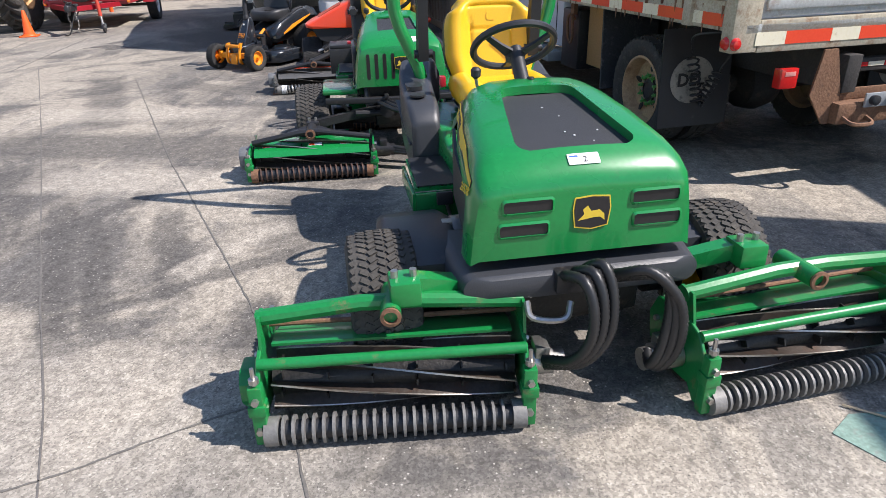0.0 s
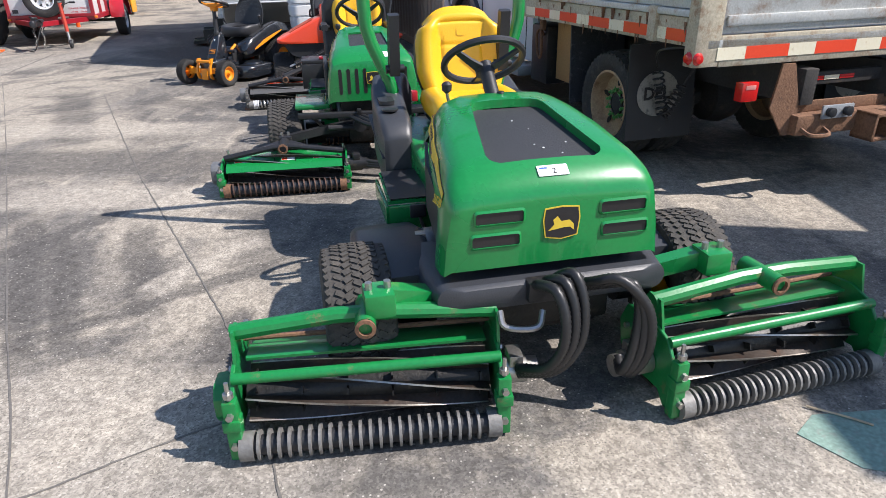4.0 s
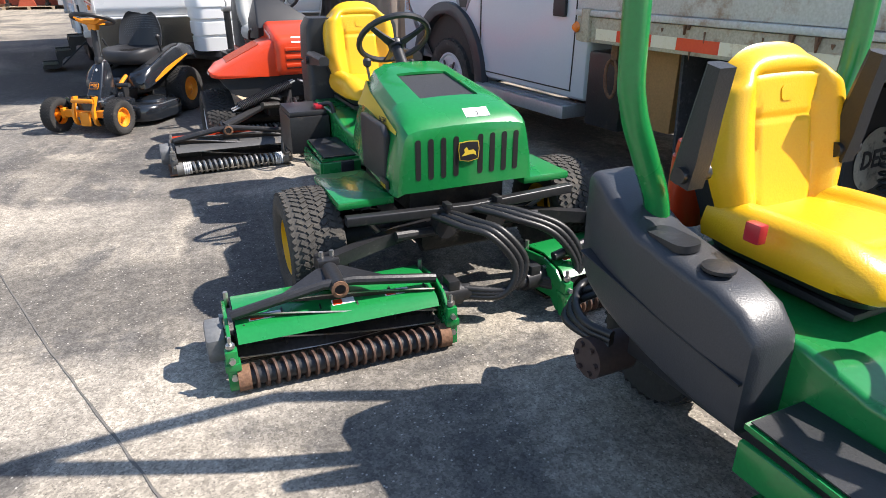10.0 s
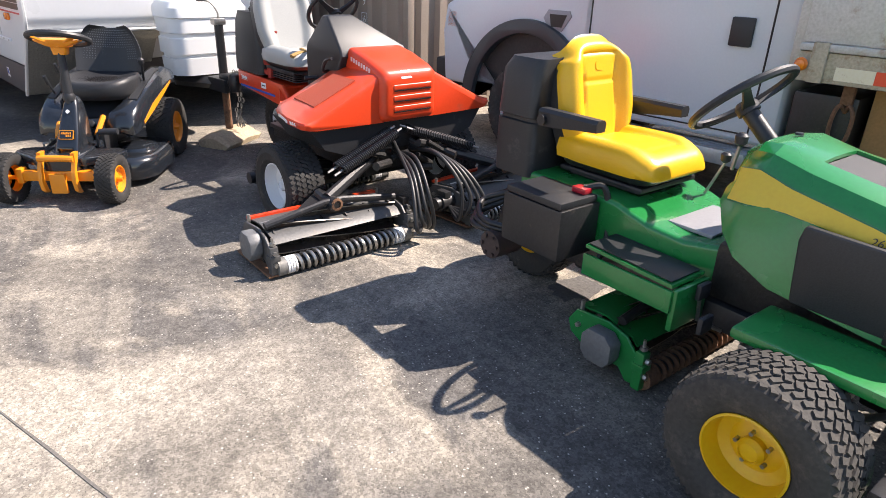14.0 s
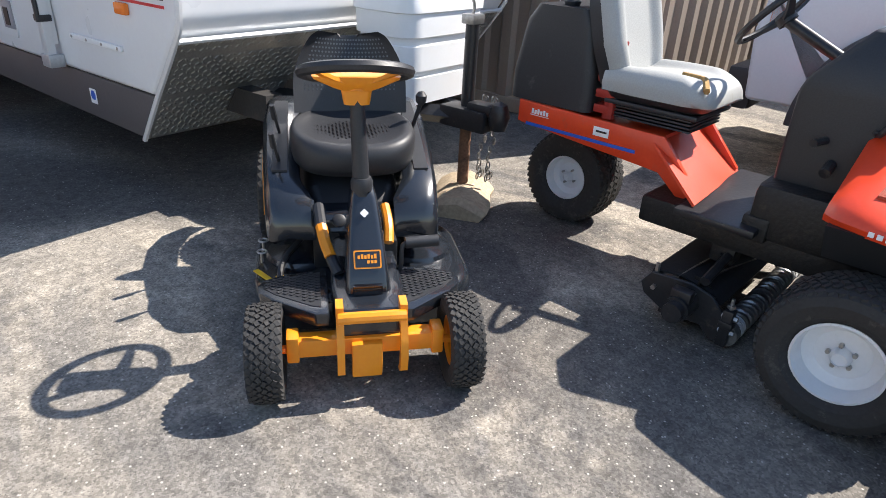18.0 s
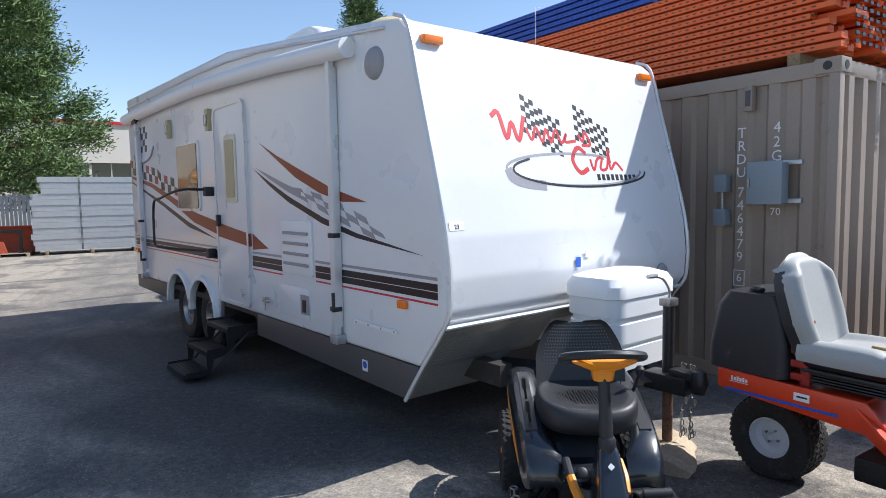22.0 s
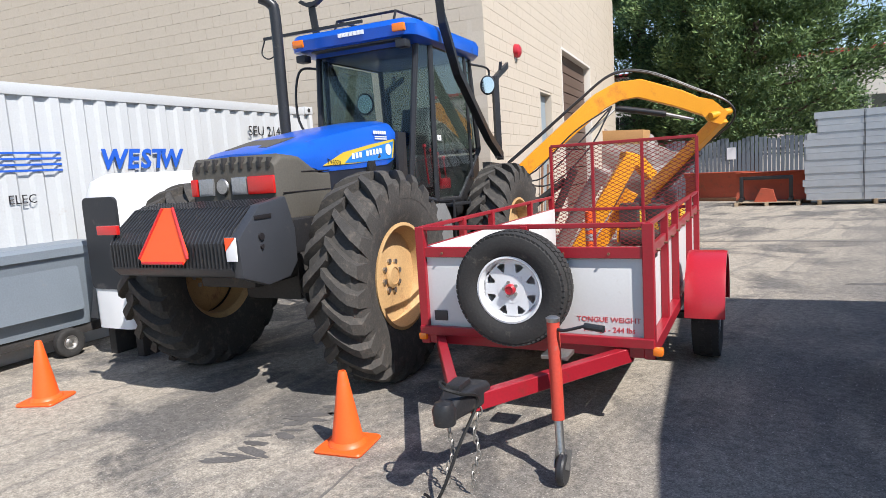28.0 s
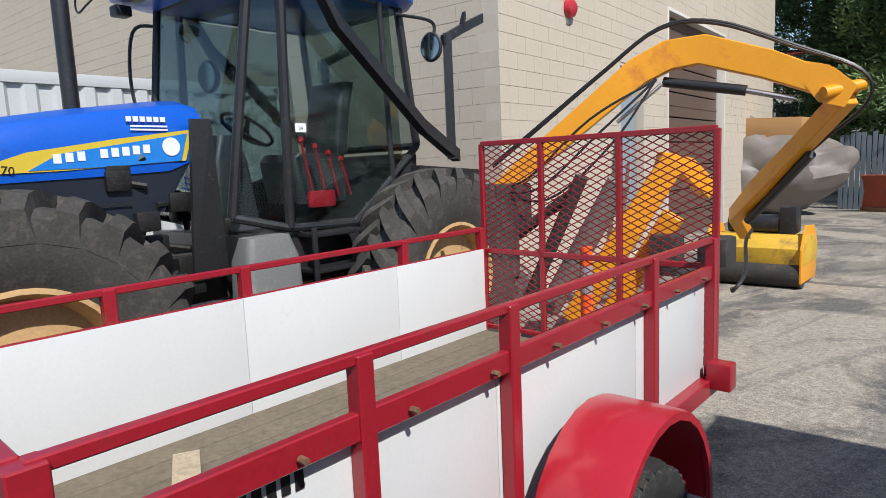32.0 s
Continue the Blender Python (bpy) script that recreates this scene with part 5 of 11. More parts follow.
    steps = part("entry_step_frame", bm, black_metal, t, "black folding metal entry steps")
    for x0, x1, z1 in ((-0.21, 0.03, 0.465), (-0.41, -0.17, 0.275), (-0.62, -0.37, 0.09)):
        bm = B()
        box(bm, x0, x1, 2.745, 3.295, z1 - 0.028, z1, 0.006)
        box(bm, x0, x0 + 0.012, 2.745, 3.295, z1 - 0.045, z1 + 0.002, 0.003)
        for j in range(6):
            box(bm, x0 + 0.025 + 0.036 * j, x0 + 0.042 + 0.036 * j, 2.76, 3.28, z1, z1 + 0.005)
        part("tread_plate", bm, black_metal, steps)
    bm = B()
    string = [(0.10, 0.50), (-0.02, 0.485), (-0.20, 0.485), (-0.215, 0.43), (-0.21, 0.30), (-0.40, 0.295), (-0.415, 0.25), (-0.41, 0.11), (-0.60, 0.11), (-0.615, 0.055), (-0.43, 0.05), (-0.37, 0.09), (-0.345, 0.20), (-0.22, 0.22), (-0.16, 0.26), (-0.13, 0.36), (0.10, 0.36)]
    for y in (2.73, 3.298):
        prism(bm, string, y, y + 0.012, Matrix(((1, 0, 0, 0), (0, 0, 1, 0), (0, 1, 0, 0), (0, 0, 0, 1))))
        rod(bm, (0.02, y + 0.006, 0.42), (-0.36, y + 0.006, 0.10), 0.012, 8)
    pieces("step_side", bm, black_metal, steps)
    # decals, each a thin skin on the side
    def skin(poly, material, h=0.002, label=""):
        bm = B()
        prism(bm, poly, -h, 0.0005, SIDE)
        return part("decal", bm, material, t, label, smooth=0)

    for z, hgt, c in ((1.068, 0.046, decal_black), (1.119, 0.046, decal_black), (1.185, 0.02, decal_grey), (1.034, 0.013, decal_red)):
        for a, b in ((-0.24, 1.30), (1.90, 2.55), (3.42, 6.9)):
            skin([(a, z), (b, z), (b, z + hgt), (a, z + hgt)], c)
    skin([(2.30, 2.19), (1.95, 2.06), (1.45, 1.90), (1.0, 1.76), (0.52, 1.655), (0.85, 1.66), (1.2, 1.73), (1.6, 1.86)], decal_brown)
    skin([(2.458, 1.97), (2.1, 1.80), (1.74, 1.66), (1.165, 1.495), (0.67, 1.405), (-0.118, 1.325), (0.67, 1.44), (1.165, 1.545), (1.74, 1.71), (2.1, 1.835)], decal_black)
    skin([(2.40, 1.975), (2.1, 1.862), (1.74, 1.745), (1.53, 1.69), (1.50, 1.745), (1.9, 1.84)], decal_grey, 0.0025)

    def edge(table, yy):
        for (ya, za), (yb, zb) in zip(table, table[1:]):
            if yy >= yb or yb == table[-1][0]:
                return za + (zb - za) * (yy - ya) / (yb - ya)

    upper = ((1.75, 1.79), (1.43, 1.762), (0.94, 1.67), (0.52, 1.545), (0.2, 1.42))
    lower = ((1.75, 1.755), (1.43, 1.665), (0.94, 1.525), (0.46, 1.41), (0.1, 1.36))
    cell = lambda u, r: (u - 0.12 * (1 - r), edge(lower, u - 0.12 * (1 - r)) * (1 - r) + edge(upper, u - 0.12 * (1 - r)) * r)
    for k in range(8):
        for j in range(3):
            if (k + j) % 2 == 0:
                u, w = 1.66 - 0.16 * k, 1.50 - 0.16 * k
                skin([cell(u, j / 3), cell(w, j / 3), cell(w, (j + 1) / 3), cell(u, (j + 1) / 3)], decal_grey, 0.003)
    skin([(3.40, 1.32), (3.40, 1.46), (4.2, 1.56), (5.0, 1.74), (5.9, 1.93), (6.95, 2.06), (6.95, 2.03), (5.9, 1.87), (5.0, 1.66), (4.2, 1.44)], decal_brown)
    skin([(2.56, 1.25), (3.40, 1.32), (3.40, 1.46), (2.56, 1.37)], decal_brown, 0.028)
    skin([(2.18, 1.25), (2.53, 1.22), (2.53, 1.37)], decal_brown)
    skin([(3.5, 1.28), (4.4, 1.44), (5.4, 1.67), (6.95, 1.98), (6.95, 1.96), (5.4, 1.62), (4.4, 1.38)], decal_black)
    for k in range(16):
        for j in range(2):
            if (k + j) % 2 == 0:
                a0 = 4.75 + 0.14 * k
                f = lambda yy: 1.74 + 0.135 * (yy - 4.75) + (0.05 if yy > 5.5 else 0)
                skin([(a0, f(a0) + 0.1 * j), (a0 + 0.14, f(a0 + 0.14) + 0.1 * j), (a0 + 0.14, f(a0 + 0.14) + 0.1 * j + 0.1), (a0, f(a0) + 0.1 * j + 0.1)], decal_black if k % 3 else decal_brown, 0.003)
    # rear badge as plain shapes
    for k in range(5):
        for j in range(4):
            if (k + j) % 2 == 0:
                skin([(6.6 - 0.11 * k - 0.02 * j, 2.36 + 0.085 * j), (6.5 - 0.11 * k - 0.02 * j, 2.36 + 0.085 * j), (6.48 - 0.11 * k - 0.02 * j, 2.445 + 0.085 * j), (6.58 - 0.11 * k - 0.02 * j, 2.445 + 0.085 * j)], decal_black, 0.003)
    bm = B()
    tube(bm, [(-0.003, 5.7, 2.40), (-0.003, 5.9, 2.27), (-0.003, 6.3, 2.22), (-0.003, 6.65, 2.27), (-0.003, 6.72, 2.34)], 0.016, 5)
    part("badge_swoosh", bm, decal_grey, t)
    # nose badge as plain shapes: red script bars, chequered flags, grey oval
    def nose_y(z):
        a = [(2.71, 0.01), (2.3, -0.10), (1.8, -0.24), (1.45, -0.32), (1.2, -0.345)]
        for (z0, y0), (z1, y1) in zip(a, a[1:]):
            if z0 >= z >= z1:
                return y0 + (y1 - y0) * (z0 - z) / (z0 - z1)
        return -0.33

    def stroke(pts, r, material, name="badge_stroke", out=0.0014):
        """A flat painted line of half width r along the nose."""
        P = spline([(x, 0.0, z) for x, z in pts], 5)
        rows = []
        for i, p in enumerate(P):
            d = (P[min(i + 1, len(P) - 1)] - P[max(i - 1, 0)]).normalized()
            n = Vector((-d.z, 0, d.x)) * r
            rows.append([Vector((q.x, nose_y(q.z) - g, q.z)) for q, g in ((p - n, out), (p + n, out), (p + n, 0.0), (p - n, 0.0))])
        bm = B()
        loft(bm, rows)
        return part(name, bm, material, t, smooth=0)

    stroke([(0.55, 2.20), (0.62, 2.23), (0.66, 2.06), (0.73, 2.17), (0.77, 2.05), (0.86, 2.22)], 0.017, decal_red)
    stroke([(0.86, 2.14), (0.90, 2.06), (0.96, 2.15), (1.0, 2.05), (1.06, 2.14), (1.09, 2.05), (1.16, 2.14), (1.2, 2.05), (1.27, 2.12), (1.24, 2.06), (1.36, 2.07)], 0.011, decal_red)
    stroke([(1.40, 2.12), (1.44, 2.07), (1.48, 2.14), (1.52, 2.05), (1.42, 2.04)], 0.011, decal_red)
    stroke([(1.44, 1.98), (1.36, 2.02), (1.28, 1.93), (1.34, 1.84), (1.44, 1.87)], 0.017, decal_red)
    stroke([(1.48, 1.94), (1.5, 1.86), (1.56, 1.94), (1.62, 1.95), (1.58, 1.87), (1.66, 1.88), (1.72, 2.02), (1.70, 1.87), (1.78, 1.92), (1.85, 1.86)], 0.011, decal_red)
    oval = [(0.62 + 0.72 + 0.74 * math.cos(radians(a)), 1.86 + 0.115 * math.sin(radians(a))) for a in range(60, 365, 20)]
    stroke([(0.61, 1.86), (0.64, 1.80), (0.75, 1.765), (0.95, 1.745)], 0.035, decal_grey, "badge_oval", 0.0010)
    stroke(oval, 0.009, decal_grey, "badge_oval")
    stroke([(x + 0.06, z - 0.006) for x, z in oval[4:]], 0.008, decal_black, "badge_oval", 0.0020)
    for cx, cz, lean in ((1.02, 2.16, 0.02), (1.55, 2.13, 0.03)):
        for i in range(9):
            for j in range(7):
                if (i + j) % 2 == 0:
                    bm = B()
                    wave = 0.012 * math.sin(i * 0.9)
                    x0, z0 = cx - 0.19 + 0.040 * i + lean * j * 0.25, cz - 0.14 + 0.038 * j - 0.020 * i + wave + 0.09
                    plate(bm, [(x, nose_y(z) - 0.0002, z) for x, z in ((x0, z0), (x0 + 0.040, z0 - 0.012), (x0 + 0.045, z0 + 0.026), (x0 + 0.005, z0 + 0.038))], 0.0008)
                    part("flag_check", bm, decal_black, t, smooth=0)
    bm = B()
    for k in range(9):
        x0 = 1.52 + 0.055 * k
        plate(bm, [(x, nose_y(z) - 0.0002, z) for x, z in ((x0, 1.785), (x0 + 0.035, 1.785), (x0 + 0.035, 1.83), (x0, 1.83))], 0.0012)
    pieces("badge_bar", bm, decal_black, t)
    # lot label and warning labels
    lm = facing((0.095, nose_y(1.51) - 0.004, 1.51), (0, -1, 0.16))
    bm = B()
    prism(bm, rrect(0.115, 0.055, 0.003), 0, 0.001, lm)
    lab = part("lot_label", bm, paper, t)
    lettering("23", 0.038, decal_black, lab, lm @ pose(0, -0.006, 0.002))
    bm = B()
    prism(bm, rrect(0.052, 0.07, 0.003), 0, 0.001, facing((1.16, -0.352, 1.215), (0, -1, 0)))
    part("warning_label", bm, decal_blue, t)
    bm = B()
    prism(bm, rrect(0.06, 0.05, 0.003), 0, 0.001, facing((1.27, -0.35, 1.27), (0, -1, 0)))
    part("warning_label", bm, paper, t)
    bm = B()
    prism(bm, rrect(0.07, 0.08, 0.003), 0, 0.001, facing((0.009, 0.62, 0.50), (-1, 0, 0)))
    wl_ = part("warning_label", bm, paper, t)
    bm = B()
    prism(bm, rrect(0.05, 0.05, 0.02), 0.001, 0.0015, facing((0.009, 0.62, 0.505), (-1, 0, 0)))
    part("label_mark", bm, decal_blue, wl_)
    # air conditioner and dome on the roof
    bm = B()
    loft(bm, [section_z(z, 0.2, 0.85, 1.45 + d, 2.45 - d * 2, 0.10) for z, d in ((2.62, 0.0), (2.98, 0.0), (3.06, 0.06), (3.10, 0.16))])
    part("air_conditioner", bm, white_plastic, t, "white moulded rooftop air conditioner")
    bm = B()
    lathe(bm, [(0.30, -0.22), (0.30, 0.0), (0.29, 0.07), (0.24, 0.14), (0.14, 0.19), (0.001, 0.21)], 26, Matrix.Translation((0.62, 1.05, 2.88)))
    part("roof_dome", bm, mat("yellowed_dome", (0.62, 0.50, 0.24), 0.4, var=0.1, bump=0.02), t, "yellowed plastic roof dome")
    # drawbar with gas cover and jack
    bm = B()
    for x0 in (0.62, 1.82):
        rod(bm, (x0, 0.3, 0.5), (1.22, -0.98, 0.5), 0.05, 4)
    box(bm, 1.15, 1.29, -1.17, -0.88, 0.45, 0.56, 0.01)
    part("drawbar", bm, black_metal, t)
    bm = B()
    lathe(bm, [(0.001, 0.14), (0.05, 0.12), (0.075, 0.05), (0.06, 0.0), (0.05, -0.03)], 18, Matrix.Translation((1.22, -1.22, 0.50)) @ Matrix.Diagonal((0.8, 0.8, 0.9, 1)))
    box(bm, 1.17, 1.27, -1.20, -1.04, 0.54, 0.60, 0.02)
    part("coupler", bm, black_metal, t)
    bm = B()
    cov = [section_z(z, 1.27 - w / 2, 1.27 + w / 2, -0.62 - d / 2, -0.62 + d / 2, 0.12, 5) for z, w, d in ((0.56, 0.66, 0.40), (0.70, 0.67, 0.41), (0.705, 0.64, 0.38), (0.73, 0.64, 0.38), (0.735, 0.68, 0.42), (0.86, 0.68, 0.42), (0.865, 0.66, 0.40), (0.90, 0.66, 0.40), (0.905, 0.69, 0.43), (1.02, 0.70, 0.43), (1.025, 0.72, 0.45), (1.10, 0.72, 0.45), (1.15, 0.66, 0.40), (1.175, 0.50, 0.28))]
    loft(bm, cov)
    part("gas_bottle_cover", bm, white_plastic, t, "white ribbed plastic gas bottle cover")
    bm = B()
    rod(bm, (1.24, -1.0, 0.12), (1.24, -1.0, 0.62), 0.032, 12)
    part("jack_leg", bm, rusty, t)
    bm = B()
    rod(bm, (1.24, -1.0, 0.55), (1.24, -1.0, 0.98), 0.036, 12)
    jt = part("jack_tube", bm, black_metal, t)
    bm = B()
    box(bm, 1.19, 1.29, -1.04, -0.96, 0.98, 1.03, 0.01)
    tube(bm, [(1.24, -1.0, 1.03), (1.24, -1.0, 1.08), (1.20, -0.98, 1.15), (1.14, -0.95, 1.17)], 0.008, 6)
    rod(bm, (1.10, -0.94, 1.17), (1.17, -0.96, 1.17), 0.014, 8)
    part("crank", bm, steel, jt)
    for y0 in (-1.07, -1.13):
        bm = B()
        for k in range(17):
            p = Vector((1.30 + 0.02 * math.sin(k), y0 + 0.01 * math.cos(k * 2), 0.60 - 0.028 * k + 0.05 * math.sin(k * 0.4)))
            m2 = Matrix.Translation(p) @ Matrix.Rotation(radians(90 * (k % 2)), 4, "Z") @ Matrix.Rotation(radians(90), 4, "X")
            tube(bm, [m2 @ Vector((0.011 * math.cos(a), 0.02 * math.sin(a), 0)) for a in [2 * math.pi * i / 8 for i in range(9)]], 0.004, 5, 1)
        part("safety_chain", bm, chain_steel, t)
    return t


travel_trailer()
bm = B()
rg = random.Random(31)
lump = [(-0.15, 0.0), (-0.17, 0.05), (-0.11, 0.115), (-0.02, 0.15), (0.09, 0.125), (0.16, 0.07), (0.15, 0.0)]
loft(bm, [[Vector((x + rg.uniform(-0.015, 0.015), a * w + rg.uniform(-0.012, 0.012), max(0.0, b * h + rg.uniform(-0.012, 0.012) * (b > 0)))) for a, b in lump] for x, w, h in ((-0.27, 0.85, 0.6), (-0.24, 1.0, 0.74), (-0.12, 1.05, 0.8), (0.02, 0.98, 0.72), (0.13, 1.06, 0.82), (0.23, 0.95, 0.72), (0.27, 0.8, 0.55))])
whole("timber_block", bm, pale_wood, "split pale timber block under the caravan's jack", "timber block", m=RVM @ pose(1.24, -1.0, 0, 0, 0, 28))


# ---- flatbed tipper truck ----
TRM = pose(2.15, 2.31, 0, 0, 0, 15.5)


def tipper_truck():
    """Local x points away from the yard, y forward; x = 0 is the outer face of the near rear wheel."""
    t = thing("tipper_truck", TRM, "white truck with rusty steel tipper bed and red-white reflective tape", "truck")
    R = 0.395
    for x, s in ((0.13, -1), (0.42, -1), (1.6, 1), (1.89, 1)):
        wheel(t, (x, 0, R), R, 0.25, 0.25, rubber_dusty, wheel_tan, s, "road", 0.125 if x in (0.13, 1.89) else 0.04, 0.085, 0, 10, hub_mat=frame_dark, tread_n=46)
    bm = B()
    for k in range(10):
        a = 2 * math.pi * (k + 0.3) / 10
        rod(bm, (0.125, 0.106 * math.cos(a), R + 0.106 * math.sin(a)), (0.08, 0.106 * math.cos(a), R + 0.106 * math.sin(a)), 0.013, 6, 0.008)
        a2 = a + 0.3
        plate(bm, [(0.100, 0.09 * math.cos(a - .1), R + 0.09 * math.sin(a - .1)), (0.100, 0.09 * math.cos(a2), R + 0.09 * math.sin(a2)), (0.100, 0.13 * math.cos(a), R + 0.13 * math.sin(a))], 0.006)
    pieces("lug_indicator", bm, bright_green, t)
    bm = B()
    for k in range(5):
        a = 2 * math.pi * k / 5 + 0.3
        mm = Matrix.Translation((0.124, 0.175 * math.cos(a), R + 0.175 * math.sin(a))) @ Matrix.Rotation(a, 4, "X") @ Matrix.Rotation(radians(-90), 4, "Y")
        prism(bm, [(0.018 * math.cos(u), 0.042 * math.sin(u)) for u in [2 * math.pi * i / 14 for i in range(14)]], 0, 0.006, mm)
    pieces("hand_hole", bm, decal_black, t)
    for x in (0.17, 1.85):
        wheel(t, (x, 3.5, R), R, 0.25, 0.25, rubber_dusty, white_rim, -1 if x < 1 else 1, "road", 0.03, 0.11, 0, 10, hub_mat=steel, tread_n=46)
    bm = B()
    for k in range(6):
        a = 2 * math.pi * k / 6
        mm = Matrix.Translation((0.066, 3.5 + 0.165 * math.cos(a), R + 0.165 * math.sin(a))) @ Matrix.Rotation(a, 4, "X") @ Matrix.Rotation(radians(-90), 4, "Y")
        prism(bm, [(0.016 * math.cos(u), 0.04 * math.sin(u)) for u in [2 * math.pi * i / 14 for i in range(14)]], 0, 0.006, mm)
    pieces("hand_hole", bm, decal_black, t)
    bm = B()
    box(bm, 0.62, 0.72, -1.25, 4.3, 0.58, 0.80, 0.01)
    box(bm, 1.32, 1.42, -1.25, 4.3, 0.58, 0.80, 0.01)
    for y in (0, 3.5):
        rod(bm, (0.25, y, R), (1.8, y, R), 0.07)
    lathe(bm, [(0.05, -0.2), (0.19, -0.12), (0.22, 0), (0.19, 0.12), (0.05, 0.2)], 16, Matrix.Translation((1.02, 0, R)) @ AX)
    box(bm, 0.5, 1.54, 1.1, 1.2, 0.6, 0.9)
    box(bm, 0.75, 1.3, 1.4, 3.3, 0.35, 0.75, 0.05)
    for y in (-0.7, 0.9):
        box(bm, 0.3, 1.74, y, y + 0.08, 0.80, 0.92, 0.006)
    pieces("chassis", bm, frame_dark, t)
    # tipper bed
    x0, x1, y0, y1 = -0.14, 2.16, -1.22, 1.42
    bm = B()
    box(bm, x0 + 0.05, x1 - 0.05, y0, y1, 0.95, 1.0, 0.004)
    part("bed_floor", bm, bed_steel, t)
    bm = B()
    box(bm, x0, x0 + 0.045, y0 + 0.1, y1, 0.955, 1.115, 0.012)
    part("lower_rail", bm, bed_rust, t, "rust-streaked lower rail of the bed")
    bm = B()
    box(bm, x0 + 0.01, x0 + 0.05, y0 + 0.1, y1, 1.16, 1.52, 0.01)
    box(bm, x0 - 0.02, x0 + 0.05, y0 + 0.1, y1, 1.118, 1.158, 0.01)
    box(bm, x0 - 0.015, x0 + 0.05, y0 + 0.1, y1, 1.52, 1.57, 0.012)
    box(bm, x1 - 0.045, x1, y0 + 0.1, y1, 0.955, 1.55, 0.012)
    sides = pieces("bed_side", bm, bed_steel, t, "dented pale steel bed side with rust along its ledge")
    worn_white = mat("worn_white_tape", (0.80, 0.74, 0.56), 0.4, dirt=(0.45, 0.30, 0.14), dirty=0.3, dirt_scale=14)
    worn_red = mat("worn_red_tape", (0.80, 0.075, 0.03), 0.35, dirt=(0.5, 0.14, 0.07), dirty=0.25, dirt_scale=12)
    y = y1 - 0.20
    for k in range(5):
        for ln, c in ((0.19, worn_white), (0.29, worn_red)):
            bm = B()
            box(bm, x0 - 0.0035, x0 - 0.0005, max(y - ln, y0 + 0.14), y - 0.001, 0.978, 1.046)
            part("tape_strip", bm, c, sides)
            y -= ln
    for y in (y1 - 0.15, y0 + 0.42):
        bm = B()
        box(bm, x0 - 0.028, x0 + 0.02, y, y + 0.08, 0.955, 1.165, 0.008)
        part("stake_pocket", bm, bed_rust, sides)
    # rust runs down the rail and its ledge
    rg = random.Random(11)
    bm = B()
    for k in range(34):
        yy, h = rg.uniform(y0 + 0.15, y1 - 0.1), rg.uniform(0.02, 0.075)
        w = rg.uniform(0.004, 0.014)
        zz = rg.choice((1.118, 0.98, 1.09))
        prism(bm, [(yy - w, zz), (yy + w, zz), (yy + w * 0.4, zz - h * 0.7), (yy, zz - h)], x0 - 0.0048 - (0.018 if zz > 1.11 else 0), x0 - 0.0032, SIDE)
    tagged(part("rust_run", bm, rusty, sides), kind="stuff")
    bm = B()
    box(bm, x0 - 0.03, x0 + 0.14, y0, y0 + 0.10, 0.85, 1.60, 0.012)
    box(bm, x1 - 0.14, x1 + 0.03, y0, y0 + 0.10, 0.85, 1.60, 0.012)
    box(bm, x0 + 0.14, x1 - 0.14, y0 + 0.0, y0 + 0.08, 0.845, 1.02, 0.01)
    rear = part("rear_frame", bm, bed_rust, t, "rust-streaked rear posts and sill of the bed")
    bm = B()
    box(bm, x0 + 0.14, x1 - 0.14, y0 + 0.01, y0 + 0.06, 1.03, 1.56, 0.01)
    for z in (1.10, 1.3, 1.5):
        box(bm, x0 + 0.16, x1 - 0.16, y0 - 0.008, y0 + 0.012, z - 0.03, z + 0.03, 0.01)
    pieces("tailgate_panel", bm, bed_steel, t)
    x = -0.02
    for k in range(5):
        for ln, c in ((0.195, worn_white), (0.305, worn_red)):
            if x + ln < x1 - 0.12:
                bm = B()
                box(bm, x, x + ln - 0.001, y0 - 0.004, y0 - 0.0005, 0.885, 0.955)
                part("tape_strip", bm, c, rear)
            x += ln
    for cx, cy, nrm, c in ((x0 - 0.002, y0, (0, -1, 0), red_lens), (x0 - 0.03, y0 + 0.05, (-1, 0, 0), red_lens), (x0 - 0.025, y1 - 0.03, (-1, 0, 0), amber)):
        bm = B()
        lathe(bm, [(0.001, 0.022), (0.024, 0.018), (0.03, 0.006), (0.036, 0.0)], 16, facing((cx, cy, 0.9 if cy < 0 else 1.045), nrm))
        part("marker_lamp", bm, c, t)
    bm = B()
    box(bm, x1 - 0.05, x0 + 0.05, y1, y1 + 0.06, 0.98, 1.95, 0.01)
    part("headboard", bm, bed_steel, t)
    # load seen above the bed side
    bm = B()
    box(bm, x0 + 0.1, x1 - 0.1, -0.9, 1.3, 1.0, 1.04)
    part("bed_liner", bm, frame_dark, t)
    # mud flaps with a round badge
    for x in (-0.13, 1.58):
        bm = B()
        plate(bm, [(x, -0.53, 0.25), (x + 0.53, -0.53, 0.25), (x + 0.53, -0.49, 0.90), (x, -0.49, 0.90)], 0.012)
        flap = part("mud_flap", bm, black_plastic, t, "black rubber mud flap with a worn round white badge")
        bm = B()
        prism(bm, [(0.165 * math.cos(u), 0.155 * math.sin(u)) for u in [2 * math.pi * i / 24 for i in range(24)]], 0, 0.002, facing((x + 0.235, -0.527, 0.565), (0, -1, 0.05)))
        part("flap_badge", bm, mat("worn_badge", (0.28, 0.265, 0.23), 0.6, dirt=(0.05, 0.05, 0.05), dirty=0.45, dirt_scale=18), flap)
        lettering("DEL", 0.12, decal_black, flap, facing((x + 0.225, -0.531, 0.565), (0, -1, 0.05)), bold=0.03)
    bm = B()
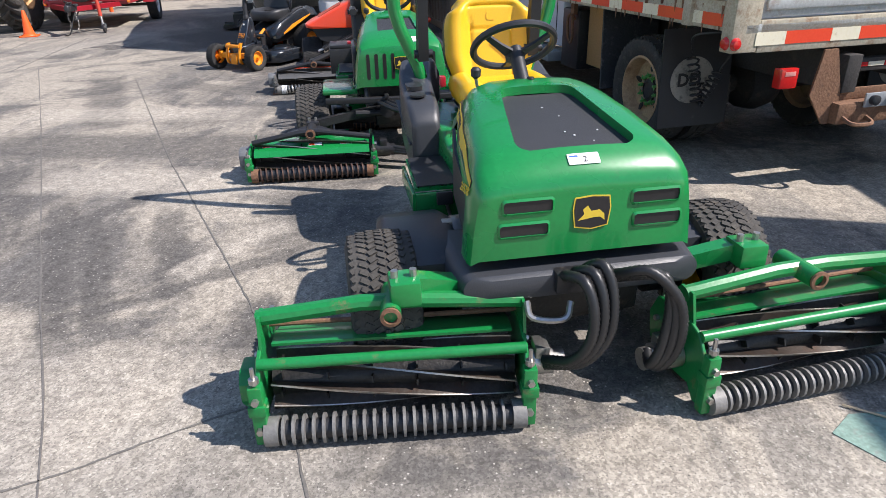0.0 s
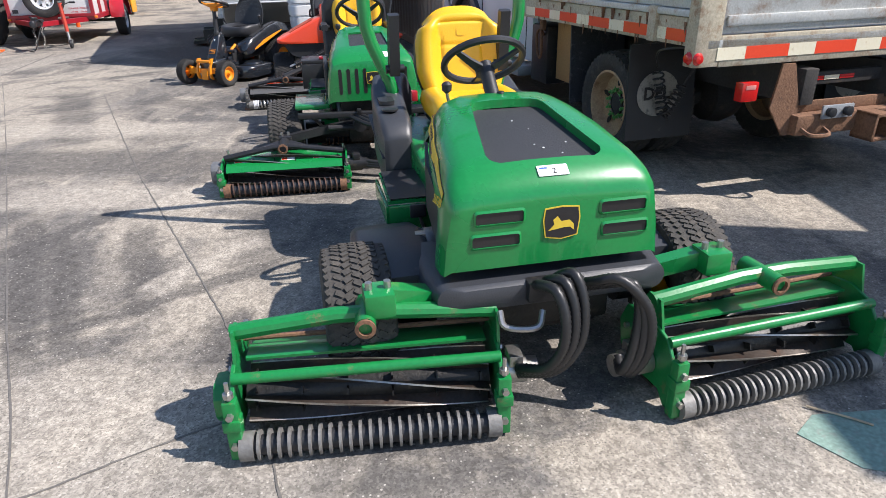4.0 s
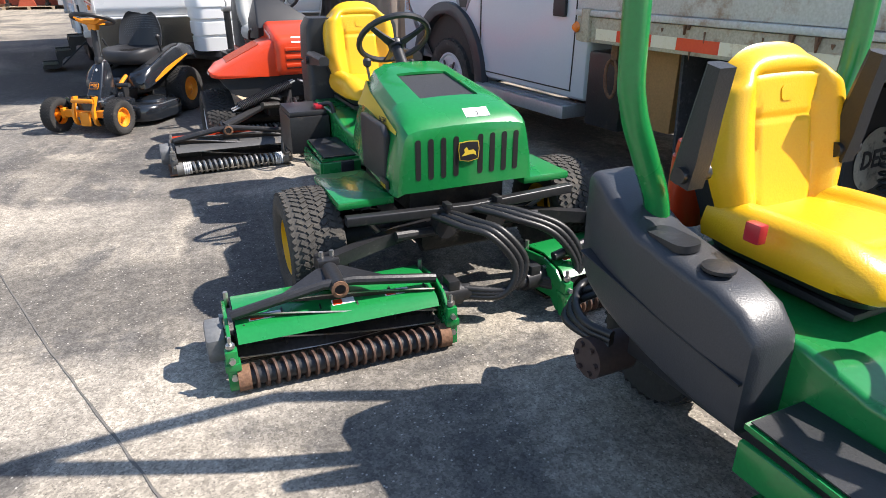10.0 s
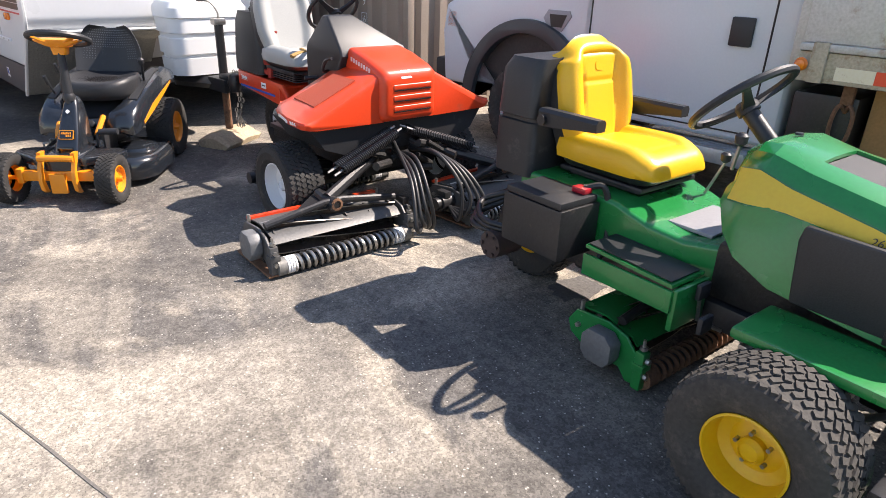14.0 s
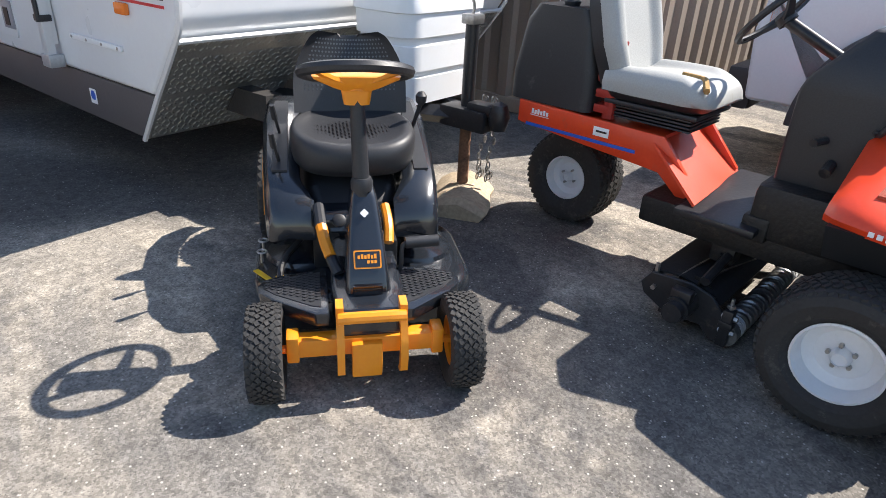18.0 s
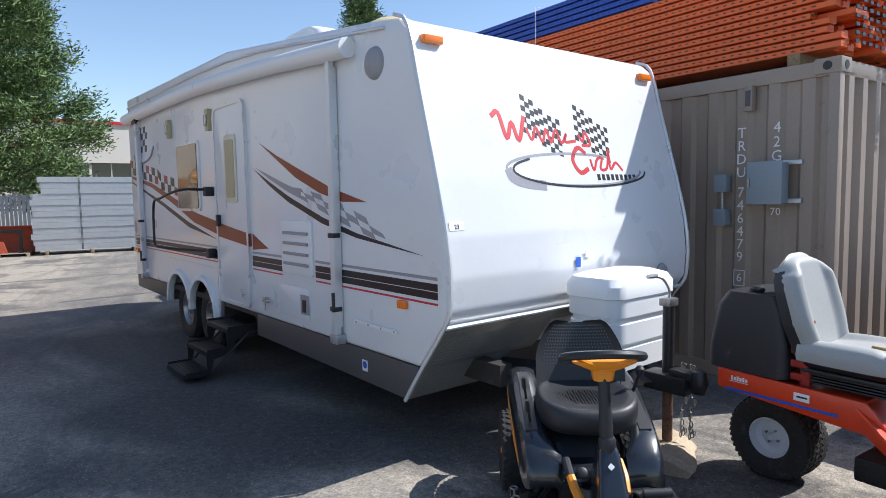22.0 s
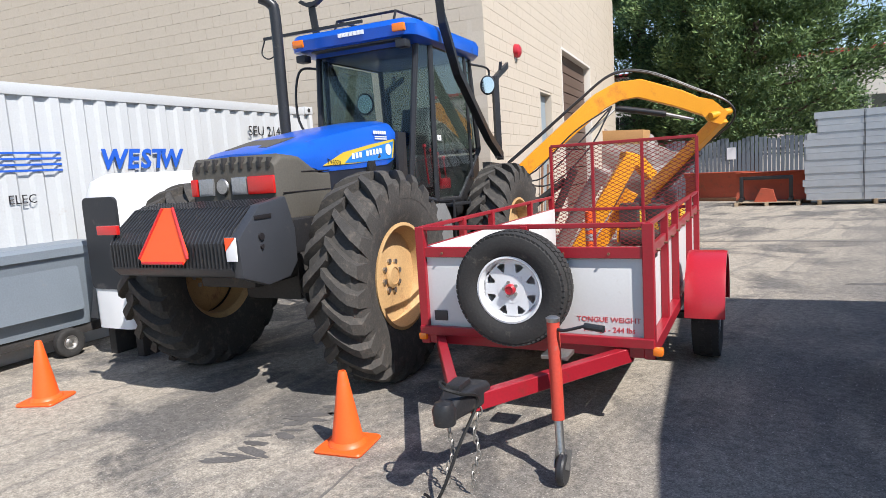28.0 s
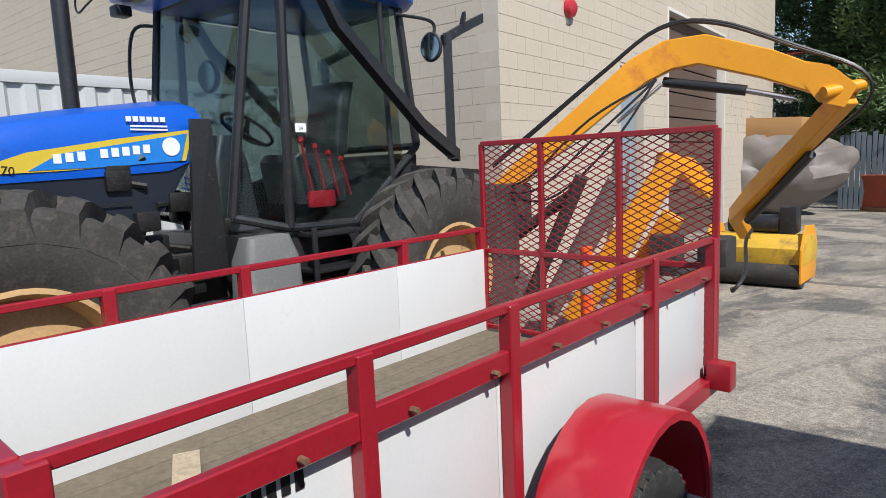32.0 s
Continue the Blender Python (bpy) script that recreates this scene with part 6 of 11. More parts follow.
    helix(bm, (0.02, -0.62, 0.74), (0.10, -0.62, 0.42), 0.035, 8, 0.007, 5, 12)
    helix(bm, (0.10, -0.62, 0.42), (0.23, -0.62, 0.62), 0.035, 7, 0.007, 5, 12)
    tube(bm, [(0.02, -0.62, 0.76), (-0.04, -0.70, 0.88), (0.06, -0.9, 0.92)], 0.008, 6)
    tube(bm, [(0.23, -0.62, 0.62), (0.26, -0.66, 0.72), (0.22, -0.8, 0.86)], 0.008, 6)
    pieces("coiled_cable", bm, hose, t, "black coiled electric cable")
    bm = B()
    plate(bm, [(0.0, 0.56, 0.30), (0.0, 0.60, 0.95), (0.5, 0.60, 0.95), (0.5, 0.56, 0.30)], 0.02)
    part("front_flap", bm, mat("scuffed_rubber", (0.05, 0.05, 0.055), 0.8, var=0.3, scale=6, bump=0.3, dirt=(0.2, 0.19, 0.18), dirty=0.35, dirt_scale=10), t)
    bm = B()
    box(bm, 0.1, 0.55, 0.72, 1.06, 0.42, 0.94, 0.008)
    part("plywood_guard", bm, tan_box, t)
    bm = B()
    box(bm, 0.02, 0.45, 1.10, 1.45, 0.36, 0.88, 0.03)
    bx = part("battery_box", bm, black_metal, t)
    bm = B()
    tube(bm, [(0.01, 1.16, 0.80), (-0.03, 1.13, 0.84), (-0.04, 1.10, 0.78), (-0.03, 1.11, 0.66), (-0.03, 1.15, 0.60), (-0.03, 1.2, 0.66), (-0.04, 1.2, 0.78), (-0.03, 1.18, 0.84), (0.01, 1.16, 0.80)], 0.012, 7, 3)
    box(bm, -0.02, 0.02, 1.13, 1.19, 0.84, 0.96, 0.004)
    part("pintle_hook", bm, rusty, bx)
    # tail lamps and hitch
    for x in (0.19, 1.65):
        bm = B()
        box(bm, x + 0.03, x + 0.15, -1.20, -1.13, 0.62, 0.74, 0.014)
        lamp = part("tail_lamp", bm, red_lens, t)
        bm = B()
        box(bm, x + 0.055, x + 0.125, -1.2025, -1.199, 0.695, 0.72, 0.001)
        part("lens_window", bm, mat("pink_lens", (0.6, 0.25, 0.22), 0.3), lamp)
    bm = B()
    for sx, xa in ((1, 0.42), (-1, 1.68)):
        plate(bm, [(xa + sx * 0.03, -1.24, 0.84), (xa + sx * 0.12, -1.24, 0.84), (xa + sx * 0.20, -1.24, 0.60), (xa + sx * 0.22, -1.24, 0.40), (xa + sx * 0.12, -1.24, 0.40), (xa - sx * 0.01, -1.24, 0.58)], 0.014)
    box(bm, 0.58, 1.52, -1.30, -1.18, 0.40, 0.53, 0.02)
    box(bm, 0.62, 1.48, -1.22, -1.20, 0.53, 0.60, 0.008)
    hit_ = part("hitch_frame", bm, rusty, t, "rusty welded hitch frame")
    bm = B()
    for xa, xb, za, zb in ((1.04, 1.06, 0.36, 0.53), (1.17, 1.19, 0.36, 0.53), (1.04, 1.19, 0.36, 0.38), (1.04, 1.19, 0.51, 0.53)):
        box(bm, xa, xb, -1.44, -1.28, za, zb, 0.004)
    part("hitch_receiver", bm, rusty, hit_)
    bm = B()
    box(bm, 0.74, 0.98, -1.32, -1.305, 0.50, 0.585, 0.006)
    pl_ = part("socket_plate", bm, galv, hit_, "bright metal plate with cable sockets")
    bm = B()
    for x in (0.79, 0.92):
        lathe(bm, [(0.028, 0), (0.03, 0.03), (0.02, 0.034), (0.001, 0.034)], 14, facing((x, -1.32, 0.545), (0, -1, 0)))
    pieces("socket", bm, black_plastic, pl_)
    bm = B()
    tube(bm, [(0.62, -1.26, 0.46), (0.64, -1.36, 0.42), (0.76, -1.38, 0.42), (0.80, -1.28, 0.44)], 0.013, 6)
    tube(bm, [(1.26, -1.28, 0.46), (1.28, -1.36, 0.42), (1.40, -1.38, 0.42), (1.44, -1.28, 0.44)], 0.013, 6)
    pieces("chain_ring", bm, rusty, hit_)
    bm = B()
    box(bm, 0.62, 1.48, -1.16, -1.10, 0.68, 0.76, 0.01)
    br_ = part("rear_beam", bm, frame_dark, t)
    for k, c in enumerate((red_lens, worn_white, red_lens)):
        bm = B()
        box(bm, 0.74 + 0.12 * k, 0.855 + 0.12 * k, -1.164, -1.161, 0.71, 0.735)
        part("tape_strip", bm, c, br_)
    # cab
    gx = 0.06
    bm = B()
    side = [(1.50, 0.50), (1.50, 1.95), (1.62, 2.05), (2.55, 2.05), (3.02, 1.48), (3.12, 1.36), (4.30, 1.26), (4.46, 1.18), (4.50, 0.95), (4.46, 0.52), (3.98, 0.52)]
    arch = [(3.5 + 0.58 * math.cos(math.pi * k / 20), 0.46 + 0.58 * math.sin(math.pi * k / 20)) for k in range(21)]
    prism(bm, side + arch + [(2.92, 0.50)], gx, gx + 1.90, SIDE, 0.05, 3)
    cab = part("cab", bm, truck_white, t)
    bm = B()
    arch_o = [(3.5 + 0.68 * math.cos(math.pi * k / 30), 0.42 + 0.70 * math.sin(math.pi * k / 30)) for k in range(31)]
    arch_i = [(3.5 + 0.555 * math.cos(math.pi * k / 30), 0.42 + 0.59 * math.sin(math.pi * k / 30)) for k in range(31)]
    for xa, xb in ((gx - 0.05, gx + 0.03), (gx + 1.87, gx + 1.95)):
        prism(bm, arch_o + list(reversed(arch_i)), xa, xb, SIDE, 0.015)
    pieces("fender_flare", bm, grey_plastic, t)
    bm = B()
    box(bm, gx + 0.03, gx + 0.6, 2.95, 4.1, 0.5, 1.0)
    part("wheel_well", bm, frame_dark, t)
    for xo in (gx - 0.002, gx + 1.902):
        for pts, nm in (([(1.72, 1.42), (1.74, 1.93), (2.48, 1.93), (2.86, 1.46), (2.86, 1.42)], "side_window"),):
            bm = B()
            prism(bm, pts, xo - 0.004, xo + 0.004, SIDE)
            part(nm, bm, dark_glass, cab, "dark side window")
    bm = B()
    plate(bm, [(gx + 0.12, 3.03, 1.46), (gx + 1.78, 3.03, 1.46), (gx + 1.70, 2.60, 2.0), (gx + 0.2, 2.60, 2.0)], 0.012)
    part("windscreen", bm, dark_glass, cab)
    bm = B()
    for y, z0, z1 in ((1.66, 0.56, 1.42), (2.93, 0.56, 1.44)):
        tube(bm, [(gx - 0.001, y, z1), (gx - 0.001, y, 0.9), (gx - 0.001, y + 0.01, z0)], 0.006, 5, 2)
    tube(bm, [(gx - 0.001, 1.66, 0.56), (gx - 0.001, 2.93, 0.56)], 0.006, 5, 1)
    part("door_gap", bm, decal_black, cab)
    bm = B()
    box(bm, gx - 0.03, gx, 1.76, 1.90, 1.08, 1.25, 0.012)
    part("door_handle", bm, black_plastic, cab)
    bm = B()
    prism(bm, [(3.12, 1.20), (3.32, 1.20), (3.36, 1.14), (3.30, 1.05), (3.18, 1.05), (3.10, 1.16)], gx - 0.008, gx + 0.01, SIDE, 0.003)
    vent = part("fender_vent", bm, decal_grey, cab)
    bm = B()
    prism(bm, [(3.14, 1.17), (3.30, 1.17), (3.28, 1.08), (3.18, 1.08)], gx - 0.011, gx - 0.006, SIDE)
    part("vent_hole", bm, decal_black, vent)
    bm = B()
    box(bm, gx - 0.22, gx - 0.02, 2.62, 2.80, 1.42, 1.72, 0.03)
    part("door_mirror", bm, black_plastic, cab)
    bm = B()
    box(bm, gx + 0.0, gx + 0.06, 4.30, 4.44, 0.98, 1.14, 0.02)
    part("front_indicator", bm, amber, cab)
    bm = B()
    box(bm, gx + 0.02, gx + 1.88, 4.42, 4.60, 0.45, 0.72, 0.04)
    part("front_bumper", bm, black_plastic, cab)
    bm = B()
    box(bm, gx - 0.10, gx + 0.14, 1.62, 2.92, 0.36, 0.46, 0.02)
    for k in range(24):
        for j in range(3):
            box(bm, gx - 0.09 + 0.07 * j, gx - 0.05 + 0.07 * j, 1.65 + 0.052 * k, 1.685 + 0.052 * k, 0.46, 0.463)
    part("running_board", bm, galv, t, "aluminium tread-plate running board")
    return t


tipper_truck()

# ---- reel mowers ----
def steering(parent, c, R, tilt, mat_rim, name="steering_wheel", r=0.014, yaw=0, spoke_mat=None):
    """A three-spoke wheel whose face is tilted back by tilt degrees."""
    m = Matrix.Translation(c) @ Matrix.Rotation(radians(yaw), 4, "Z") @ Matrix.Rotation(radians(tilt), 4, "X")
    bm = B()
    pts = [m @ Vector((R * math.cos(2 * math.pi * i / 32), R * math.sin(2 * math.pi * i / 32), 0)) for i in range(32)]
    u = m.to_3x3() @ Vector((0, 0, 1))
    cen = m @ Vector((0, 0, 0))
    loft(bm, [ring(p, (p - cen).normalized(), u, r, 8) for p in pts], closed=True)
    w = part(name, bm, mat_rim, parent)
    bm = B()
    for a in (90, 215, 325):
        d = Vector((math.cos(radians(a)), math.sin(radians(a)), 0))
        s = Vector((-d.y, d.x, 0))
        loft(bm, [[m @ (d * q + s * wd + Vector((0, 0, z))) for wd, z in ((-h, zz), (h, zz), (h, zz - 0.012), (-h, zz - 0.012))] for q, h, zz in ((0.03, 0.024, -0.035), (R * 0.55, 0.016, -0.02), (R, 0.012, 0.004))])
    part("spokes", bm, spoke_mat or mat_rim, w)
    bm = B()
    lathe(bm, [(0.001, -0.012), (0.03, -0.014), (0.042, -0.03), (0.04, -0.06), (0.001, -0.06)], 18, m)
    part("hub_cap", bm, spoke_mat or mat_rim, w)
    return w


def seat(parent, c, w, material, base_mat, back_h=0.46, tilt=14, yaw=0, logo=True, lean=0.0):
    """A bucket seat facing -y: moulded cushion and backrest with raised bolsters and sewn seams."""
    m = Matrix.Translation(c) @ Matrix.Rotation(radians(yaw), 4, "Z")
    ease = lambda a, b, x: (lambda q: q * q * (3 - 2 * q))(max(0.0, min(1.0, (x - a) / (b - a))))

    def top(u, v):
        au = abs(u)
        half = w / 2 * (0.70 + 0.30 * (1 - (1 - min(1.0, v / 0.34)) ** 2.4) ** 0.5) * (1 - 0.06 * ease(0.7, 1.0, v))
        roll = 0.075 * (1 - (1 - (max(0.0, 0.2 - v) / 0.2) ** 2.2) ** 0.5 if v < 0.2 else 0.0)
        side = 0.070 * (1 - max(0.0, 1 - (max(0.0, au - 0.66) / 0.34) ** 2.4) ** 0.5)
        z = 0.112 + 0.020 * ease(0.40, 0.70, au) * ease(0.1, 0.3, v) + 0.010 * math.sin(math.pi * v) - roll - side - 0.012 * ease(0.4, 0.9, v) * (1 - ease(0.4, 0.7, au))
        seam = 0.007 * math.exp(-((au - 0.50) / 0.03) ** 2) * (v > 0.22) + 0.007 * math.exp(-((v - 0.22) / 0.02) ** 2) * (au < 0.5)
        return m @ Vector((half * u, -0.25 + 0.50 * v, max(0.03, z - seam * logo)))

    bm = B()
    rows = []
    for i in range(37):
        v = i / 36
        row = [top(-1 + j / 20, v) for j in range(41)]
        a, b = m.inverted() @ row[-1], m.inverted() @ row[0]
        rows.append(row + [m @ Vector((a.x * 0.96, a.y, 0.025)), m @ Vector((b.x * 0.96, b.y, 0.025))])
    loft(bm, rows)
    part("seat_cushion", bm, material, parent, smooth=1.2)
    bm = B()
    loft(bm, [section_z(z, -w * k, w * k, -0.235 * k / 0.47, 0.24, 0.06) for z, k in ((-0.012, 0.38), (0.004, 0.44), (0.026, 0.47))])
    bm.transform(m)
    part("seat_pan", bm, base_mat, parent)
    bk = m @ Matrix.Translation((0, 0.235, 0.05)) @ Matrix.Rotation(radians(-tilt), 4, "X")

    def face(u, v, out=0.0):
        au = abs(u)
        half = w / 2 * (0.84 + 0.16 * ease(0.0, 0.36, v)) * (1 - 0.24 * ease(0.55, 1.0, v) ** 1.3)
        z = back_h * v - 0.075 * au ** 3 * ease(0.72, 1.0, v)
        bol = 0.030 * ease(0.46, 0.76, au) * (1 - ease(0.74, 0.95, v)) - 0.060 * (1 - max(0.0, 1 - (max(0.0, au - 0.72) / 0.28) ** 2.4) ** 0.5)
        seam = 0.0
        if logo:
            edge = 0.44 + 0.14 * ease(0.60, 0.82, v) if v > 0.6 else 0.50 - 0.06 * v / 0.58
            seam = 0.009 * (math.exp(-((au - edge) / 0.028) ** 2) * (0.05 < v < 0.83) + math.exp(-((v - 0.585) / 0.014) ** 2) * (au < 0.46) + math.exp(-((v - 0.83) / 0.014) ** 2) * (au < 0.60))
        return bk @ Vector((half * u, -0.068 - bol + seam + 0.055 * ease(0.86, 1.0, v) ** 2 - out, z))

    bm = B()
    rows = []
    for i in range(53):
        v = i / 52
        row = [face(-1 + j / 20, v) for j in range(41)]
        a, b, c0 = (bk.inverted() @ q for q in (row[-1], row[0], row[20]))
        rows.append(row + [bk @ Vector((a.x * 0.96, 0.02, a.z)), bk @ Vector((0, 0.035, c0.z)), bk @ Vector((b.x * 0.96, 0.02, b.z))])
    loft(bm, rows)
    back = part("backrest", bm, material, parent, smooth=1.2)
    bm = B()
    rows = []
    for i in range(12):
        v = i / 11 * 0.96
        a = bk.inverted() @ face(1, v)
        rows.append([bk @ Vector((a.x * u, y, a.z)) for u, y in ((-0.99, -0.02), (-0.99, 0.035), (-0.6, 0.06), (0.6, 0.06), (0.99, 0.035), (0.99, -0.02), (0.6, 0.0), (-0.6, 0.0))])
    loft(bm, rows)
    part("seat_shell", bm, base_mat, parent)
    if logo:
        bm = B()
        prism(bm, rrect(0.05, 0.04, 0.012), 0, 0.003, bk @ facing((0, -0.068, back_h * 0.715), (0, -1, 0)))
        part("embossed_badge", bm, material, back)
    bm = B()
    box(bm, -w * 0.42, w * 0.42, -0.2, 0.24, -0.035, -0.012, 0.01, m=m)
    for k in range(4):
        box(bm, -w * 0.36, w * 0.36, -0.17, 0.2, -0.095 + 0.015 * k, -0.086 + 0.015 * k, 0.003, m=m)
    part("seat_suspension", bm, black_plastic, parent)
    return back


def side_band(parent, shell, pts, width_of, materials, marks=()):
    """A narrow painted band that lies on the flanks of a hood: pts are (y, z0, z1); marks are darker bars upon it."""
    tree = BVHTree.FromPolygons([v.co.copy() for v in shell.data.vertices], [tuple(f.vertices) for f in shell.data.polygons])

    def at(sg, y, z, out):
        p, n, k, d = tree.ray_cast(Vector((sg * 1.0, y, z)), Vector((-sg, 0, 0)), 1.0)
        if p is None:
            p, n, k, d = tree.find_nearest(Vector((sg * 0.4, y, z)))
        if n.x * sg < 0:
            n = -n
        for dy in (-0.03, -0.015, 0.015, 0.03):
            q = tree.ray_cast(Vector((sg * 1.0, y + dy, z)), Vector((-sg, 0, 0)), 1.0)[0]
            if q is not None and abs(q.x) > abs(p.x):
                p = Vector((q.x, p.y, p.z))
        return p + n * out

    def level(y):
        for (ya, a0, a1), (yb, b0, b1) in zip(pts, pts[1:]):
            if ya <= y <= yb:
                q = (y - ya) / (yb - ya)
                return a0 + (b0 - a0) * q, a1 + (b1 - a1) * q
        return pts[-1][1:]

    def strip(sg, y0, y1, f0, f1, grow, out, n):
        rows = []
        for i in range(n):
            y = y0 + (y1 - y0) * i / (n - 1)
            z0, z1 = level(y)
            a, b = z0 + (z1 - z0) * f0 - grow, z0 + (z1 - z0) * f1 + grow
            rows.append([at(sg, y, z, out) for z in (a, (a + b) / 2, b)] + [at(sg, y, z, -0.014) for z in (b, a)])
        bm = B()
        loft(bm, rows)
        return bm

    for sg in (-1, 1):
        y0, y1 = pts[0][0], pts[-1][0]
        part("band_outline", strip(sg, y0, y1, 0, 1, 0.004, 0.0012, 28), materials[1], parent)
        part("yellow_band", strip(sg, y0 + 0.004, y1, 0, 1, 0, 0.0026, 28), materials[0], parent)
        for y in marks:
            part("name_bar", strip(sg, y - 0.020, y, 0.24, 0.80, 0, 0.0036, 3), materials[1], parent)
    return at


def armrest(parent, m, L=0.27, material=None):
    bm = B()
    loft(bm, [[m @ (Vector((x, y, z))) for x, z in ((-0.026, -0.03 * s), (0.026, -0.03 * s), (0.03, 0.012), (0.018, 0.026), (-0.018, 0.026), (-0.03, 0.012))] for y, s in ((0.04, 1.6), (-0.04, 1.5), (-L * 0.6, 1.0), (-L, 0.7))])
    a = part("armrest", bm, material or black_plastic, parent)
    bm = B()
    rod(bm, m @ Vector((-0.045, 0.01, -0.02)), m @ Vector((0.05, 0.01, -0.02)), 0.022, 12)
    part("armrest_pivot", bm, black_metal, a)


def reel_unit(parent, m, L=0.84, H=0.33, paint=None, yoke_mat=None, roller_mat=None, core_mat=None, style="bars", end_mat=None, motor_side=1, pitch=0.032):
    """A cutting unit, x along its reel: shield with reel, bedknife, roller, side plates, bars and motor under it."""
    paint = paint or green_old
    h = L / 2
    bm = B()
    s = H / 0.33
    if style == "bars":
        prof = [(0.02, 0.275 * s), (0.10, 0.272 * s), (0.19, 0.235 * s), (0.22, 0.15 * s), (0.215, 0.15 * s), (0.183, 0.228 * s), (0.095, 0.262 * s), (0.02, 0.265 * s)]
    else:
        prof = [(-0.10, 0.215 * s), (-0.07, 0.255 * s), (0.06, 0.30 * s), (0.19, 0.285 * s), (0.215, 0.15 * s), (0.207, 0.15 * s), (0.182, 0.276 * s), (0.06, 0.29 * s), (-0.065, 0.245 * s), (-0.094, 0.212 * s)]
    loft(bm, [[m @ Vector((x, y, z)) for y, z in prof] for x in (-h + 0.03, h - 0.03)])
    unit = part("cutting_unit", bm, paint, parent)
    # side plates
    for sg in (-1, 1):
        bm = B()
        pl = [(-0.13, 0.02), (-0.09, 0.015), (-0.05, 0.06), (0.10, 0.05), (0.20, 0.10), (0.22, 0.20 * s), (0.18, 0.28 * s), (0.02, 0.30 * s), (-0.07, 0.27 * s), (-0.12, 0.20 * s), (-0.15, 0.08)]
        mm = m @ Matrix.Translation((sg * h, 0, 0)) @ SIDE
        prism(bm, pl, -0.007, 0.007, mm, 0.003, 1)
        part("side_plate", bm, paint, unit)
        bm = B()
        box(bm, sg * h - 0.022, sg * h + 0.022, -0.165, -0.125, 0.015, 0.235 * s, 0.006, m=m)
        box(bm, sg * h - 0.028, sg * h + 0.028, -0.172, -0.12, 0.13 * s, 0.17 * s, 0.005, m=m)
        part("height_bracket", bm, paint, unit)
        bm = B()
        for (y, z) in ((-0.145, 0.075), (-0.145, 0.19 * s), (0.08, 0.12), (0.16, 0.2 * s), (0.0, 0.25 * s)):
            o = sg * (h + 0.006)
            bm = B()
            if y < -0.1:
                rod(bm, m @ Vector((sg * h, -0.18, z)), m @ Vector((sg * h, -0.12, z)), 0.012, 6)
            else:
                rod(bm, m @ Vector((o, y, z)), m @ Vector((o + sg * 0.016, y, z)), 0.011, 6)
            part("bolt", bm, steel, unit)
        bm = B()
        rod(bm, m @ Vector((sg * h, -0.145, 0.2 * s)), m @ Vector((sg * h, -0.145, 0.30 * s)), 0.007, 6)
        rod(bm, m @ Vector((sg * h, -0.145, 0.245 * s)), m @ Vector((sg * h, -0.145, 0.262 * s)), 0.016, 8)
        rod(bm, m @ Vector((sg * (h - 0.015), 0.17, 0.24 * s)), m @ Vector((sg * (h - 0.015), 0.17, 0.33 * s)), 0.010, 6)
        pieces("adjusting_rod", bm, steel, unit)
    # reel with helical blades
    bm = B()
    rod(bm, m @ Vector((-h + 0.02, 0.02, 0.135)), m @ Vector((h - 0.02, 0.02, 0.135)), 0.020, 10)
    for k in range(6):
        x = -h + 0.06 + k * (L - 0.12) / 5
        for j in range(4):
            a = 2 * math.pi * j / 8 + k
            mm = m @ Matrix.Translation((x, 0.02, 0.135)) @ Matrix.Rotation(a, 4, "X")
            box(bm, -0.003, 0.003, -0.012, 0.012, -0.088, 0.088, m=mm)
    pieces("reel_spider", bm, grime, unit)
    bm = B()
    rod(bm, m @ Vector((-h + 0.025, 0.02, 0.135)), m @ Vector((h - 0.025, 0.02, 0.135)), 0.058, 14)
    part("reel_drum", bm, grime, unit)
    for k in range(7):
        a0 = 2 * math.pi * k / 7
        rows, edge = [], []
        for i in range(15):
            x = -h + 0.03 + (L - 0.06) * i / 14
            a = a0 + 1.35 * i / 14
            c, sn = math.cos(a), math.sin(a)
            q = lambda r, t: m @ Vector((x, 0.02 + r * c - t * sn, 0.135 + r * sn + t * c))
            rows.append([q(0.057, -0.003), q(0.098, -0.003), q(0.098, 0.003), q(0.057, 0.003)])
            edge.append([q(0.098, -0.003), q(0.102, -0.003), q(0.102, 0.003), q(0.098, 0.003)])
        bm = B()
        loft(bm, rows)
        part("reel_blade", bm, blade, unit)
        bm = B()
        loft(bm, edge)
        part("cutting_edge", bm, blade_edge, unit)
    bm = B()
    box(bm, -h + 0.01, h - 0.01, 0.0, 0.09, 0.022, 0.036, 0.003, m=m)
    box(bm, -h + 0.01, h - 0.01, 0.08, 0.13, 0.03, 0.10, 0.006, m=m)
    part("bedknife", bm, blade, unit)
    # grooved or spiral roller
    y, z = -0.145, 0.052
    bm = B()
    if style != "spring":
        rod(bm, m @ Vector((-h + 0.02, y, z)), m @ Vector((h - 0.02, y, z)), 0.033, 14)
        part("roller", bm, core_mat or black_plastic, unit)
        bm = B()
        lathe(bm, [(0.032, -0.0055), (0.049, -0.0045), (0.049, 0.0045), (0.032, 0.0055)], 14, AX, closed=True)
        me = finish(bm, "roller_ring", roller_mat or roller_grey, 0.6)
        n = int((L - 0.12) / pitch)
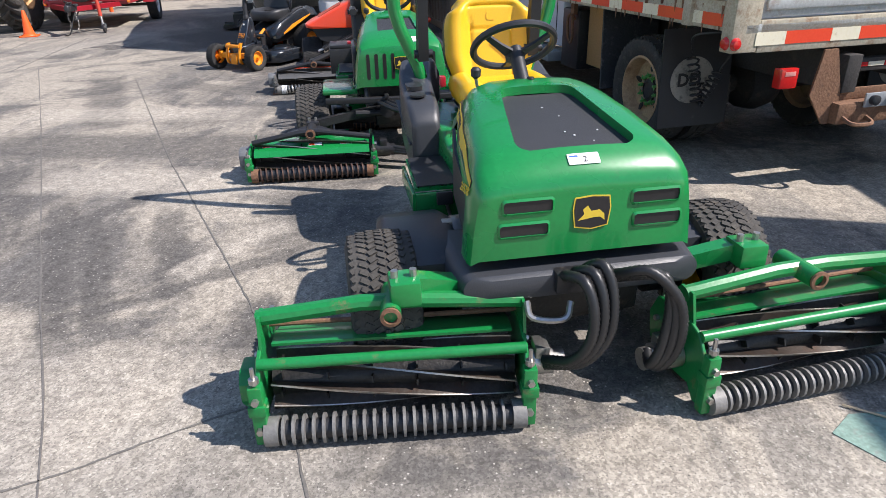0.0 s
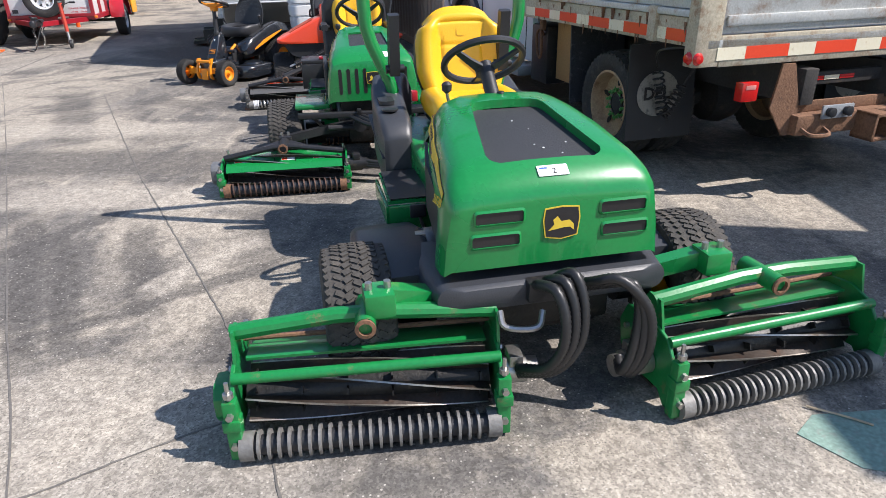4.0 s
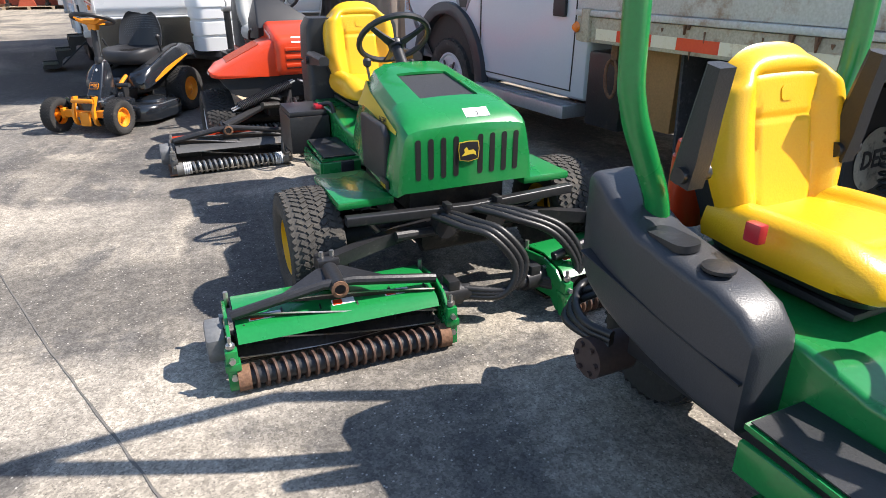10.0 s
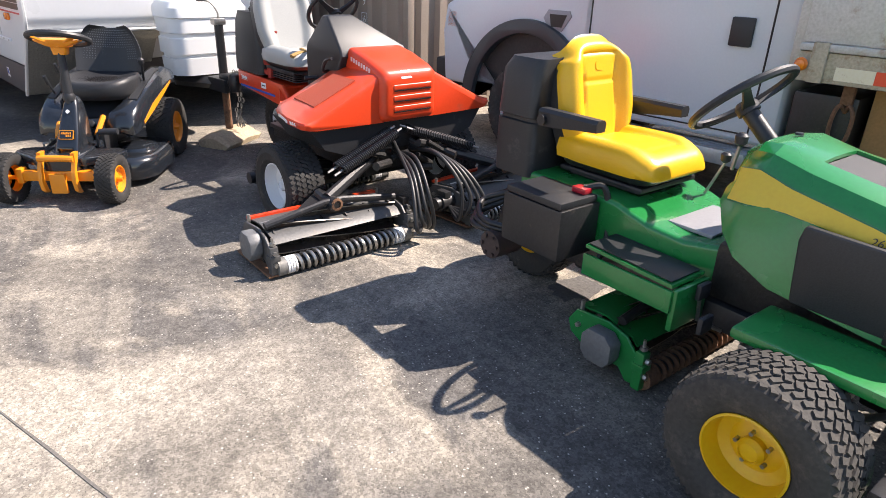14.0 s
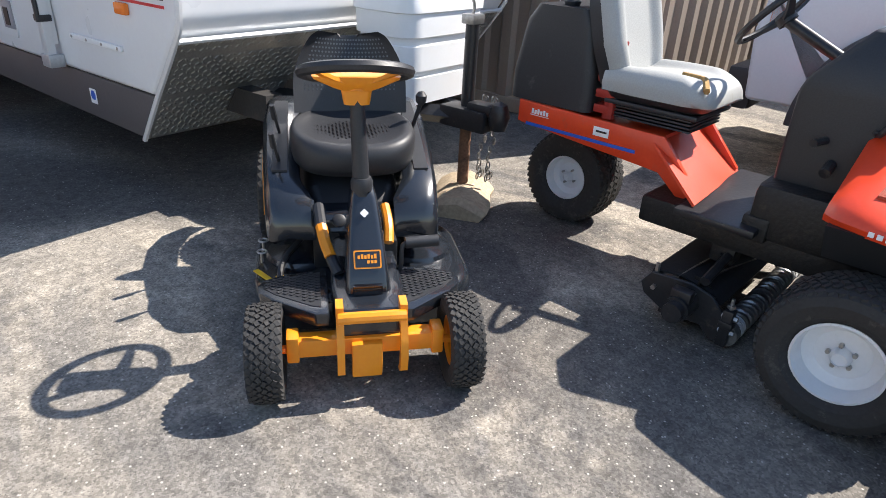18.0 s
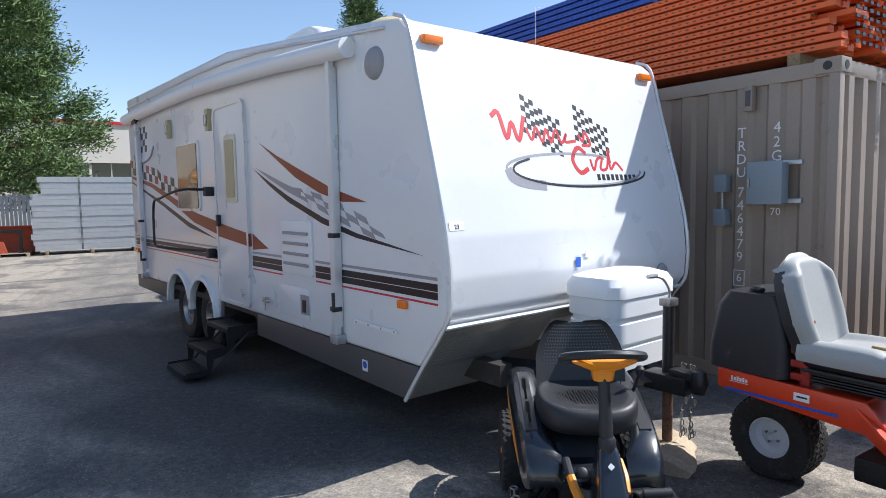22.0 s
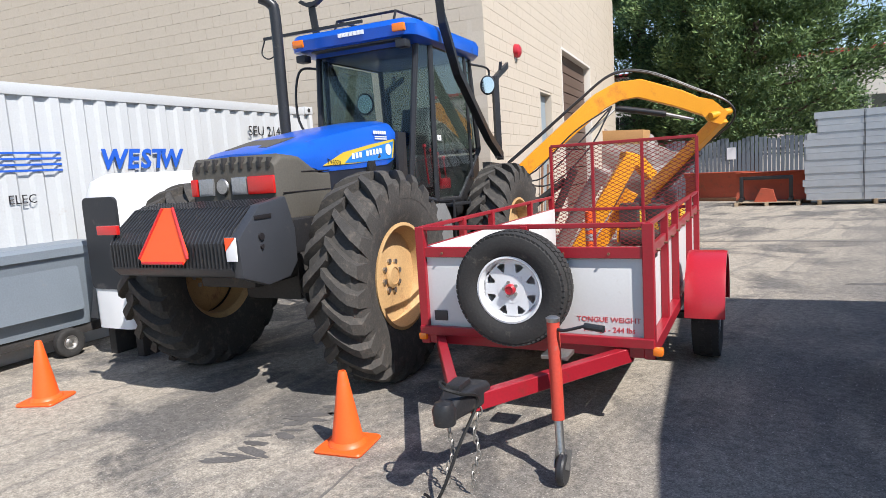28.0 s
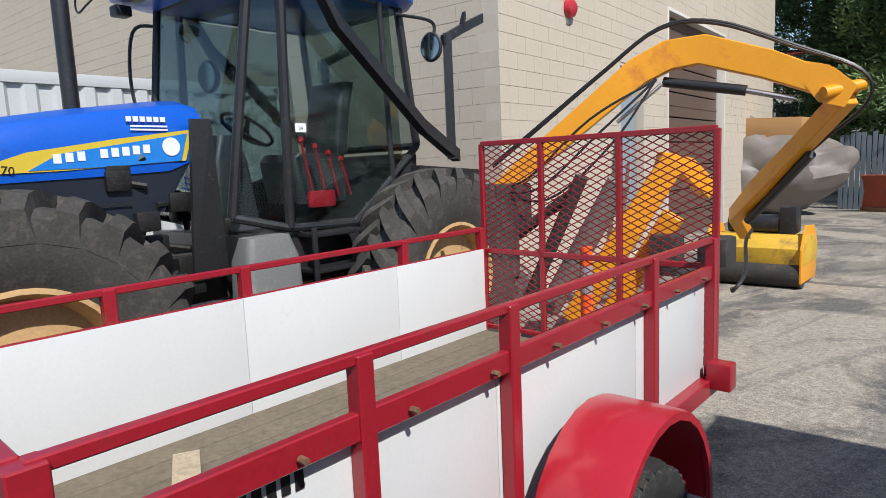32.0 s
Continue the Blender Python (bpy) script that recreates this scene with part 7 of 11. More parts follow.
        for k in range(n):
            x = -h + 0.07 + k * pitch
            tilt = 0.0 if style == "bars" else 0.16
            ob = new("roller_ring", me)
            ob.parent = unit
            ob.matrix_local = m @ Matrix.Translation((x, y, z)) @ Matrix.Rotation(tilt, 4, "Z")
    else:
        rod(bm, m @ Vector((-h + 0.02, y, z)), m @ Vector((h - 0.02, y, z)), 0.028, 12)
        part("roller", bm, core_mat or black_plastic, unit)
        bm = B()
        helix(bm, m @ Vector((-h + 0.10, y, z)), m @ Vector((h - 0.10, y, z)), 0.04, 17, 0.010, 6, 12)
        part("roller_spiral", bm, roller_mat or roller_grey, unit)
        for sg in (-1, 1):
            bm = B()
            for k in range(6):
                lathe(bm, [(0.03, -0.007), (0.047, -0.005), (0.047, 0.005), (0.03, 0.007)], 14, m @ Matrix.Translation((sg * (h - 0.035 - 0.0145 * k), y, z)) @ AX, closed=True)
            pieces("roller_end", bm, white_rim, unit)
    for sg in (-1, 1):
        bm = B()
        rod(bm, m @ Vector((sg * (h - 0.01), y, z)), m @ Vector((sg * (h - 0.055), y, z)), 0.048, 16)
        part("roller_end_cap", bm, end_mat or roller_grey, unit)
    # bars and yoke
    bm = B()
    if style == "bars":
        rod(bm, m @ Vector((-h, -0.075, 0.262 * s)), m @ Vector((h, -0.075, 0.262 * s)), 0.019, 12)
        part("front_bar", bm, paint, unit)
        bm = B()
        rod(bm, m @ Vector((-h, 0.12, 0.29 * s)), m @ Vector((h, 0.12, 0.29 * s)), 0.009, 8)
        part("rear_bar", bm, rusty, unit)
        bm = B()
        P = [(-h - 0.005, 0.04, 0.365 * s), (-0.10, 0.03, 0.405 * s), (0.10, 0.03, 0.405 * s), (h + 0.005, 0.05, 0.37 * s)]
        tube(bm, [m @ Vector(p) for p in P], 0.028, 10, 1)
        yk = part("yoke", bm, paint, unit)
        for sg in (-1, 1):
            bm = B()
            plate(bm, [m @ Vector((sg * h, yy, zz)) for yy, zz in ((-0.03, 0.27 * s), (0.14, 0.29 * s), (0.07, 0.385 * s), (0.0, 0.385 * s))], 0.010)
            part("yoke_plate", bm, paint, unit)
    else:
        ym = yoke_mat or black_metal
        P = [(-h + 0.02, -0.02, 0.32 * s), (-0.06, -0.02, 0.40 * s), (0.06, -0.02, 0.40 * s), (h - 0.02, -0.02, 0.33 * s)]
        tube(bm, [m @ Vector(p) for p in P], 0.020, 10, 1)
        yk = part("yoke", bm, ym, unit)
        bm = B()
        plate(bm, [m @ Vector(p) for p in ((-0.22, -0.01, 0.365 * s), (0.22, -0.01, 0.365 * s), (0.05, 0.13, 0.39 * s), (-0.05, 0.13, 0.39 * s))], 0.01)
        part("yoke_plate", bm, ym, unit)
    bm = B()
    rod(bm, m @ Vector((0, -0.055, 0.40 * s if style == "bars" else 0.39 * s)), m @ Vector((0, 0.12, 0.40 * s if style == "bars" else 0.39 * s)), 0.034, 14)
    part("pivot", bm, paint if style == "bars" else black_metal, unit)
    bm = B()
    lathe(bm, [(0.022, 0), (0.034, 0.004), (0.034, 0.012), (0.022, 0.014)], 14, m @ facing((0, -0.056, 0.40 * s if style == "bars" else 0.39 * s), (0, -1, 0)), closed=True)
    part("pivot_cap", bm, rusty, unit)
    # hydraulic motor on one end
    bm = B()
    sg = motor_side
    rod(bm, m @ Vector((sg * (h + 0.01), 0.02, 0.14)), m @ Vector((sg * (h + 0.11), 0.02, 0.14)), 0.05, 18)
    rod(bm, m @ Vector((sg * (h + 0.11), 0.02, 0.14)), m @ Vector((sg * (h + 0.15), 0.02, 0.14)), 0.040, 14)
    box(bm, sg * (h + 0.07) - 0.025, sg * (h + 0.07) + 0.025, -0.02, 0.06, 0.17, 0.215, 0.006, m=m)
    part("reel_motor", bm, steel if style == "bars" else black_metal, unit)
    bm = B()
    prism(bm, [(-0.055, 0.10), (-0.03, 0.065), (0.06, 0.065), (0.09, 0.10), (0.09, 0.17), (0.06, 0.205), (-0.02, 0.205), (-0.055, 0.17)], min(-sg * (h + 0.01), -sg * (h + 0.08)), max(-sg * (h + 0.01), -sg * (h + 0.08)), m @ SIDE, 0.012)
    part("end_counterweight", bm, paint if style == "bars" else cast_grey, unit)
    return unit


def deer_badge(parent, m, w=0.11, frame_mat=None):
    """The maker's mark as a plain black shield with a yellow rim and a plain yellow blot."""
    bm = B()
    o = [(-w * 0.46, w * 0.42), (0, w * 0.46), (w * 0.46, w * 0.42), (w * 0.5, w * 0.1), (w * 0.44, -w * 0.36), (0, -w * 0.44), (-w * 0.44, -w * 0.36), (-w * 0.5, w * 0.1)]
    prism(bm, o, 0, 0.002, m)
    b = part("badge", bm, gold, parent, "black badge with a yellow rim")
    bm = B()
    prism(bm, [(x * 0.93, y * 0.92) for x, y in o], 0.002, 0.003, m)
    part("badge_field", bm, decal_black, b)
    bm = B()
    blot = [(-0.36, -0.18), (-0.2, -0.02), (-0.24, 0.1), (-0.12, 0.2), (-0.02, 0.05), (0.2, 0.07), (0.32, -0.05), (0.34, -0.22), (0.22, -0.12), (0.05, -0.12), (-0.08, -0.14)]
    prism(bm, [(x * w, y * w) for x, y in blot], 0.003, 0.004, m)
    part("badge_mark", bm, gold, b)


def side_wheel_pair(t, y, x, R, W, rim_r, rim_mat, dish=0.07, tyre=None, n=40, hub=0.04, bolts=5):
    for s in (-1, 1):
        wheel(t, (s * x, y, R), R, W, rim_r, tyre or rubber_dusty, rim_mat, s, "turf", dish, hub, 0, bolts, tread_n=n + 12)


def hood_shell(t, data, recess, depth, crease=0.75):
    """A hood of boxy cross-sections (y, low half width, shoulder half width, low z, shoulder z, crown z) with a sunk opening {ring: half width} in its top."""
    bm = B()
    rows = []
    for i, (y, wl, wh, z0, zs, zt) in enumerate(data):
        r = recess.get(i, min(0.16, wh * 0.6))
        edge = max(wh - 0.075, r + 0.02)
        half = [(wl, z0), (wl + (wh - wl) * 0.35, z0 + (zs - z0) * 0.5), (wh + 0.008, zs - 0.035), (wh, zs - 0.004), (wh - 0.014, zs + 0.018), (wh - 0.04, zs + (zt - zs) * 0.66), (edge, zs + (zt - zs) * 0.83), (r, zt - 0.004), (r * 0.4, zt)]
        rows.append([bm.verts.new((x, y, z)) for x, z in half] + [bm.verts.new((-x, y, z)) for x, z in reversed(half)])
    n = len(rows[0])
    hole = sorted(recess)
    for i, (a, b) in enumerate(zip(rows, rows[1:])):
        for k in range(n - 1):
            if i in recess and i + 1 in recess and 7 <= k <= n - 9:
                continue
            bm.faces.new((a[k], a[k + 1], b[k + 1], b[k]))
    bm.faces.new(list(reversed(rows[0])))
    bm.faces.new(rows[-1])
    loop = [rows[i][7] for i in hole] + [rows[hole[-1]][k] for k in range(8, n - 8)] + [rows[i][n - 8] for i in reversed(hole)] + [rows[hole[0]][k] for k in range(n - 9, 7, -1)]
    down = [bm.verts.new(v.co + Vector((0, 0, -depth))) for v in loop]
    for k in range(len(loop)):
        k2 = (k + 1) % len(loop)
        bm.faces.new((loop[k], loop[k2], down[k2], down[k]))
    hood = part("hood", bm, green, t, smooth=crease)
    floor_pts = [v for v in [(x, y, z - depth) for x, y, z in hood_loop(data, recess)]]
    return hood, floor_pts


def hood_loop(data, recess):
    hole = sorted(recess)
    right = [(recess[i], data[i][0], data[i][5] - 0.004) for i in hole]
    return right + [(-x, y, z) for x, y, z in reversed(right)]


def hose_bundle(t, paths, r=0.017, ribs=0.12, pitch=0.0065):
    """Ribbed hoses along the paths, one part each."""
    for p in paths:
        P = spline(p, 40)
        out, run = [P[0]], 0.0
        for a, b in zip(P, P[1:]):
            run += (b - a).length
            if run >= pitch:
                out.append(b)
                run = 0.0
        bm = B()
        tube(bm, out, r, 9, 1, -ribs)
        part("hydraulic_hose", bm, hose, t, smooth=0.9)


def fairway_mower(name, m, variant, label):
    t = thing(name, m, label, "reel mower", "green reel mowers")
    B_ = variant == "B"
    side_wheel_pair(t, -0.28, 0.655, 0.255, 0.25, 0.125, yellow, 0.09)
    wheel(t, (0.03, 1.26, 0.23), 0.23, 0.21, 0.10, rubber, yellow, -1, "turf", 0.05, 0.03, 0, 4, tread_n=36)
    # chassis and engine mass
    bm = B()
    box(bm, -0.26, 0.26, -0.45, 1.15, 0.30, 0.40, 0.012)
    box(bm, -0.42, 0.42, -0.34, -0.22, 0.22, 0.30, 0.02)
    part("chassis", bm, black_metal, t)
    bm = B()
    box(bm, -0.24, 0.24, -0.48, 0.18, 0.40, 0.62, 0.03)
    rod(bm, (-0.5, -0.28, 0.255), (0.5, -0.28, 0.255), 0.05, 12)
    for x in (-0.44, 0.44):
        rod(bm, (x - 0.07, -0.28, 0.255), (x + 0.07, -0.28, 0.255), 0.085, 16)
    box(bm, -0.2, 0.24, -0.52, -0.36, 0.24, 0.36, 0.02)
    rod(bm, (-0.18, -0.46, 0.25), (0.2, -0.46, 0.25), 0.045, 12)
    box(bm, -0.12, 0.12, 0.2, 0.9, 0.2, 0.32, 0.03)
    eng = part("engine", bm, grime, t)
    bm = B()
    for k in range(7):
        a = radians(k * 51)
        box(bm, -0.40, -0.34, -0.1 + 0.06 * math.cos(a) - 0.02, -0.1 + 0.06 * math.cos(a) + 0.02, 0.40 + 0.06 * math.sin(a) - 0.02, 0.40 + 0.06 * math.sin(a) + 0.02, 0.005)
    lathe(bm, [(0.03, 0), (0.085, 0.01), (0.085, 0.05), (0.03, 0.06)], 16, Matrix.Translation((-0.37, -0.1, 0.40)) @ AX)
    pieces("alternator_part", bm, steel, eng)
    # hood with its sunk air screen
    if B_:
        data = [(-0.562, 0.355, 0.325, 0.515, 0.70, 0.735), (-0.555, 0.380, 0.348, 0.50, 0.725, 0.765), (-0.53, 0.388, 0.356, 0.50, 0.755, 0.80), (-0.49, 0.390, 0.358, 0.50, 0.776, 0.83), (-0.462, 0.390, 0.357, 0.50, 0.786, 0.848), (-0.45, 0.389, 0.356, 0.50, 0.79, 0.853), (-0.44, 0.372, 0.355, 0.69, 0.793, 0.857), (-0.42, 0.370, 0.352, 0.70, 0.80, 0.865), (-0.20, 0.352, 0.330, 0.785, 0.845, 0.905), (-0.02, 0.312, 0.295, 0.825, 0.872, 0.94), (0.01, 0.305, 0.287, 0.828, 0.876, 0.944), (0.025, 0.30, 0.284, 0.83, 0.878, 0.946), (0.10, 0.318, 0.268, 0.76, 0.882, 0.955), (0.17, 0.305, 0.240, 0.72, 0.872, 0.945), (0.215, 0.28, 0.205, 0.74, 0.852, 0.92)]
        hood, low = hood_shell(t, data, {4: 0.165, 5: 0.188, 6: 0.197, 7: 0.203, 8: 0.172, 9: 0.145, 10: 0.134, 11: 0.112}, 0.032)
    else:
        data = [(-0.578, 0.295, 0.262, 0.535, 0.735, 0.775), (-0.568, 0.325, 0.285, 0.52, 0.765, 0.805), (-0.545, 0.332, 0.292, 0.52, 0.787, 0.83), (-0.50, 0.335, 0.293, 0.52, 0.806, 0.858), (-0.38, 0.335, 0.285, 0.53, 0.828, 0.893), (-0.365, 0.335, 0.284, 0.53, 0.83, 0.897), (-0.06, 0.330, 0.255, 0.56, 0.872, 0.948), (-0.045, 0.33, 0.253, 0.565, 0.874, 0.951), (0.08, 0.320, 0.235, 0.62, 0.893, 0.982), (0.15, 0.285, 0.20, 0.68, 0.886, 0.972), (0.21, 0.225, 0.15, 0.76, 0.855, 0.93)]
        hood, low = hood_shell(t, data, {4: 0.137, 5: 0.141, 6: 0.128, 7: 0.124}, 0.012, 0.42)
    bm = B()
    lathe(bm, [(0.001, 0.008), (0.013, 0.007), (0.016, 0.0)], 12, Matrix.Translation((0.01, 0.105, 0.955 if B_ else 0.984)))
    part("hood_plug", bm, decal_black, hood)
    bm = B()
    bm.faces.new([bm.verts.new((x * 1.02, y, z)) for x, y, z in low])
    bm.faces.new([bm.verts.new((x * 1.02, y, z - 0.012)) for x, y, z in reversed(low)])
    part("air_screen", bm, mat("black_screen_" + variant, (0.028, 0.029, 0.033), 0.6, var=0.2, fine=400, bump=0.35, dirt=(0.22, 0.2, 0.17), dirty=0.10, dirt_scale=30), hood, "black perforated air intake screen")
    if B_:
        rng = random.Random(3)
        for k in range(6):
            bm = B()
            y = rng.uniform(-0.38, -0.04)
            mm = Matrix.Translation((rng.uniform(-0.13, 0.13), y, 0.905 + 0.19 * (y + 0.2) - 0.0365))
            bmesh.ops.create_icosphere(bm, subdivisions=1, radius=rng.uniform(0.003, 0.006), matrix=mm @ Matrix.Diagonal((1, 1, 0.4, 1)))
            part("grit", bm, paper, hood)
    # front grille
    if B_:
        for x in (-0.195, 0.235):
            for z in (0.615, 0.695):
                bm = B()
                mm = Matrix.Translation((x - (0.012 if z < 0.65 else 0) * (1 if x < 0 else -1), -0.559, z)) @ Matrix.Rotation(radians(90), 4, "X")
                prism(bm, rrect(0.160, 0.040, 0.009), -0.012, 0.0045, mm)
                part("grille_slot", bm, decal_black, hood)
                bm = B()
                ro, ri = rrect(0.174, 0.055, 0.013), rrect(0.160, 0.040, 0.009)
                loft(bm, [[mm @ Vector((a, b, h)) for a, b in r_] for r_, h in ((ro, 0.0), (ro, 0.005), (ri, 0.010), (ri, 0.0))], caps=False)
                part("slot_rim", bm, green, hood)
        deer_badge(hood, facing((0.018, -0.564, 0.655), (0, -1, 0.04)), 0.130)
        lm = facing((0.0, -0.508, 0.8185), (0, -0.72, 1))
        bm = B()
        prism(bm, rrect(0.105, 0.042, 0.003), 0, 0.003, lm)
        lb = part("lot_label", bm, paper, hood)
        lettering("2", 0.032, decal_black, lb, lm @ Matrix.Translation((0.004, -0.004, 0.0034)))
        bm = B()
        prism(bm, rrect(0.028, 0.006, 0.001), 0.003, 0.0036, lm @ Matrix.Translation((-0.032, 0.010, 0)))
        part("label_bar", bm, decal_blue, lb)
    else:
        for k in range(9):
            if k == 4:
                continue
            x = -0.232 + 0.058 * k
            z0, z1 = 0.585, 0.76
            bm = B()
            loft(bm, [section_y(y, x - 0.012, x + 0.012, z0, z1, 0.011) for y in (-0.5797, -0.55)])
            part("grille_slot", bm, decal_black, hood)
        deer_badge(hood, facing((0.0, -0.583, 0.69), (0, -1, 0.05)), 0.10)
        bm = B()
        prism(bm, rrect(0.115, 0.055, 0.003), -0.004, 0.001, facing((0.06, -0.525, 0.8425), (0, -0.62, 1)))
        lb = part("lot_label", bm, paper, hood)
        lettering("3", 0.03, decal_black, lb, facing((0.06, -0.525, 0.8425), (0, -0.62, 1)) @ Matrix.Translation((0, -0.01, 0.0014)))
        bm = B()
        box(bm, -0.345, -0.336, -0.50, -0.40, 0.535, 0.575, 0.002)
        part("fuel_label", bm, decal_black, hood)
        lettering("DIESEL", 0.022, gold, hood, facing((-0.3465, -0.45, 0.545), (-1, 0, 0.0)))
    # yellow band along the hood's side, with the model number
    if B_:
        at = side_band(hood, hood, [(-0.49, 0.748, 0.766), (-0.30, 0.798, 0.826), (-0.10, 0.838, 0.866), (0.08, 0.852, 0.880), (0.20, 0.838, 0.864)], None, (gold, decal_black), [0.16 - 0.030 * k for k in range(10) if k != 4])
        n = (-1, 0, 0.25)
        lettering("2653B", 0.042, gold, hood, facing(at(-1, -0.44, 0.725, 0.006), n, (0.0, 0.12, 1)), shear=0.2)
    else:
        at = side_band(hood, hood, [(-0.51, 0.772, 0.784), (-0.28, 0.782, 0.832), (-0.02, 0.80, 0.872), (0.10, 0.79, 0.90), (0.17, 0.785, 0.885)], None, (gold, green_dark))
        lettering("2653A", 0.034, decal_black, hood, facing(at(-1, -0.33, 0.799, 0.010), (-1, 0, 0.25), (0.0, 0.06, 1)), shear=0.2)
    # side screens and fenders
    for sg in (-1, 1):
        bm = B()
        if B_:
            plate(bm, [(sg * (0.352 - 0.18 * max(0, y + 0.2)), y, z) for y, z in ((-0.445, 0.50), (0.04, 0.52), (0.06, 0.76), (-0.03, 0.815), (-0.22, 0.78), (-0.445, 0.70))], 0.012 * sg)
        else:
            prism(bm, [(-0.44, 0.545), (-0.13, 0.545), (-0.11, 0.75), (-0.12, 0.80), (-0.40, 0.795), (-0.45, 0.76)], sg * 0.320 - 0.016, sg * 0.320 + 0.016, SIDE, 0.012, 3)
        part("side_screen", bm, black_plastic, t)
        bm = B()
        if B_:
            loft(bm, [section_y(y, sg * 0.50 - w, sg * 0.50 + w, z0, z1, 0.04) for y, w, z0, z1 in ((-0.40, 0.13, 0.37, 0.44), (-0.3, 0.15, 0.36, 0.47), (-0.05, 0.15, 0.37, 0.48), (0.10, 0.14, 0.34, 0.44), (0.16, 0.12, 0.30, 0.38))])
            part("side_fender", bm, grey_plastic, t)
        else:
            box(bm, sg * 0.445 - 0.125, sg * 0.445 + 0.125, -0.52, -0.08, 0.478, 0.515, 0.014)
            part("side_fender", bm, green, t)
    if B_:
        bm = B()
        loft(bm, [section_y(y, -w, w, z0, z1, 0.05) for y, w, z0, z1 in ((-0.60, 0.34, 0.40, 0.46), (-0.585, 0.41, 0.375, 0.472), (-0.45, 0.44, 0.36, 0.474), (-0.2, 0.44, 0.36, 0.474))])
        part("front_apron", bm, grey_plastic, t)
        bm = B()
        box(bm, -0.11, 0.09, -0.63, -0.57, 0.40, 0.475, 0.012)
        part("apron_bracket", bm, black_metal, t)
        bm = B()
        tube(bm, [(-0.21, -0.63, 0.39), (-0.20, -0.67, 0.35), (-0.10, -0.69, 0.345), (-0.07, -0.66, 0.39)], 0.011, 7)
        part("tow_loop", bm, steel, t)
    else:
        bm = B()
        loft(bm, [section(x, y - 0.022, y + 0.022, 0.425, 0.468, 0.008) for x, y in ((-0.55, -0.56), (0.0, -0.615), (0.55, -0.56))])
        bmp = part("bumper_bar", bm, black_metal, t)
        for x in (-0.12, 0.12):
            bm = B()
            box(bm, x - 0.015, x + 0.015, -0.655, -0.60, 0.462, 0.49, 0.006)
            part("bumper_bracket", bm, black_metal, bmp)
        bm = B()
        tube(bm, [(-0.45, -0.52, 0.42), (-0.40, -0.48, 0.36), (-0.36, -0.42, 0.3)], 0.012, 6)
        tube(bm, [(0.45, -0.52, 0.42), (0.40, -0.48, 0.36), (0.36, -0.42, 0.3)], 0.012, 6)
        pieces("steel_pipe", bm, steel, t)
    # operator deck
    bm = B()
    loft(bm, [section_y(y, -w, w, z0, z1, 0.02) for y, w, z0, z1 in ((0.14, 0.22, 0.44, 0.60), (0.30, 0.25, 0.42, 0.58), (0.45, 0.27, 0.42, 0.60), (0.60, 0.28, 0.44, 0.645), (1.12, 0.28, 0.44, 0.65))])
    deck = part("operator_deck", bm, green, t)
    bm = B()
    box(bm, -0.16, 0.16, 0.24, 0.43, 0.585, 0.60, 0.004)
    part("warning_panel", bm, decal_grey, deck)
    for sg in (-1, 1):
        bm = B()
        plate(bm, [(sg * 0.26, 0.19, 0.49), (sg * 0.26, 0.58, 0.50), (sg * 0.45, 0.58, 0.50), (sg * 0.46, 0.19, 0.49)], 0.014 * (1 if sg < 0 else -1))
        box(bm, sg * 0.36 - 0.10, sg * 0.36 + 0.10, 0.165, 0.188, 0.33, 0.488, 0.006)
        box(bm, sg * 0.465 - 0.008, sg * 0.465 + 0.008, 0.18, 0.57, 0.40, 0.485, 0.004)
        fp = part("footplate", bm, green, t)
        bm = B()
        plate(bm, [(sg * 0.275, 0.20, 0.5075), (sg * 0.275, 0.572, 0.517), (sg * 0.442, 0.572, 0.517), (sg * 0.448, 0.20, 0.5075)], 0.004 * (1 if sg < 0 else -1))
        part("grip_mat", bm, black_plastic, fp)
        for y, z in ((0.14, 0.47), (0.05, 0.42)):
            bm = B()
            box(bm, sg * (0.34 + 0.12 * (y < 0.1)) - 0.035, sg * (0.34 + 0.12 * (y < 0.1)) + 0.035, y - 0.01, y + 0.01, z - 0.03, z + 0.03, 0.008)
            ped = part("pedal", bm, black_plastic, t)
            bm = B()
            rod(bm, (sg * (0.34 + 0.12 * (y < 0.1)), y + 0.01, z), (sg * 0.30, y + 0.02, 0.33), 0.008, 6)
            part("pedal_arm", bm, steel, ped)
    # seat, wheel, controls
    seat(t, (0.08 if B_ else 0.02, 0.80 if B_ else 0.76, 0.70), 0.49 if B_ else 0.45, yellow_vinyl, black_plastic, 0.48, 12)
    if B_:
        for x in (-0.29, 0.29):
            armrest(t, Matrix.Translation((x, 1.0, 0.95)) @ Matrix.Rotation(radians(-78), 4, "X"), 0.26)
    else:
        armrest(t, Matrix.Translation((-0.285, 0.98, 0.92)), 0.27)
        armrest(t, Matrix.Translation((0.285, 0.98, 0.92)), 0.27)
    bm = B()
    rod(bm, (0.0, 0.10, 0.86), (0.0, 0.30, 1.04), 0.030, 12)
    part("steering_column", bm, black_plastic, t)
    steering(t, (0.0, 0.325, 1.05 if B_ else 1.07), 0.17 if B_ else 0.185, -38 if B_ else -42, black_plastic, r=0.0155)
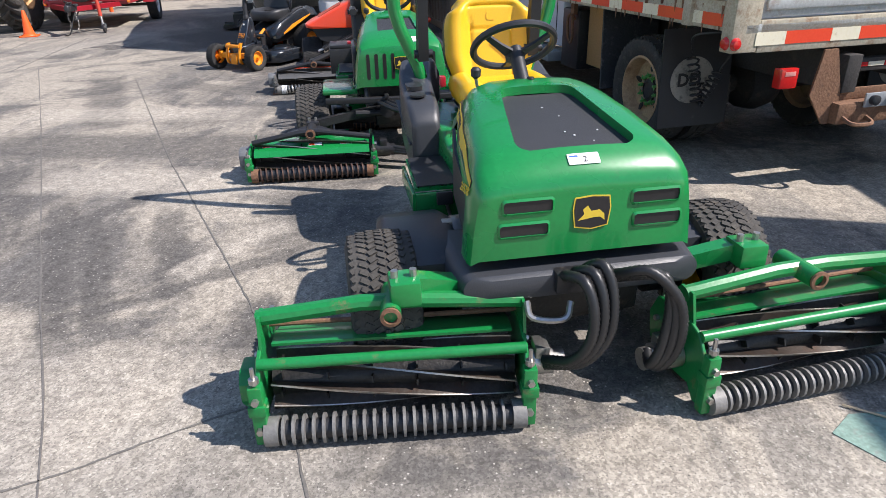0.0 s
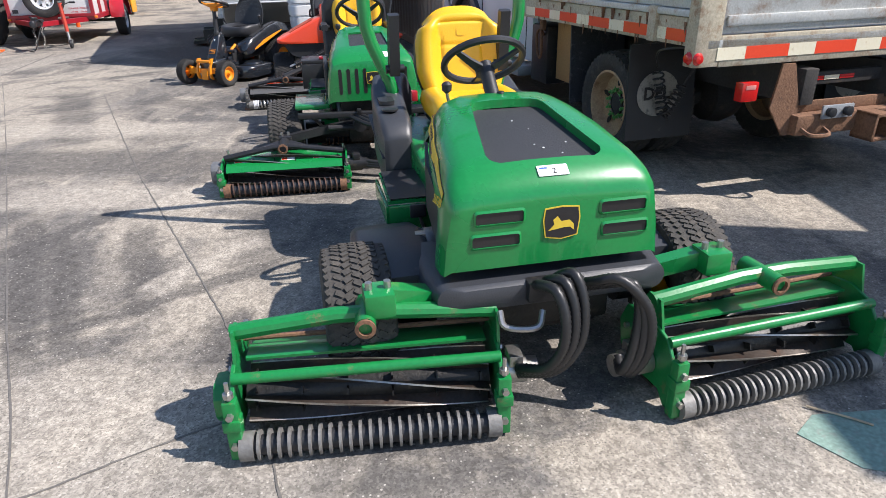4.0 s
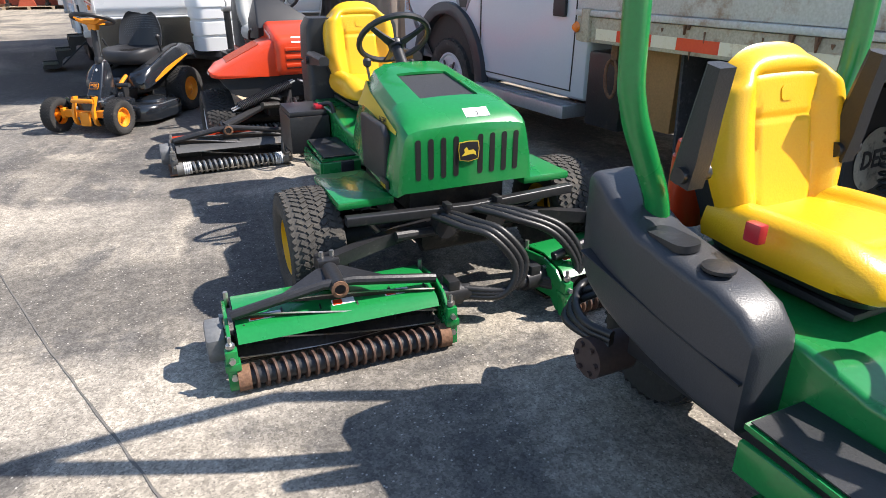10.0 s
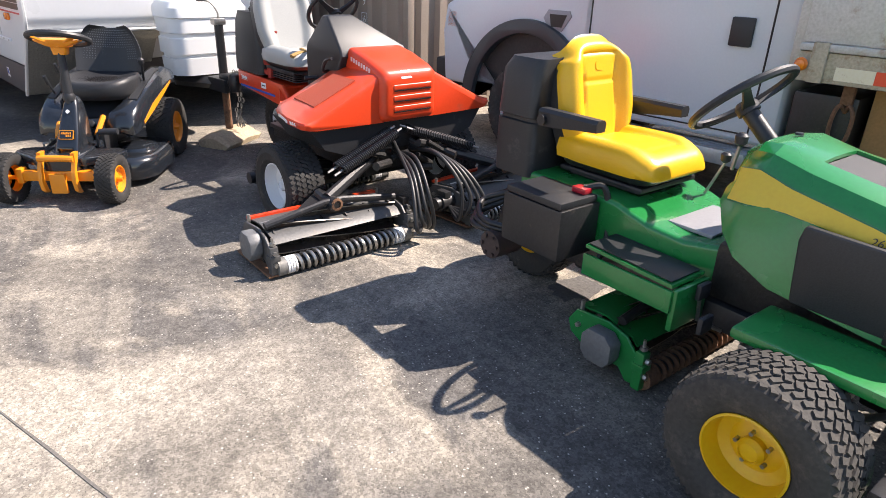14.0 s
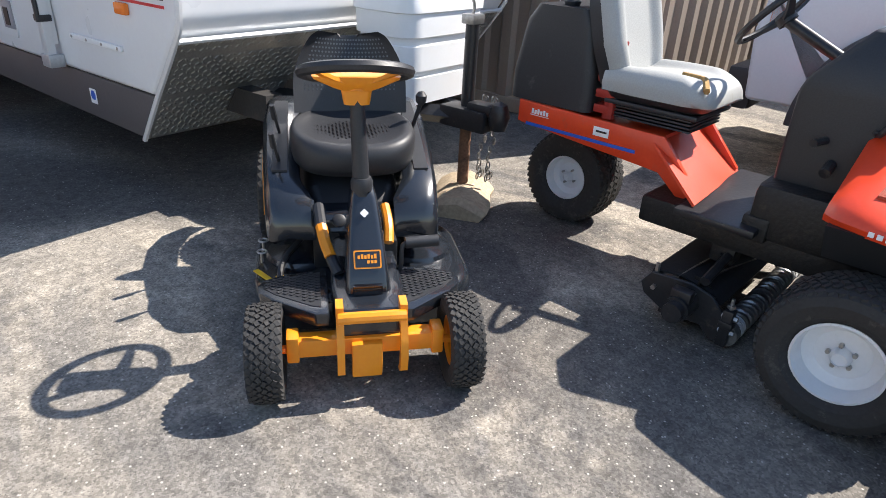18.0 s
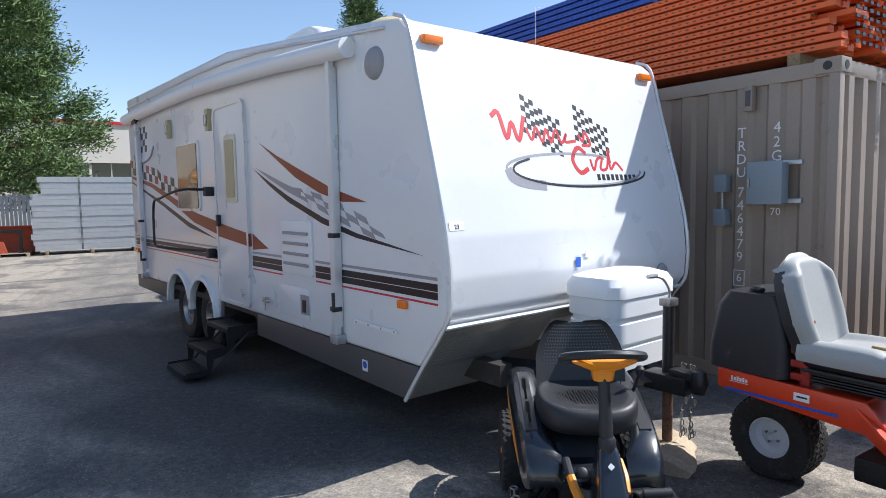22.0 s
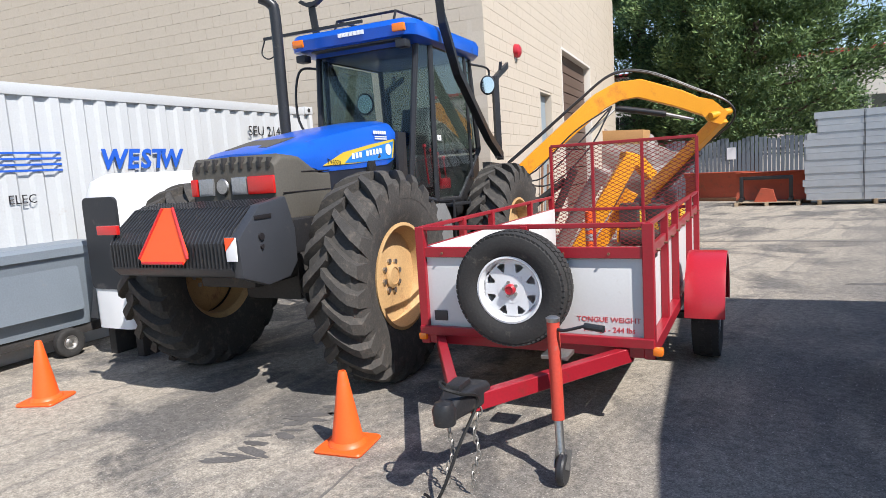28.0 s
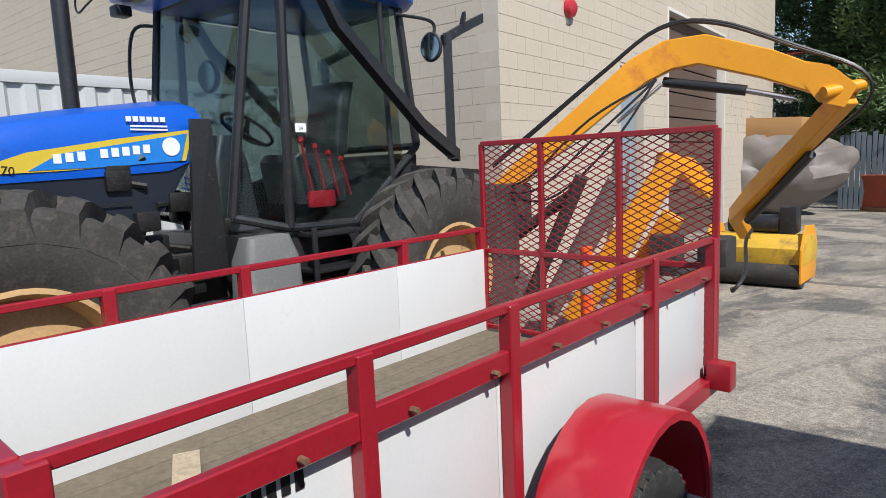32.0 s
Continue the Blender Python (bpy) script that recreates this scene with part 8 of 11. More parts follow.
    for p, q in (((-0.17, 0.22, 0.86), (-0.19, 0.20, 0.95)), ((0.20, 0.5, 0.62), (0.24, 0.46, 0.76))):
        bm = B()
        rod(bm, p, q, 0.007, 6)
        lv = part("control_lever", bm, steel, t)
        bm = B()
        lathe(bm, [(0.008, 0.0), (0.02, 0.01), (0.022, 0.035), (0.012, 0.045)], 12, Matrix.Translation(q))
        part("knob", bm, black_plastic, lv)
    if B_:
        # moulded side tanks and roll bar
        for sg in (-1, 1):
            bm = B()
            rows = []
            for y, w0, w1, z0, z1 in ((0.622, 0.28, 0.39, 0.43, 0.655), (0.632, 0.27, 0.408, 0.42, 0.68), (0.68, 0.262, 0.415, 0.425, 0.725), (0.75, 0.255, 0.42, 0.435, 0.75), (0.88, 0.25, 0.42, 0.455, 0.768), (1.02, 0.24, 0.415, 0.48, 0.79), (1.13, 0.23, 0.405, 0.505, 0.835), (1.22, 0.21, 0.385, 0.53, 0.872), (1.29, 0.18, 0.355, 0.555, 0.865), (1.335, 0.15, 0.31, 0.60, 0.80)):
                a, b = (-w1, -w0) if sg < 0 else (w0, w1)
                rows.append(section_y(y, a, b, z0, z1, 0.032))
            loft(bm, rows)
            tank = part("side_tank", bm, grey_plastic, t, "moulded charcoal plastic side tank")
            bm = B()
            for y, z in ((0.80, 0.762),):
                lathe(bm, [(0.034, 0.0), (0.040, 0.004), (0.040, 0.012), (0.030, 0.014)], 18, Matrix.Translation((sg * 0.35, y, z - 0.002)))
                lathe(bm, [(0.001, 0.006), (0.030, 0.006), (0.030, 0.004), (0.001, 0.004)], 18, Matrix.Translation((sg * 0.35, y, z)))
            loft(bm, [section_z(z, sg * 0.35 - 0.04, sg * 0.35 + 0.04, 0.88, 1.02, 0.03) for z in (0.772, 0.792)])
            pieces("cup_holder", bm, black_plastic, tank)
            bm = B()
            loft(bm, [section_y(y, sg * 0.335 - 0.087, sg * 0.335 + 0.087, z - 0.003, z + 0.003, 0.002) for y, z in ((0.635, 0.565), (0.9, 0.60), (1.22, 0.655))])
            part("seam", bm, black_plastic, tank)
            bm = B()
            tube(bm, [(sg * 0.27, 1.07, 0.62), (sg * 0.295, 1.075, 0.82), (sg * 0.35, 1.085, 0.96), (sg * 0.40, 1.095, 1.09), (sg * 0.418, 1.10, 1.25), (sg * 0.42, 1.12, 1.9), (sg * 0.37, 1.12, 2.0), (0, 1.12, 2.02)], 0.034, 12, 6)
            part("roll_bar", bm, green, t)
        bm = B()
        lathe(bm, [(0.05, 0), (0.055, 0.02), (0.05, 0.05), (0.001, 0.055)], 20, Matrix.Translation((0.02, 1.27, 0.87)))
        rod(bm, (0.02, 1.27, 0.66), (0.02, 1.27, 0.872), 0.06, 16)
        part("fuel_cap", bm, orange_red, t)
        bm = B()
        loft(bm, [[Vector((x, y, z)) for x, y, z in ((xa, 0.42, za), (xa + 0.02, 0.54, za - 0.03), (xa + 0.02, 0.54, za - 0.031), (xa, 0.42, za - 0.001))] for xa, za in ((0.05, 0.70), (0.11, 0.742), (0.17, 0.755), (0.22, 0.79))])
        part("paper_tag", bm, paper, t, "curled white paper tag")
        bm = B()
        box(bm, 0.04, 0.11, 0.535, 0.585, 0.70, 0.745, 0.014)
        part("seat_latch", bm, yellow, t)
        bm = B()
        box(bm, -0.235, -0.205, 0.80, 0.845, 0.80, 0.85, 0.006)
        part("belt_buckle", bm, fender_red, t)
    else:
        bm = B()
        loft(bm, [section_z(z, -0.30 + d, 0.30 - d, 1.06, 1.30 - d, 0.04) for z, d in ((0.62, 0.0), (0.86, 0.0), (0.865, 0.012), (0.88, 0.012), (0.885, 0.0), (1.08, 0.01), (1.13, 0.035))])
        part("fuel_tank", bm, black_plastic, t)
        bm = B()
        lathe(bm, [(0.05, 0), (0.055, 0.02), (0.05, 0.04), (0.001, 0.045)], 20, Matrix.Translation((0.12, 1.18, 1.128)))
        part("fuel_cap", bm, orange_red, t)
        bm = B()
        box(bm, -0.52, -0.29, 0.66, 0.98, 0.42, 0.63, 0.008)
        bt = part("battery_tray", bm, black_metal, t)
        bm = B()
        box(bm, -0.515, -0.30, 0.67, 0.97, 0.632, 0.66, 0.006)
        part("battery", bm, black_plastic, bt)
        bm = B()
        box(bm, -0.36, -0.31, 0.69, 0.76, 0.66, 0.685, 0.008)
        part("terminal_cover", bm, fender_red, bt)
        bm = B()
        tube(bm, [(-0.33, 0.72, 0.68), (-0.27, 0.66, 0.68), (-0.27, 0.62, 0.5), (-0.34, 0.6, 0.4), (-0.30, 0.66, 0.36)], 0.014, 7)
        part("cable", bm, hose, bt)
    # rear fork, wheel motor and its hoses
    bm = B()
    box(bm, -0.15, 0.16, 1.20, 1.32, 0.46, 0.50, 0.01)
    box(bm, -0.145, -0.115, 1.20, 1.32, 0.2, 0.48, 0.006)
    part("rear_fork", bm, black_metal, t)
    bm = B()
    rod(bm, (-0.12, 1.26, 0.23), (-0.17, 1.26, 0.23), 0.055, 12)
    rod(bm, (-0.17, 1.26, 0.23), (-0.32, 1.26, 0.23), 0.070, 18)
    for k in range(6):
        a = k * math.pi / 3
        rod(bm, (-0.32, 1.26 + 0.05 * math.cos(a), 0.23 + 0.05 * math.sin(a)), (-0.332, 1.26 + 0.05 * math.cos(a), 0.23 + 0.05 * math.sin(a)), 0.010, 6)
    part("wheel_motor", bm, mat("brown_primer_" + variant, (0.07, 0.045, 0.04), 0.6, var=0.2, bump=0.1), t)
    hs = [[(-0.26, 1.22, 0.285 + 0.02 * k), (-0.29, 1.32, 0.285 + 0.022 * k), (-0.29 + 0.02 * k, 1.43, 0.29 + 0.024 * k), (-0.20 + 0.02 * k, 1.48 + 0.012 * k, 0.31 + 0.026 * k), (-0.08, 1.42, 0.37 + 0.02 * k), (0.0, 1.34, 0.45)] for k in range(3)]
    hose_bundle(t, hs, 0.016, 0.10)
    # lift arms and cutting units
    for sg in (-1, 1):
        yaw = -sg * 5 if B_ else -sg * 4
        cx = sg * 0.68
        if B_:
            mm = pose(-0.65, -0.585, 0, 0, 0, -5.6) if sg < 0 else pose(0.77, -0.665, 0, 0, 0, 3.9)
        else:
            mm = pose(-0.665, -0.79, 0, 0, 0, -2) if sg < 0 else pose(0.70, -0.775, 0, 0, 0, 5)
        if B_:
            reel_unit(t, mm, 0.86, 0.33, green_old, None, roller_grey, black_plastic, "bars", roller_grey, -sg)
            bm = B()
            loft(bm, [[Vector((x, y + dy, z + dz)) for dy, dz in ((-0.03, -0.03), (0.03, -0.03), (0.03, 0.03), (-0.03, 0.03))] for x, y, z in ((sg * 0.16, -0.44, 0.33), (sg * 0.56, -0.54, 0.455), (sg * 0.62, -0.55, 0.46))])
            arm = part("lift_arm", bm, green, t)
            bm = B()
            box(bm, sg * 0.60 - 0.05, sg * 0.60 + 0.05, -0.62, -0.51, 0.41, 0.495, 0.012)
            part("arm_block", bm, green, arm)
            bm = B()
            for dx in (-0.03, 0.03):
                rod(bm, (sg * 0.60 + dx, -0.565, 0.49), (sg * 0.60 + dx, -0.565, 0.52), 0.012, 8)
            pieces("bolt", bm, steel, arm)
        else:
            reel_unit(t, mm, 0.84, 0.25, green, black_metal, mat("rusted_ring_%d" % (sg > 0), (0.10, 0.06, 0.045), 0.6, metal=0.4, var=0.3, scale=18, bump=0.2, dirt=(0.02, 0.02, 0.02), dirty=0.4), black_plastic, "shield", rusty, -sg, 0.036)
            bm = B()
            loft(bm, [[Vector((x, y + dy, z + dz)) for dy, dz in ((-0.028, -0.028), (0.028, -0.028), (0.028, 0.028), (-0.028, 0.028))] for x, y, z in ((sg * 0.14, -0.52, 0.37), (sg * 0.42, -0.57, 0.335), (sg * 0.66, -0.61, 0.30))])
            arm = part("lift_arm", bm, black_metal, t)
            bm = B()
            rod(bm, (sg * 0.12, -0.62, 0.37), (sg * 0.12, -0.46, 0.37), 0.05, 16)
            rod(bm, (sg * 0.05, -0.56, 0.34), (sg * 0.35, -0.60, 0.36), 0.022, 10)
            part("arm_pivot", bm, black_metal, arm)
            bm = B()
            box(bm, sg * 0.655 - 0.045, sg * 0.655 + 0.045, -0.655, -0.56, 0.265, 0.33, 0.010)
            part("arm_block", bm, black_metal, arm)
            bm = B()
            for dx in (-0.022, 0.022):
                rod(bm, (sg * 0.655 + dx, -0.61, 0.32), (sg * 0.655 + dx, -0.61, 0.352), 0.010, 8)
            pieces("bolt", bm, steel, arm)
            for dx, w, c in ((-0.28, 0.12, paper), (0.02, 0.09, paper), (0.24, 0.10, paper)):
                bm = B()
                prism(bm, rrect(w, 0.03, 0.003), 0.0, 0.002, mm @ facing((dx, -0.005, 0.2105), (0, -0.34, 1)))
                part("warning_label", bm, c, arm)
                bm = B()
                prism(bm, rrect(w * 0.4, 0.026, 0.003), 0.002, 0.003, mm @ facing((dx - w * 0.25, -0.005, 0.2105), (0, -0.34, 1)))
                part("warning_label", bm, orange_red, arm)
        # hoses down to the inner motor
        paths = []
        for k in range(3):
            o = 0.036 * k
            if B_ and sg < 0:
                paths.append([(0.0 - o * 0.6, -0.56, 0.42), (-0.015 - o, -0.645, 0.50 - o * 0.3), (0.015 - o, -0.70 - o * 0.3, 0.53 - o * 0.5), (0.035 - o, -0.745 - o * 0.3, 0.44 - o * 0.3), (0.02 - o * 0.9, -0.765 - o * 0.2, 0.31), (-0.05 - o * 0.5, -0.745, 0.205 + o * 0.2), (-0.15, -0.66, 0.15 + o * 0.3)])
            elif B_:
                paths.append([(0.03 + o * 0.5, -0.56, 0.40), (0.10 + o * 0.8, -0.67, 0.48 - o * 0.2), (0.17 + o * 0.6, -0.725, 0.50 - o * 0.3), (0.255 - o * 0.3, -0.765 + o * 0.3, 0.40 - o * 0.2), (0.265 - o * 0.7, -0.775 + o * 0.2, 0.25), (0.225 - o * 0.5, -0.75, 0.15 + o * 0.2), (0.21, -0.68, 0.15 + o * 0.3)])
            elif sg < 0:
                paths.append([(-0.20 + o, -0.58, 0.44), (-0.10 + o, -0.72, 0.41 + o * 0.2), (0.0 + o * 0.8, -0.81, 0.38 + o * 0.2), (0.09 + o * 0.7, -0.865, 0.25 + o * 0.2), (0.03 + o * 0.5, -0.87, 0.13 + o * 0.3), (-0.13, -0.80, 0.125 + o * 0.5)])
            else:
                paths.append([(-0.02 + o, -0.60, 0.45), (0.13 + o, -0.74, 0.42 + o * 0.2), (0.30 + o * 0.8, -0.82, 0.35 + o * 0.2), (0.40 + o * 0.4, -0.87, 0.20 + o * 0.3), (0.33 + o * 0.3, -0.88, 0.11 + o * 0.3), (0.20, -0.80, 0.13 + o * 0.4)])
        hose_bundle(t, paths, 0.019 if B_ else 0.0165, 0.14)
    # middle cutting unit behind the front axle
    reel_unit(t, pose(0, 0.42, 0), 0.84, 0.25, green, black_metal, rusty, black_plastic, "shield", rusty, 1, 0.04)
    return t


fairway_mower("reel_mower", pose(1.11, -0.12, 0, 0, 0, 11.4), "B", "green and yellow three-reel ride-on mower with roll bar")
fairway_mower("reel_mower", pose(0.307, 2.571, 0, 0, 0, 10), "A", "green and yellow three-reel ride-on mower with black fuel tank")


# ---- orange reel mower ----
def orange_mower():
    t = thing("orange_reel_mower", pose(-0.33, 5.3, 0, 0, 0, 12), "orange-red three-reel ride-on mower with a torn grey seat", "reel mower")
    for s in (-1, 1):
        wheel(t, (s * 0.60, -0.18, 0.25), 0.25, 0.24, 0.135, rubber, white_rim, s, "turf", 0.09, 0.032, 0, 5, tread_n=52)
    wheel(t, (0.18, 1.34, 0.245), 0.245, 0.24, 0.115, rubber, white_rim, -1, "turf", 0.07, 0.025, 0, 4, tread_n=46)
    bm = B()
    box(bm, -0.25, 0.25, -0.4, 0.75, 0.30, 0.42, 0.02)
    rod(bm, (-0.48, -0.18, 0.25), (0.48, -0.18, 0.25), 0.05)
    box(bm, -0.30, 0.36, -0.42, 0.30, 0.40, 0.62, 0.04)
    for k in range(14):
        rr = random.Random(k)
        x, y, z = rr.uniform(-0.35, 0.35), rr.uniform(-0.5, 0.4), rr.uniform(0.25, 0.5)
        box(bm, x - 0.05, x + 0.05, y - 0.05, y + 0.05, z - 0.05, z + 0.05, 0.012)
    part("engine", bm, grime, t)
    # hood: a raised spine with a sloping lobe on each side
    bm = B()
    loft(bm, [section_y(y, 0.05 - w, 0.05 + w, z0, z1, 0.045, 5) for y, w, z0, z1 in ((-0.522, 0.16, 0.66, 0.865), (-0.513, 0.185, 0.635, 0.90), (-0.495, 0.198, 0.625, 0.918), (-0.455, 0.204, 0.62, 0.935), (-0.30, 0.205, 0.62, 0.985), (-0.17, 0.204, 0.62, 1.012), (-0.08, 0.195, 0.62, 1.005), (-0.05, 0.175, 0.63, 0.98))])
    hood = part("hood", bm, orange_red, t, "faded orange-red bonnet with louvred nose", smooth=0.8)

    def lobe_top(u):
        """Height of a lobe's upper face at a distance u from the middle line."""
        return 0.905 - 0.50 * (u - 0.19)

    for sg in (-1, 1):
        bm = B()
        rows = []
        for y, w, dz in ((-0.482, 0.655, -0.045), (-0.472, 0.685, -0.016), (-0.445, 0.705, 0.0), (-0.30, 0.70, 0.004), (-0.10, 0.655, 0.0), (-0.02, 0.63, -0.012), (0.015, 0.60, -0.045)):
            pts = [(0.17, 0.62), (w - 0.04, 0.625), (w - 0.012, 0.635), (w, 0.66), (w - 0.006, 0.675 + dz * 0.4), (w - 0.03, lobe_top(w - 0.045) + 0.006 + dz), (w - 0.09, lobe_top(w - 0.09) + 0.006 + dz), (0.22, lobe_top(0.22) + dz), (0.17, lobe_top(0.19) + dz)]
            rows.append([Vector((0.05 + sg * x, y, z)) for x, z in pts])
        loft(bm, rows)
        part("hood_lobe", bm, orange_red, hood, smooth=0.6)
    bm = B()
    q = [Vector((0.05 - u, y, lobe_top(u) + 0.0135)) for u, y in ((0.30, -0.14), (0.30, -0.385), (0.56, -0.365), (0.545, -0.10))]
    loft(bm, [[p + Vector((0, 0, dz)) for p in q] for dz in (-0.008, 0.001)])
    part("hood_screen", bm, mat("faded_screen", (0.40, 0.065, 0.03), 0.75, var=0.15, fine=260, bump=0.3, dirt=(0.34, 0.12, 0.07), dirty=0.35), hood, "faded perforated screen")
    bm = B()
    loft(bm, [[Vector((x, y, z)) for x, z in ((-0.60, 0.64), (-0.50, 0.50), (-0.36, 0.45), (0.46, 0.45), (0.60, 0.50), (0.70, 0.64))] for y in (-0.45, -0.01)])
    part("engine_shroud", bm, black_plastic, t)
    for k in range(3):
        bm = B()
        loft(bm, [section(x, -0.526 + d, -0.50, 0.70 + 0.062 * k - h, 0.70 + 0.062 * k + h, 0.008) for x, d, h in ((-0.085, 0.02, 0.010), (-0.07, 0.0, 0.016), (0.20, 0.0, 0.016), (0.215, 0.02, 0.010))])
        part("hood_louvre", bm, orange_red, hood)
        bm = B()
        box(bm, -0.07, 0.20, -0.527, -0.515, 0.678 + 0.062 * k, 0.684 + 0.062 * k)
        part("louvre_slot", bm, decal_black, hood)
    bm = B()
    for k in range(8):
        z = 0.925 + 0.05 * (0.42 - 0.027 * k - 0.2)
        box(bm, -0.1562, -0.1540, -0.40 + 0.027 * k, -0.383 + 0.027 * k, 0.897 + 0.006 * k, 0.922 + 0.006 * k)
    pieces("name_bar", bm, mat("faded_pink_lettering", (0.75, 0.58, 0.56), 0.5), hood)
    bm = B()
    for k in range(12):
        if k != 8:
            y = -0.42 + 0.024 * (12 - k)
            x = 0.05 - (0.70 - 0.045 * max(0.0, (y + 0.30) / 0.20)) if y > -0.30 else 0.05 - 0.7025
            box(bm, x - 0.0015, x + 0.002, y - 0.008, y + 0.008, 0.648, 0.664)
    pieces("model_bar", bm, decal_white, hood)
    lm = facing((0.02, -0.5105, 0.893), (0, -1, 0.45))
    bm = B()
    prism(bm, rrect(0.075, 0.05, 0.003), 0, 0.002, lm)
    lb = part("lot_label", bm, paper, hood)
    lettering("4", 0.03, decal_black, lb, lm @ pose(0, 0, 0.0024))
    # black instrument shroud: a sharp-ridged wedge
    bm = B()
    loft(bm, [section_z(z, xa, xb, ya, yb, 0.016) for z, xa, xb, ya, yb in ((0.45, -0.19, 0.28, 0.03, 0.27), (0.70, -0.20, 0.29, -0.02, 0.275), (0.96, -0.20, 0.29, -0.16, 0.275), (1.0, -0.20, 0.285, -0.145, 0.26), (1.172, -0.165, 0.03, 0.045, 0.115), (1.18, -0.155, 0.02, 0.055, 0.105))])
    sh = part("instrument_shroud", bm, black_plastic, t)
    bm = B()
    tube(bm, [(-0.20, 0.0, 0.86), (-0.25, -0.02, 0.87), (-0.25, -0.06, 0.93), (-0.24, -0.12, 0.95)], 0.011, 6)
    rod(bm, (-0.2, 0.14, 0.80), (-0.28, 0.16, 0.80), 0.014)
    rod(bm, (-0.2, 0.10, 0.72), (-0.26, 0.10, 0.70), 0.02)
    pieces("control_lever", bm, black_metal, sh)
    bm = B()
    rod(bm, (0.12, 0.20, 1.02), (0.15, 0.48, 1.15), 0.024, 12)
    part("steering_column", bm, black_metal, t)
    steering(t, (0.15, 0.51, 1.18), 0.18, -48, black_plastic)
    # floor and rear frame
    bm = B()
    box(bm, -0.36, 0.38, 0.24, 0.56, 0.42, 0.45, 0.01)
    part("footplate", bm, black_metal, t)
    bm = B()
    plate(bm, [(-0.30, 0.50, 0.46), (-0.15, 0.80, 0.64), (0.30, 0.80, 0.64), (0.36, 0.56, 0.44)], 0.012)
    prism(bm, [(0.74, 0.50), (1.50, 0.56), (1.50, 0.67), (0.74, 0.66), (0.56, 0.46), (0.62, 0.40)], -0.16, -0.135, SIDE, 0.006)
    prism(bm, [(0.74, 0.50), (1.50, 0.56), (1.50, 0.67), (0.74, 0.66), (0.56, 0.46), (0.62, 0.40)], 0.32, 0.345, SIDE, 0.006)
    box(bm, -0.135, 0.32, 0.78, 1.5, 0.60, 0.64, 0.008)
    box(bm, -0.15, 0.33, 1.48, 1.52, 0.56, 0.67, 0.006)
    fr_ = part("rear_frame", bm, orange_red, t)
    bm = B()
    box(bm, -0.1635, -0.1605, 0.86, 1.46, 0.555, 0.57)
    part("blue_pinstripe", bm, decal_blue, fr_)
    bm = B()
    for k in range(6):
        box(bm, -0.1635, -0.1605, 1.335 + 0.017 * k, 1.346 + 0.017 * k, 0.617, 0.636 + 0.006 * (k % 2))
    box(bm, -0.1635, -0.1605, 1.33, 1.44, 0.609, 0.612)
    pieces("maker_bar", bm, decal_white, fr_)
    bm = B()
    box(bm, -0.1635, -0.1605, 1.0, 1.08, 0.59, 0.632, 0.001)
    lb = part("maker_label", bm, paper, fr_)
    bm = B()
    box(bm, -0.1645, -0.1634, 1.01, 1.065, 0.608, 0.617)
    part("label_bar", bm, decal_black, lb)
    bm = B()
    loft(bm, [section_z(z, -0.14, 0.32, y0, 1.60 - d, 0.05) for z, y0, d in ((0.67, 1.14, 0.0), (0.80, 1.14, 0.0), (1.04, 1.16, 0.05), (1.12, 1.20, 0.11))])
    fx = part("fuel_box", bm, black_plastic, t, "black moulded plastic box behind the seat")
    bm = B()
    lathe(bm, [(0.035, 0), (0.04, 0.02), (0.03, 0.035), (0.001, 0.036)], 16, Matrix.Translation((-0.05, 1.35, 1.118)))
    part("cap", bm, black_plastic, fx)
    bm = B()
    for k in range(5):
        box(bm, -0.11, -0.01, 1.05, 1.13, 0.68 + 0.07 * k, 0.72 + 0.07 * k, 0.01)
    rod(bm, (-0.08, 1.06, 0.66), (-0.08, 1.06, 0.95), 0.03)
    part("hydraulic_block", bm, mat("red_fitting", (0.35, 0.03, 0.02), 0.45, metal=0.3, dirt=(0.05, 0.04, 0.03), dirty=0.4), t)
    bm = B()
    box(bm, 0.325, 0.36, 1.29, 1.39, 0.20, 0.60, 0.008)
    rod(bm, (0.20, 1.34, 0.22), (0.34, 1.34, 0.22), 0.02, 8)
    part("rear_fork", bm, frame_dark, t)
    seat(t, (0.08, 0.84, 0.77), 0.46, seat_grey, black_plastic, 0.54, 16, logo=False)
    bm = B()
    tube(bm, [(-0.13, 0.62, 0.872), (-0.05, 0.66, 0.885), (0.02, 0.70, 0.888), (0.04, 0.80, 0.89)], 0.014, 6)
    part("torn_foam", bm, foam, t)
    # arms with springs
    for sg in (-1, 1):
        mm = pose(-0.605, -0.675, 0, 0, 0, -1) if sg < 0 else pose(0.64, -0.70, 0, 0, 0, 6)
        reel_unit(t, mm, 0.84, 0.24, mat("grey_shield_%d" % (sg > 0), (0.10, 0.10, 0.10), 0.5, metal=0.3, var=0.2, bump=0.1, dirt=(0.18, 0.15, 0.12), dirty=0.3), black_metal, steel, black_plastic, "spring", roller_grey, -sg)
        bm = B()
        loft(bm, [[mm @ Vector((x, y, z)) for y, z in ((0.17, 0.205), (0.215, 0.20), (0.215, 0.215), (0.17, 0.222))] for x in (-0.40, 0.40)])
        part("red_edge", bm, orange_red, t)
        bm = B()
        plate(bm, [mm @ Vector((x, y, 0.012)) for x, y in ((-0.46, -0.17), (-0.40, -0.17), (-0.36, 0.24), (-0.46, 0.24))], 0.01)
        part("skid_plate", bm, rusty, t)
        bm = B()
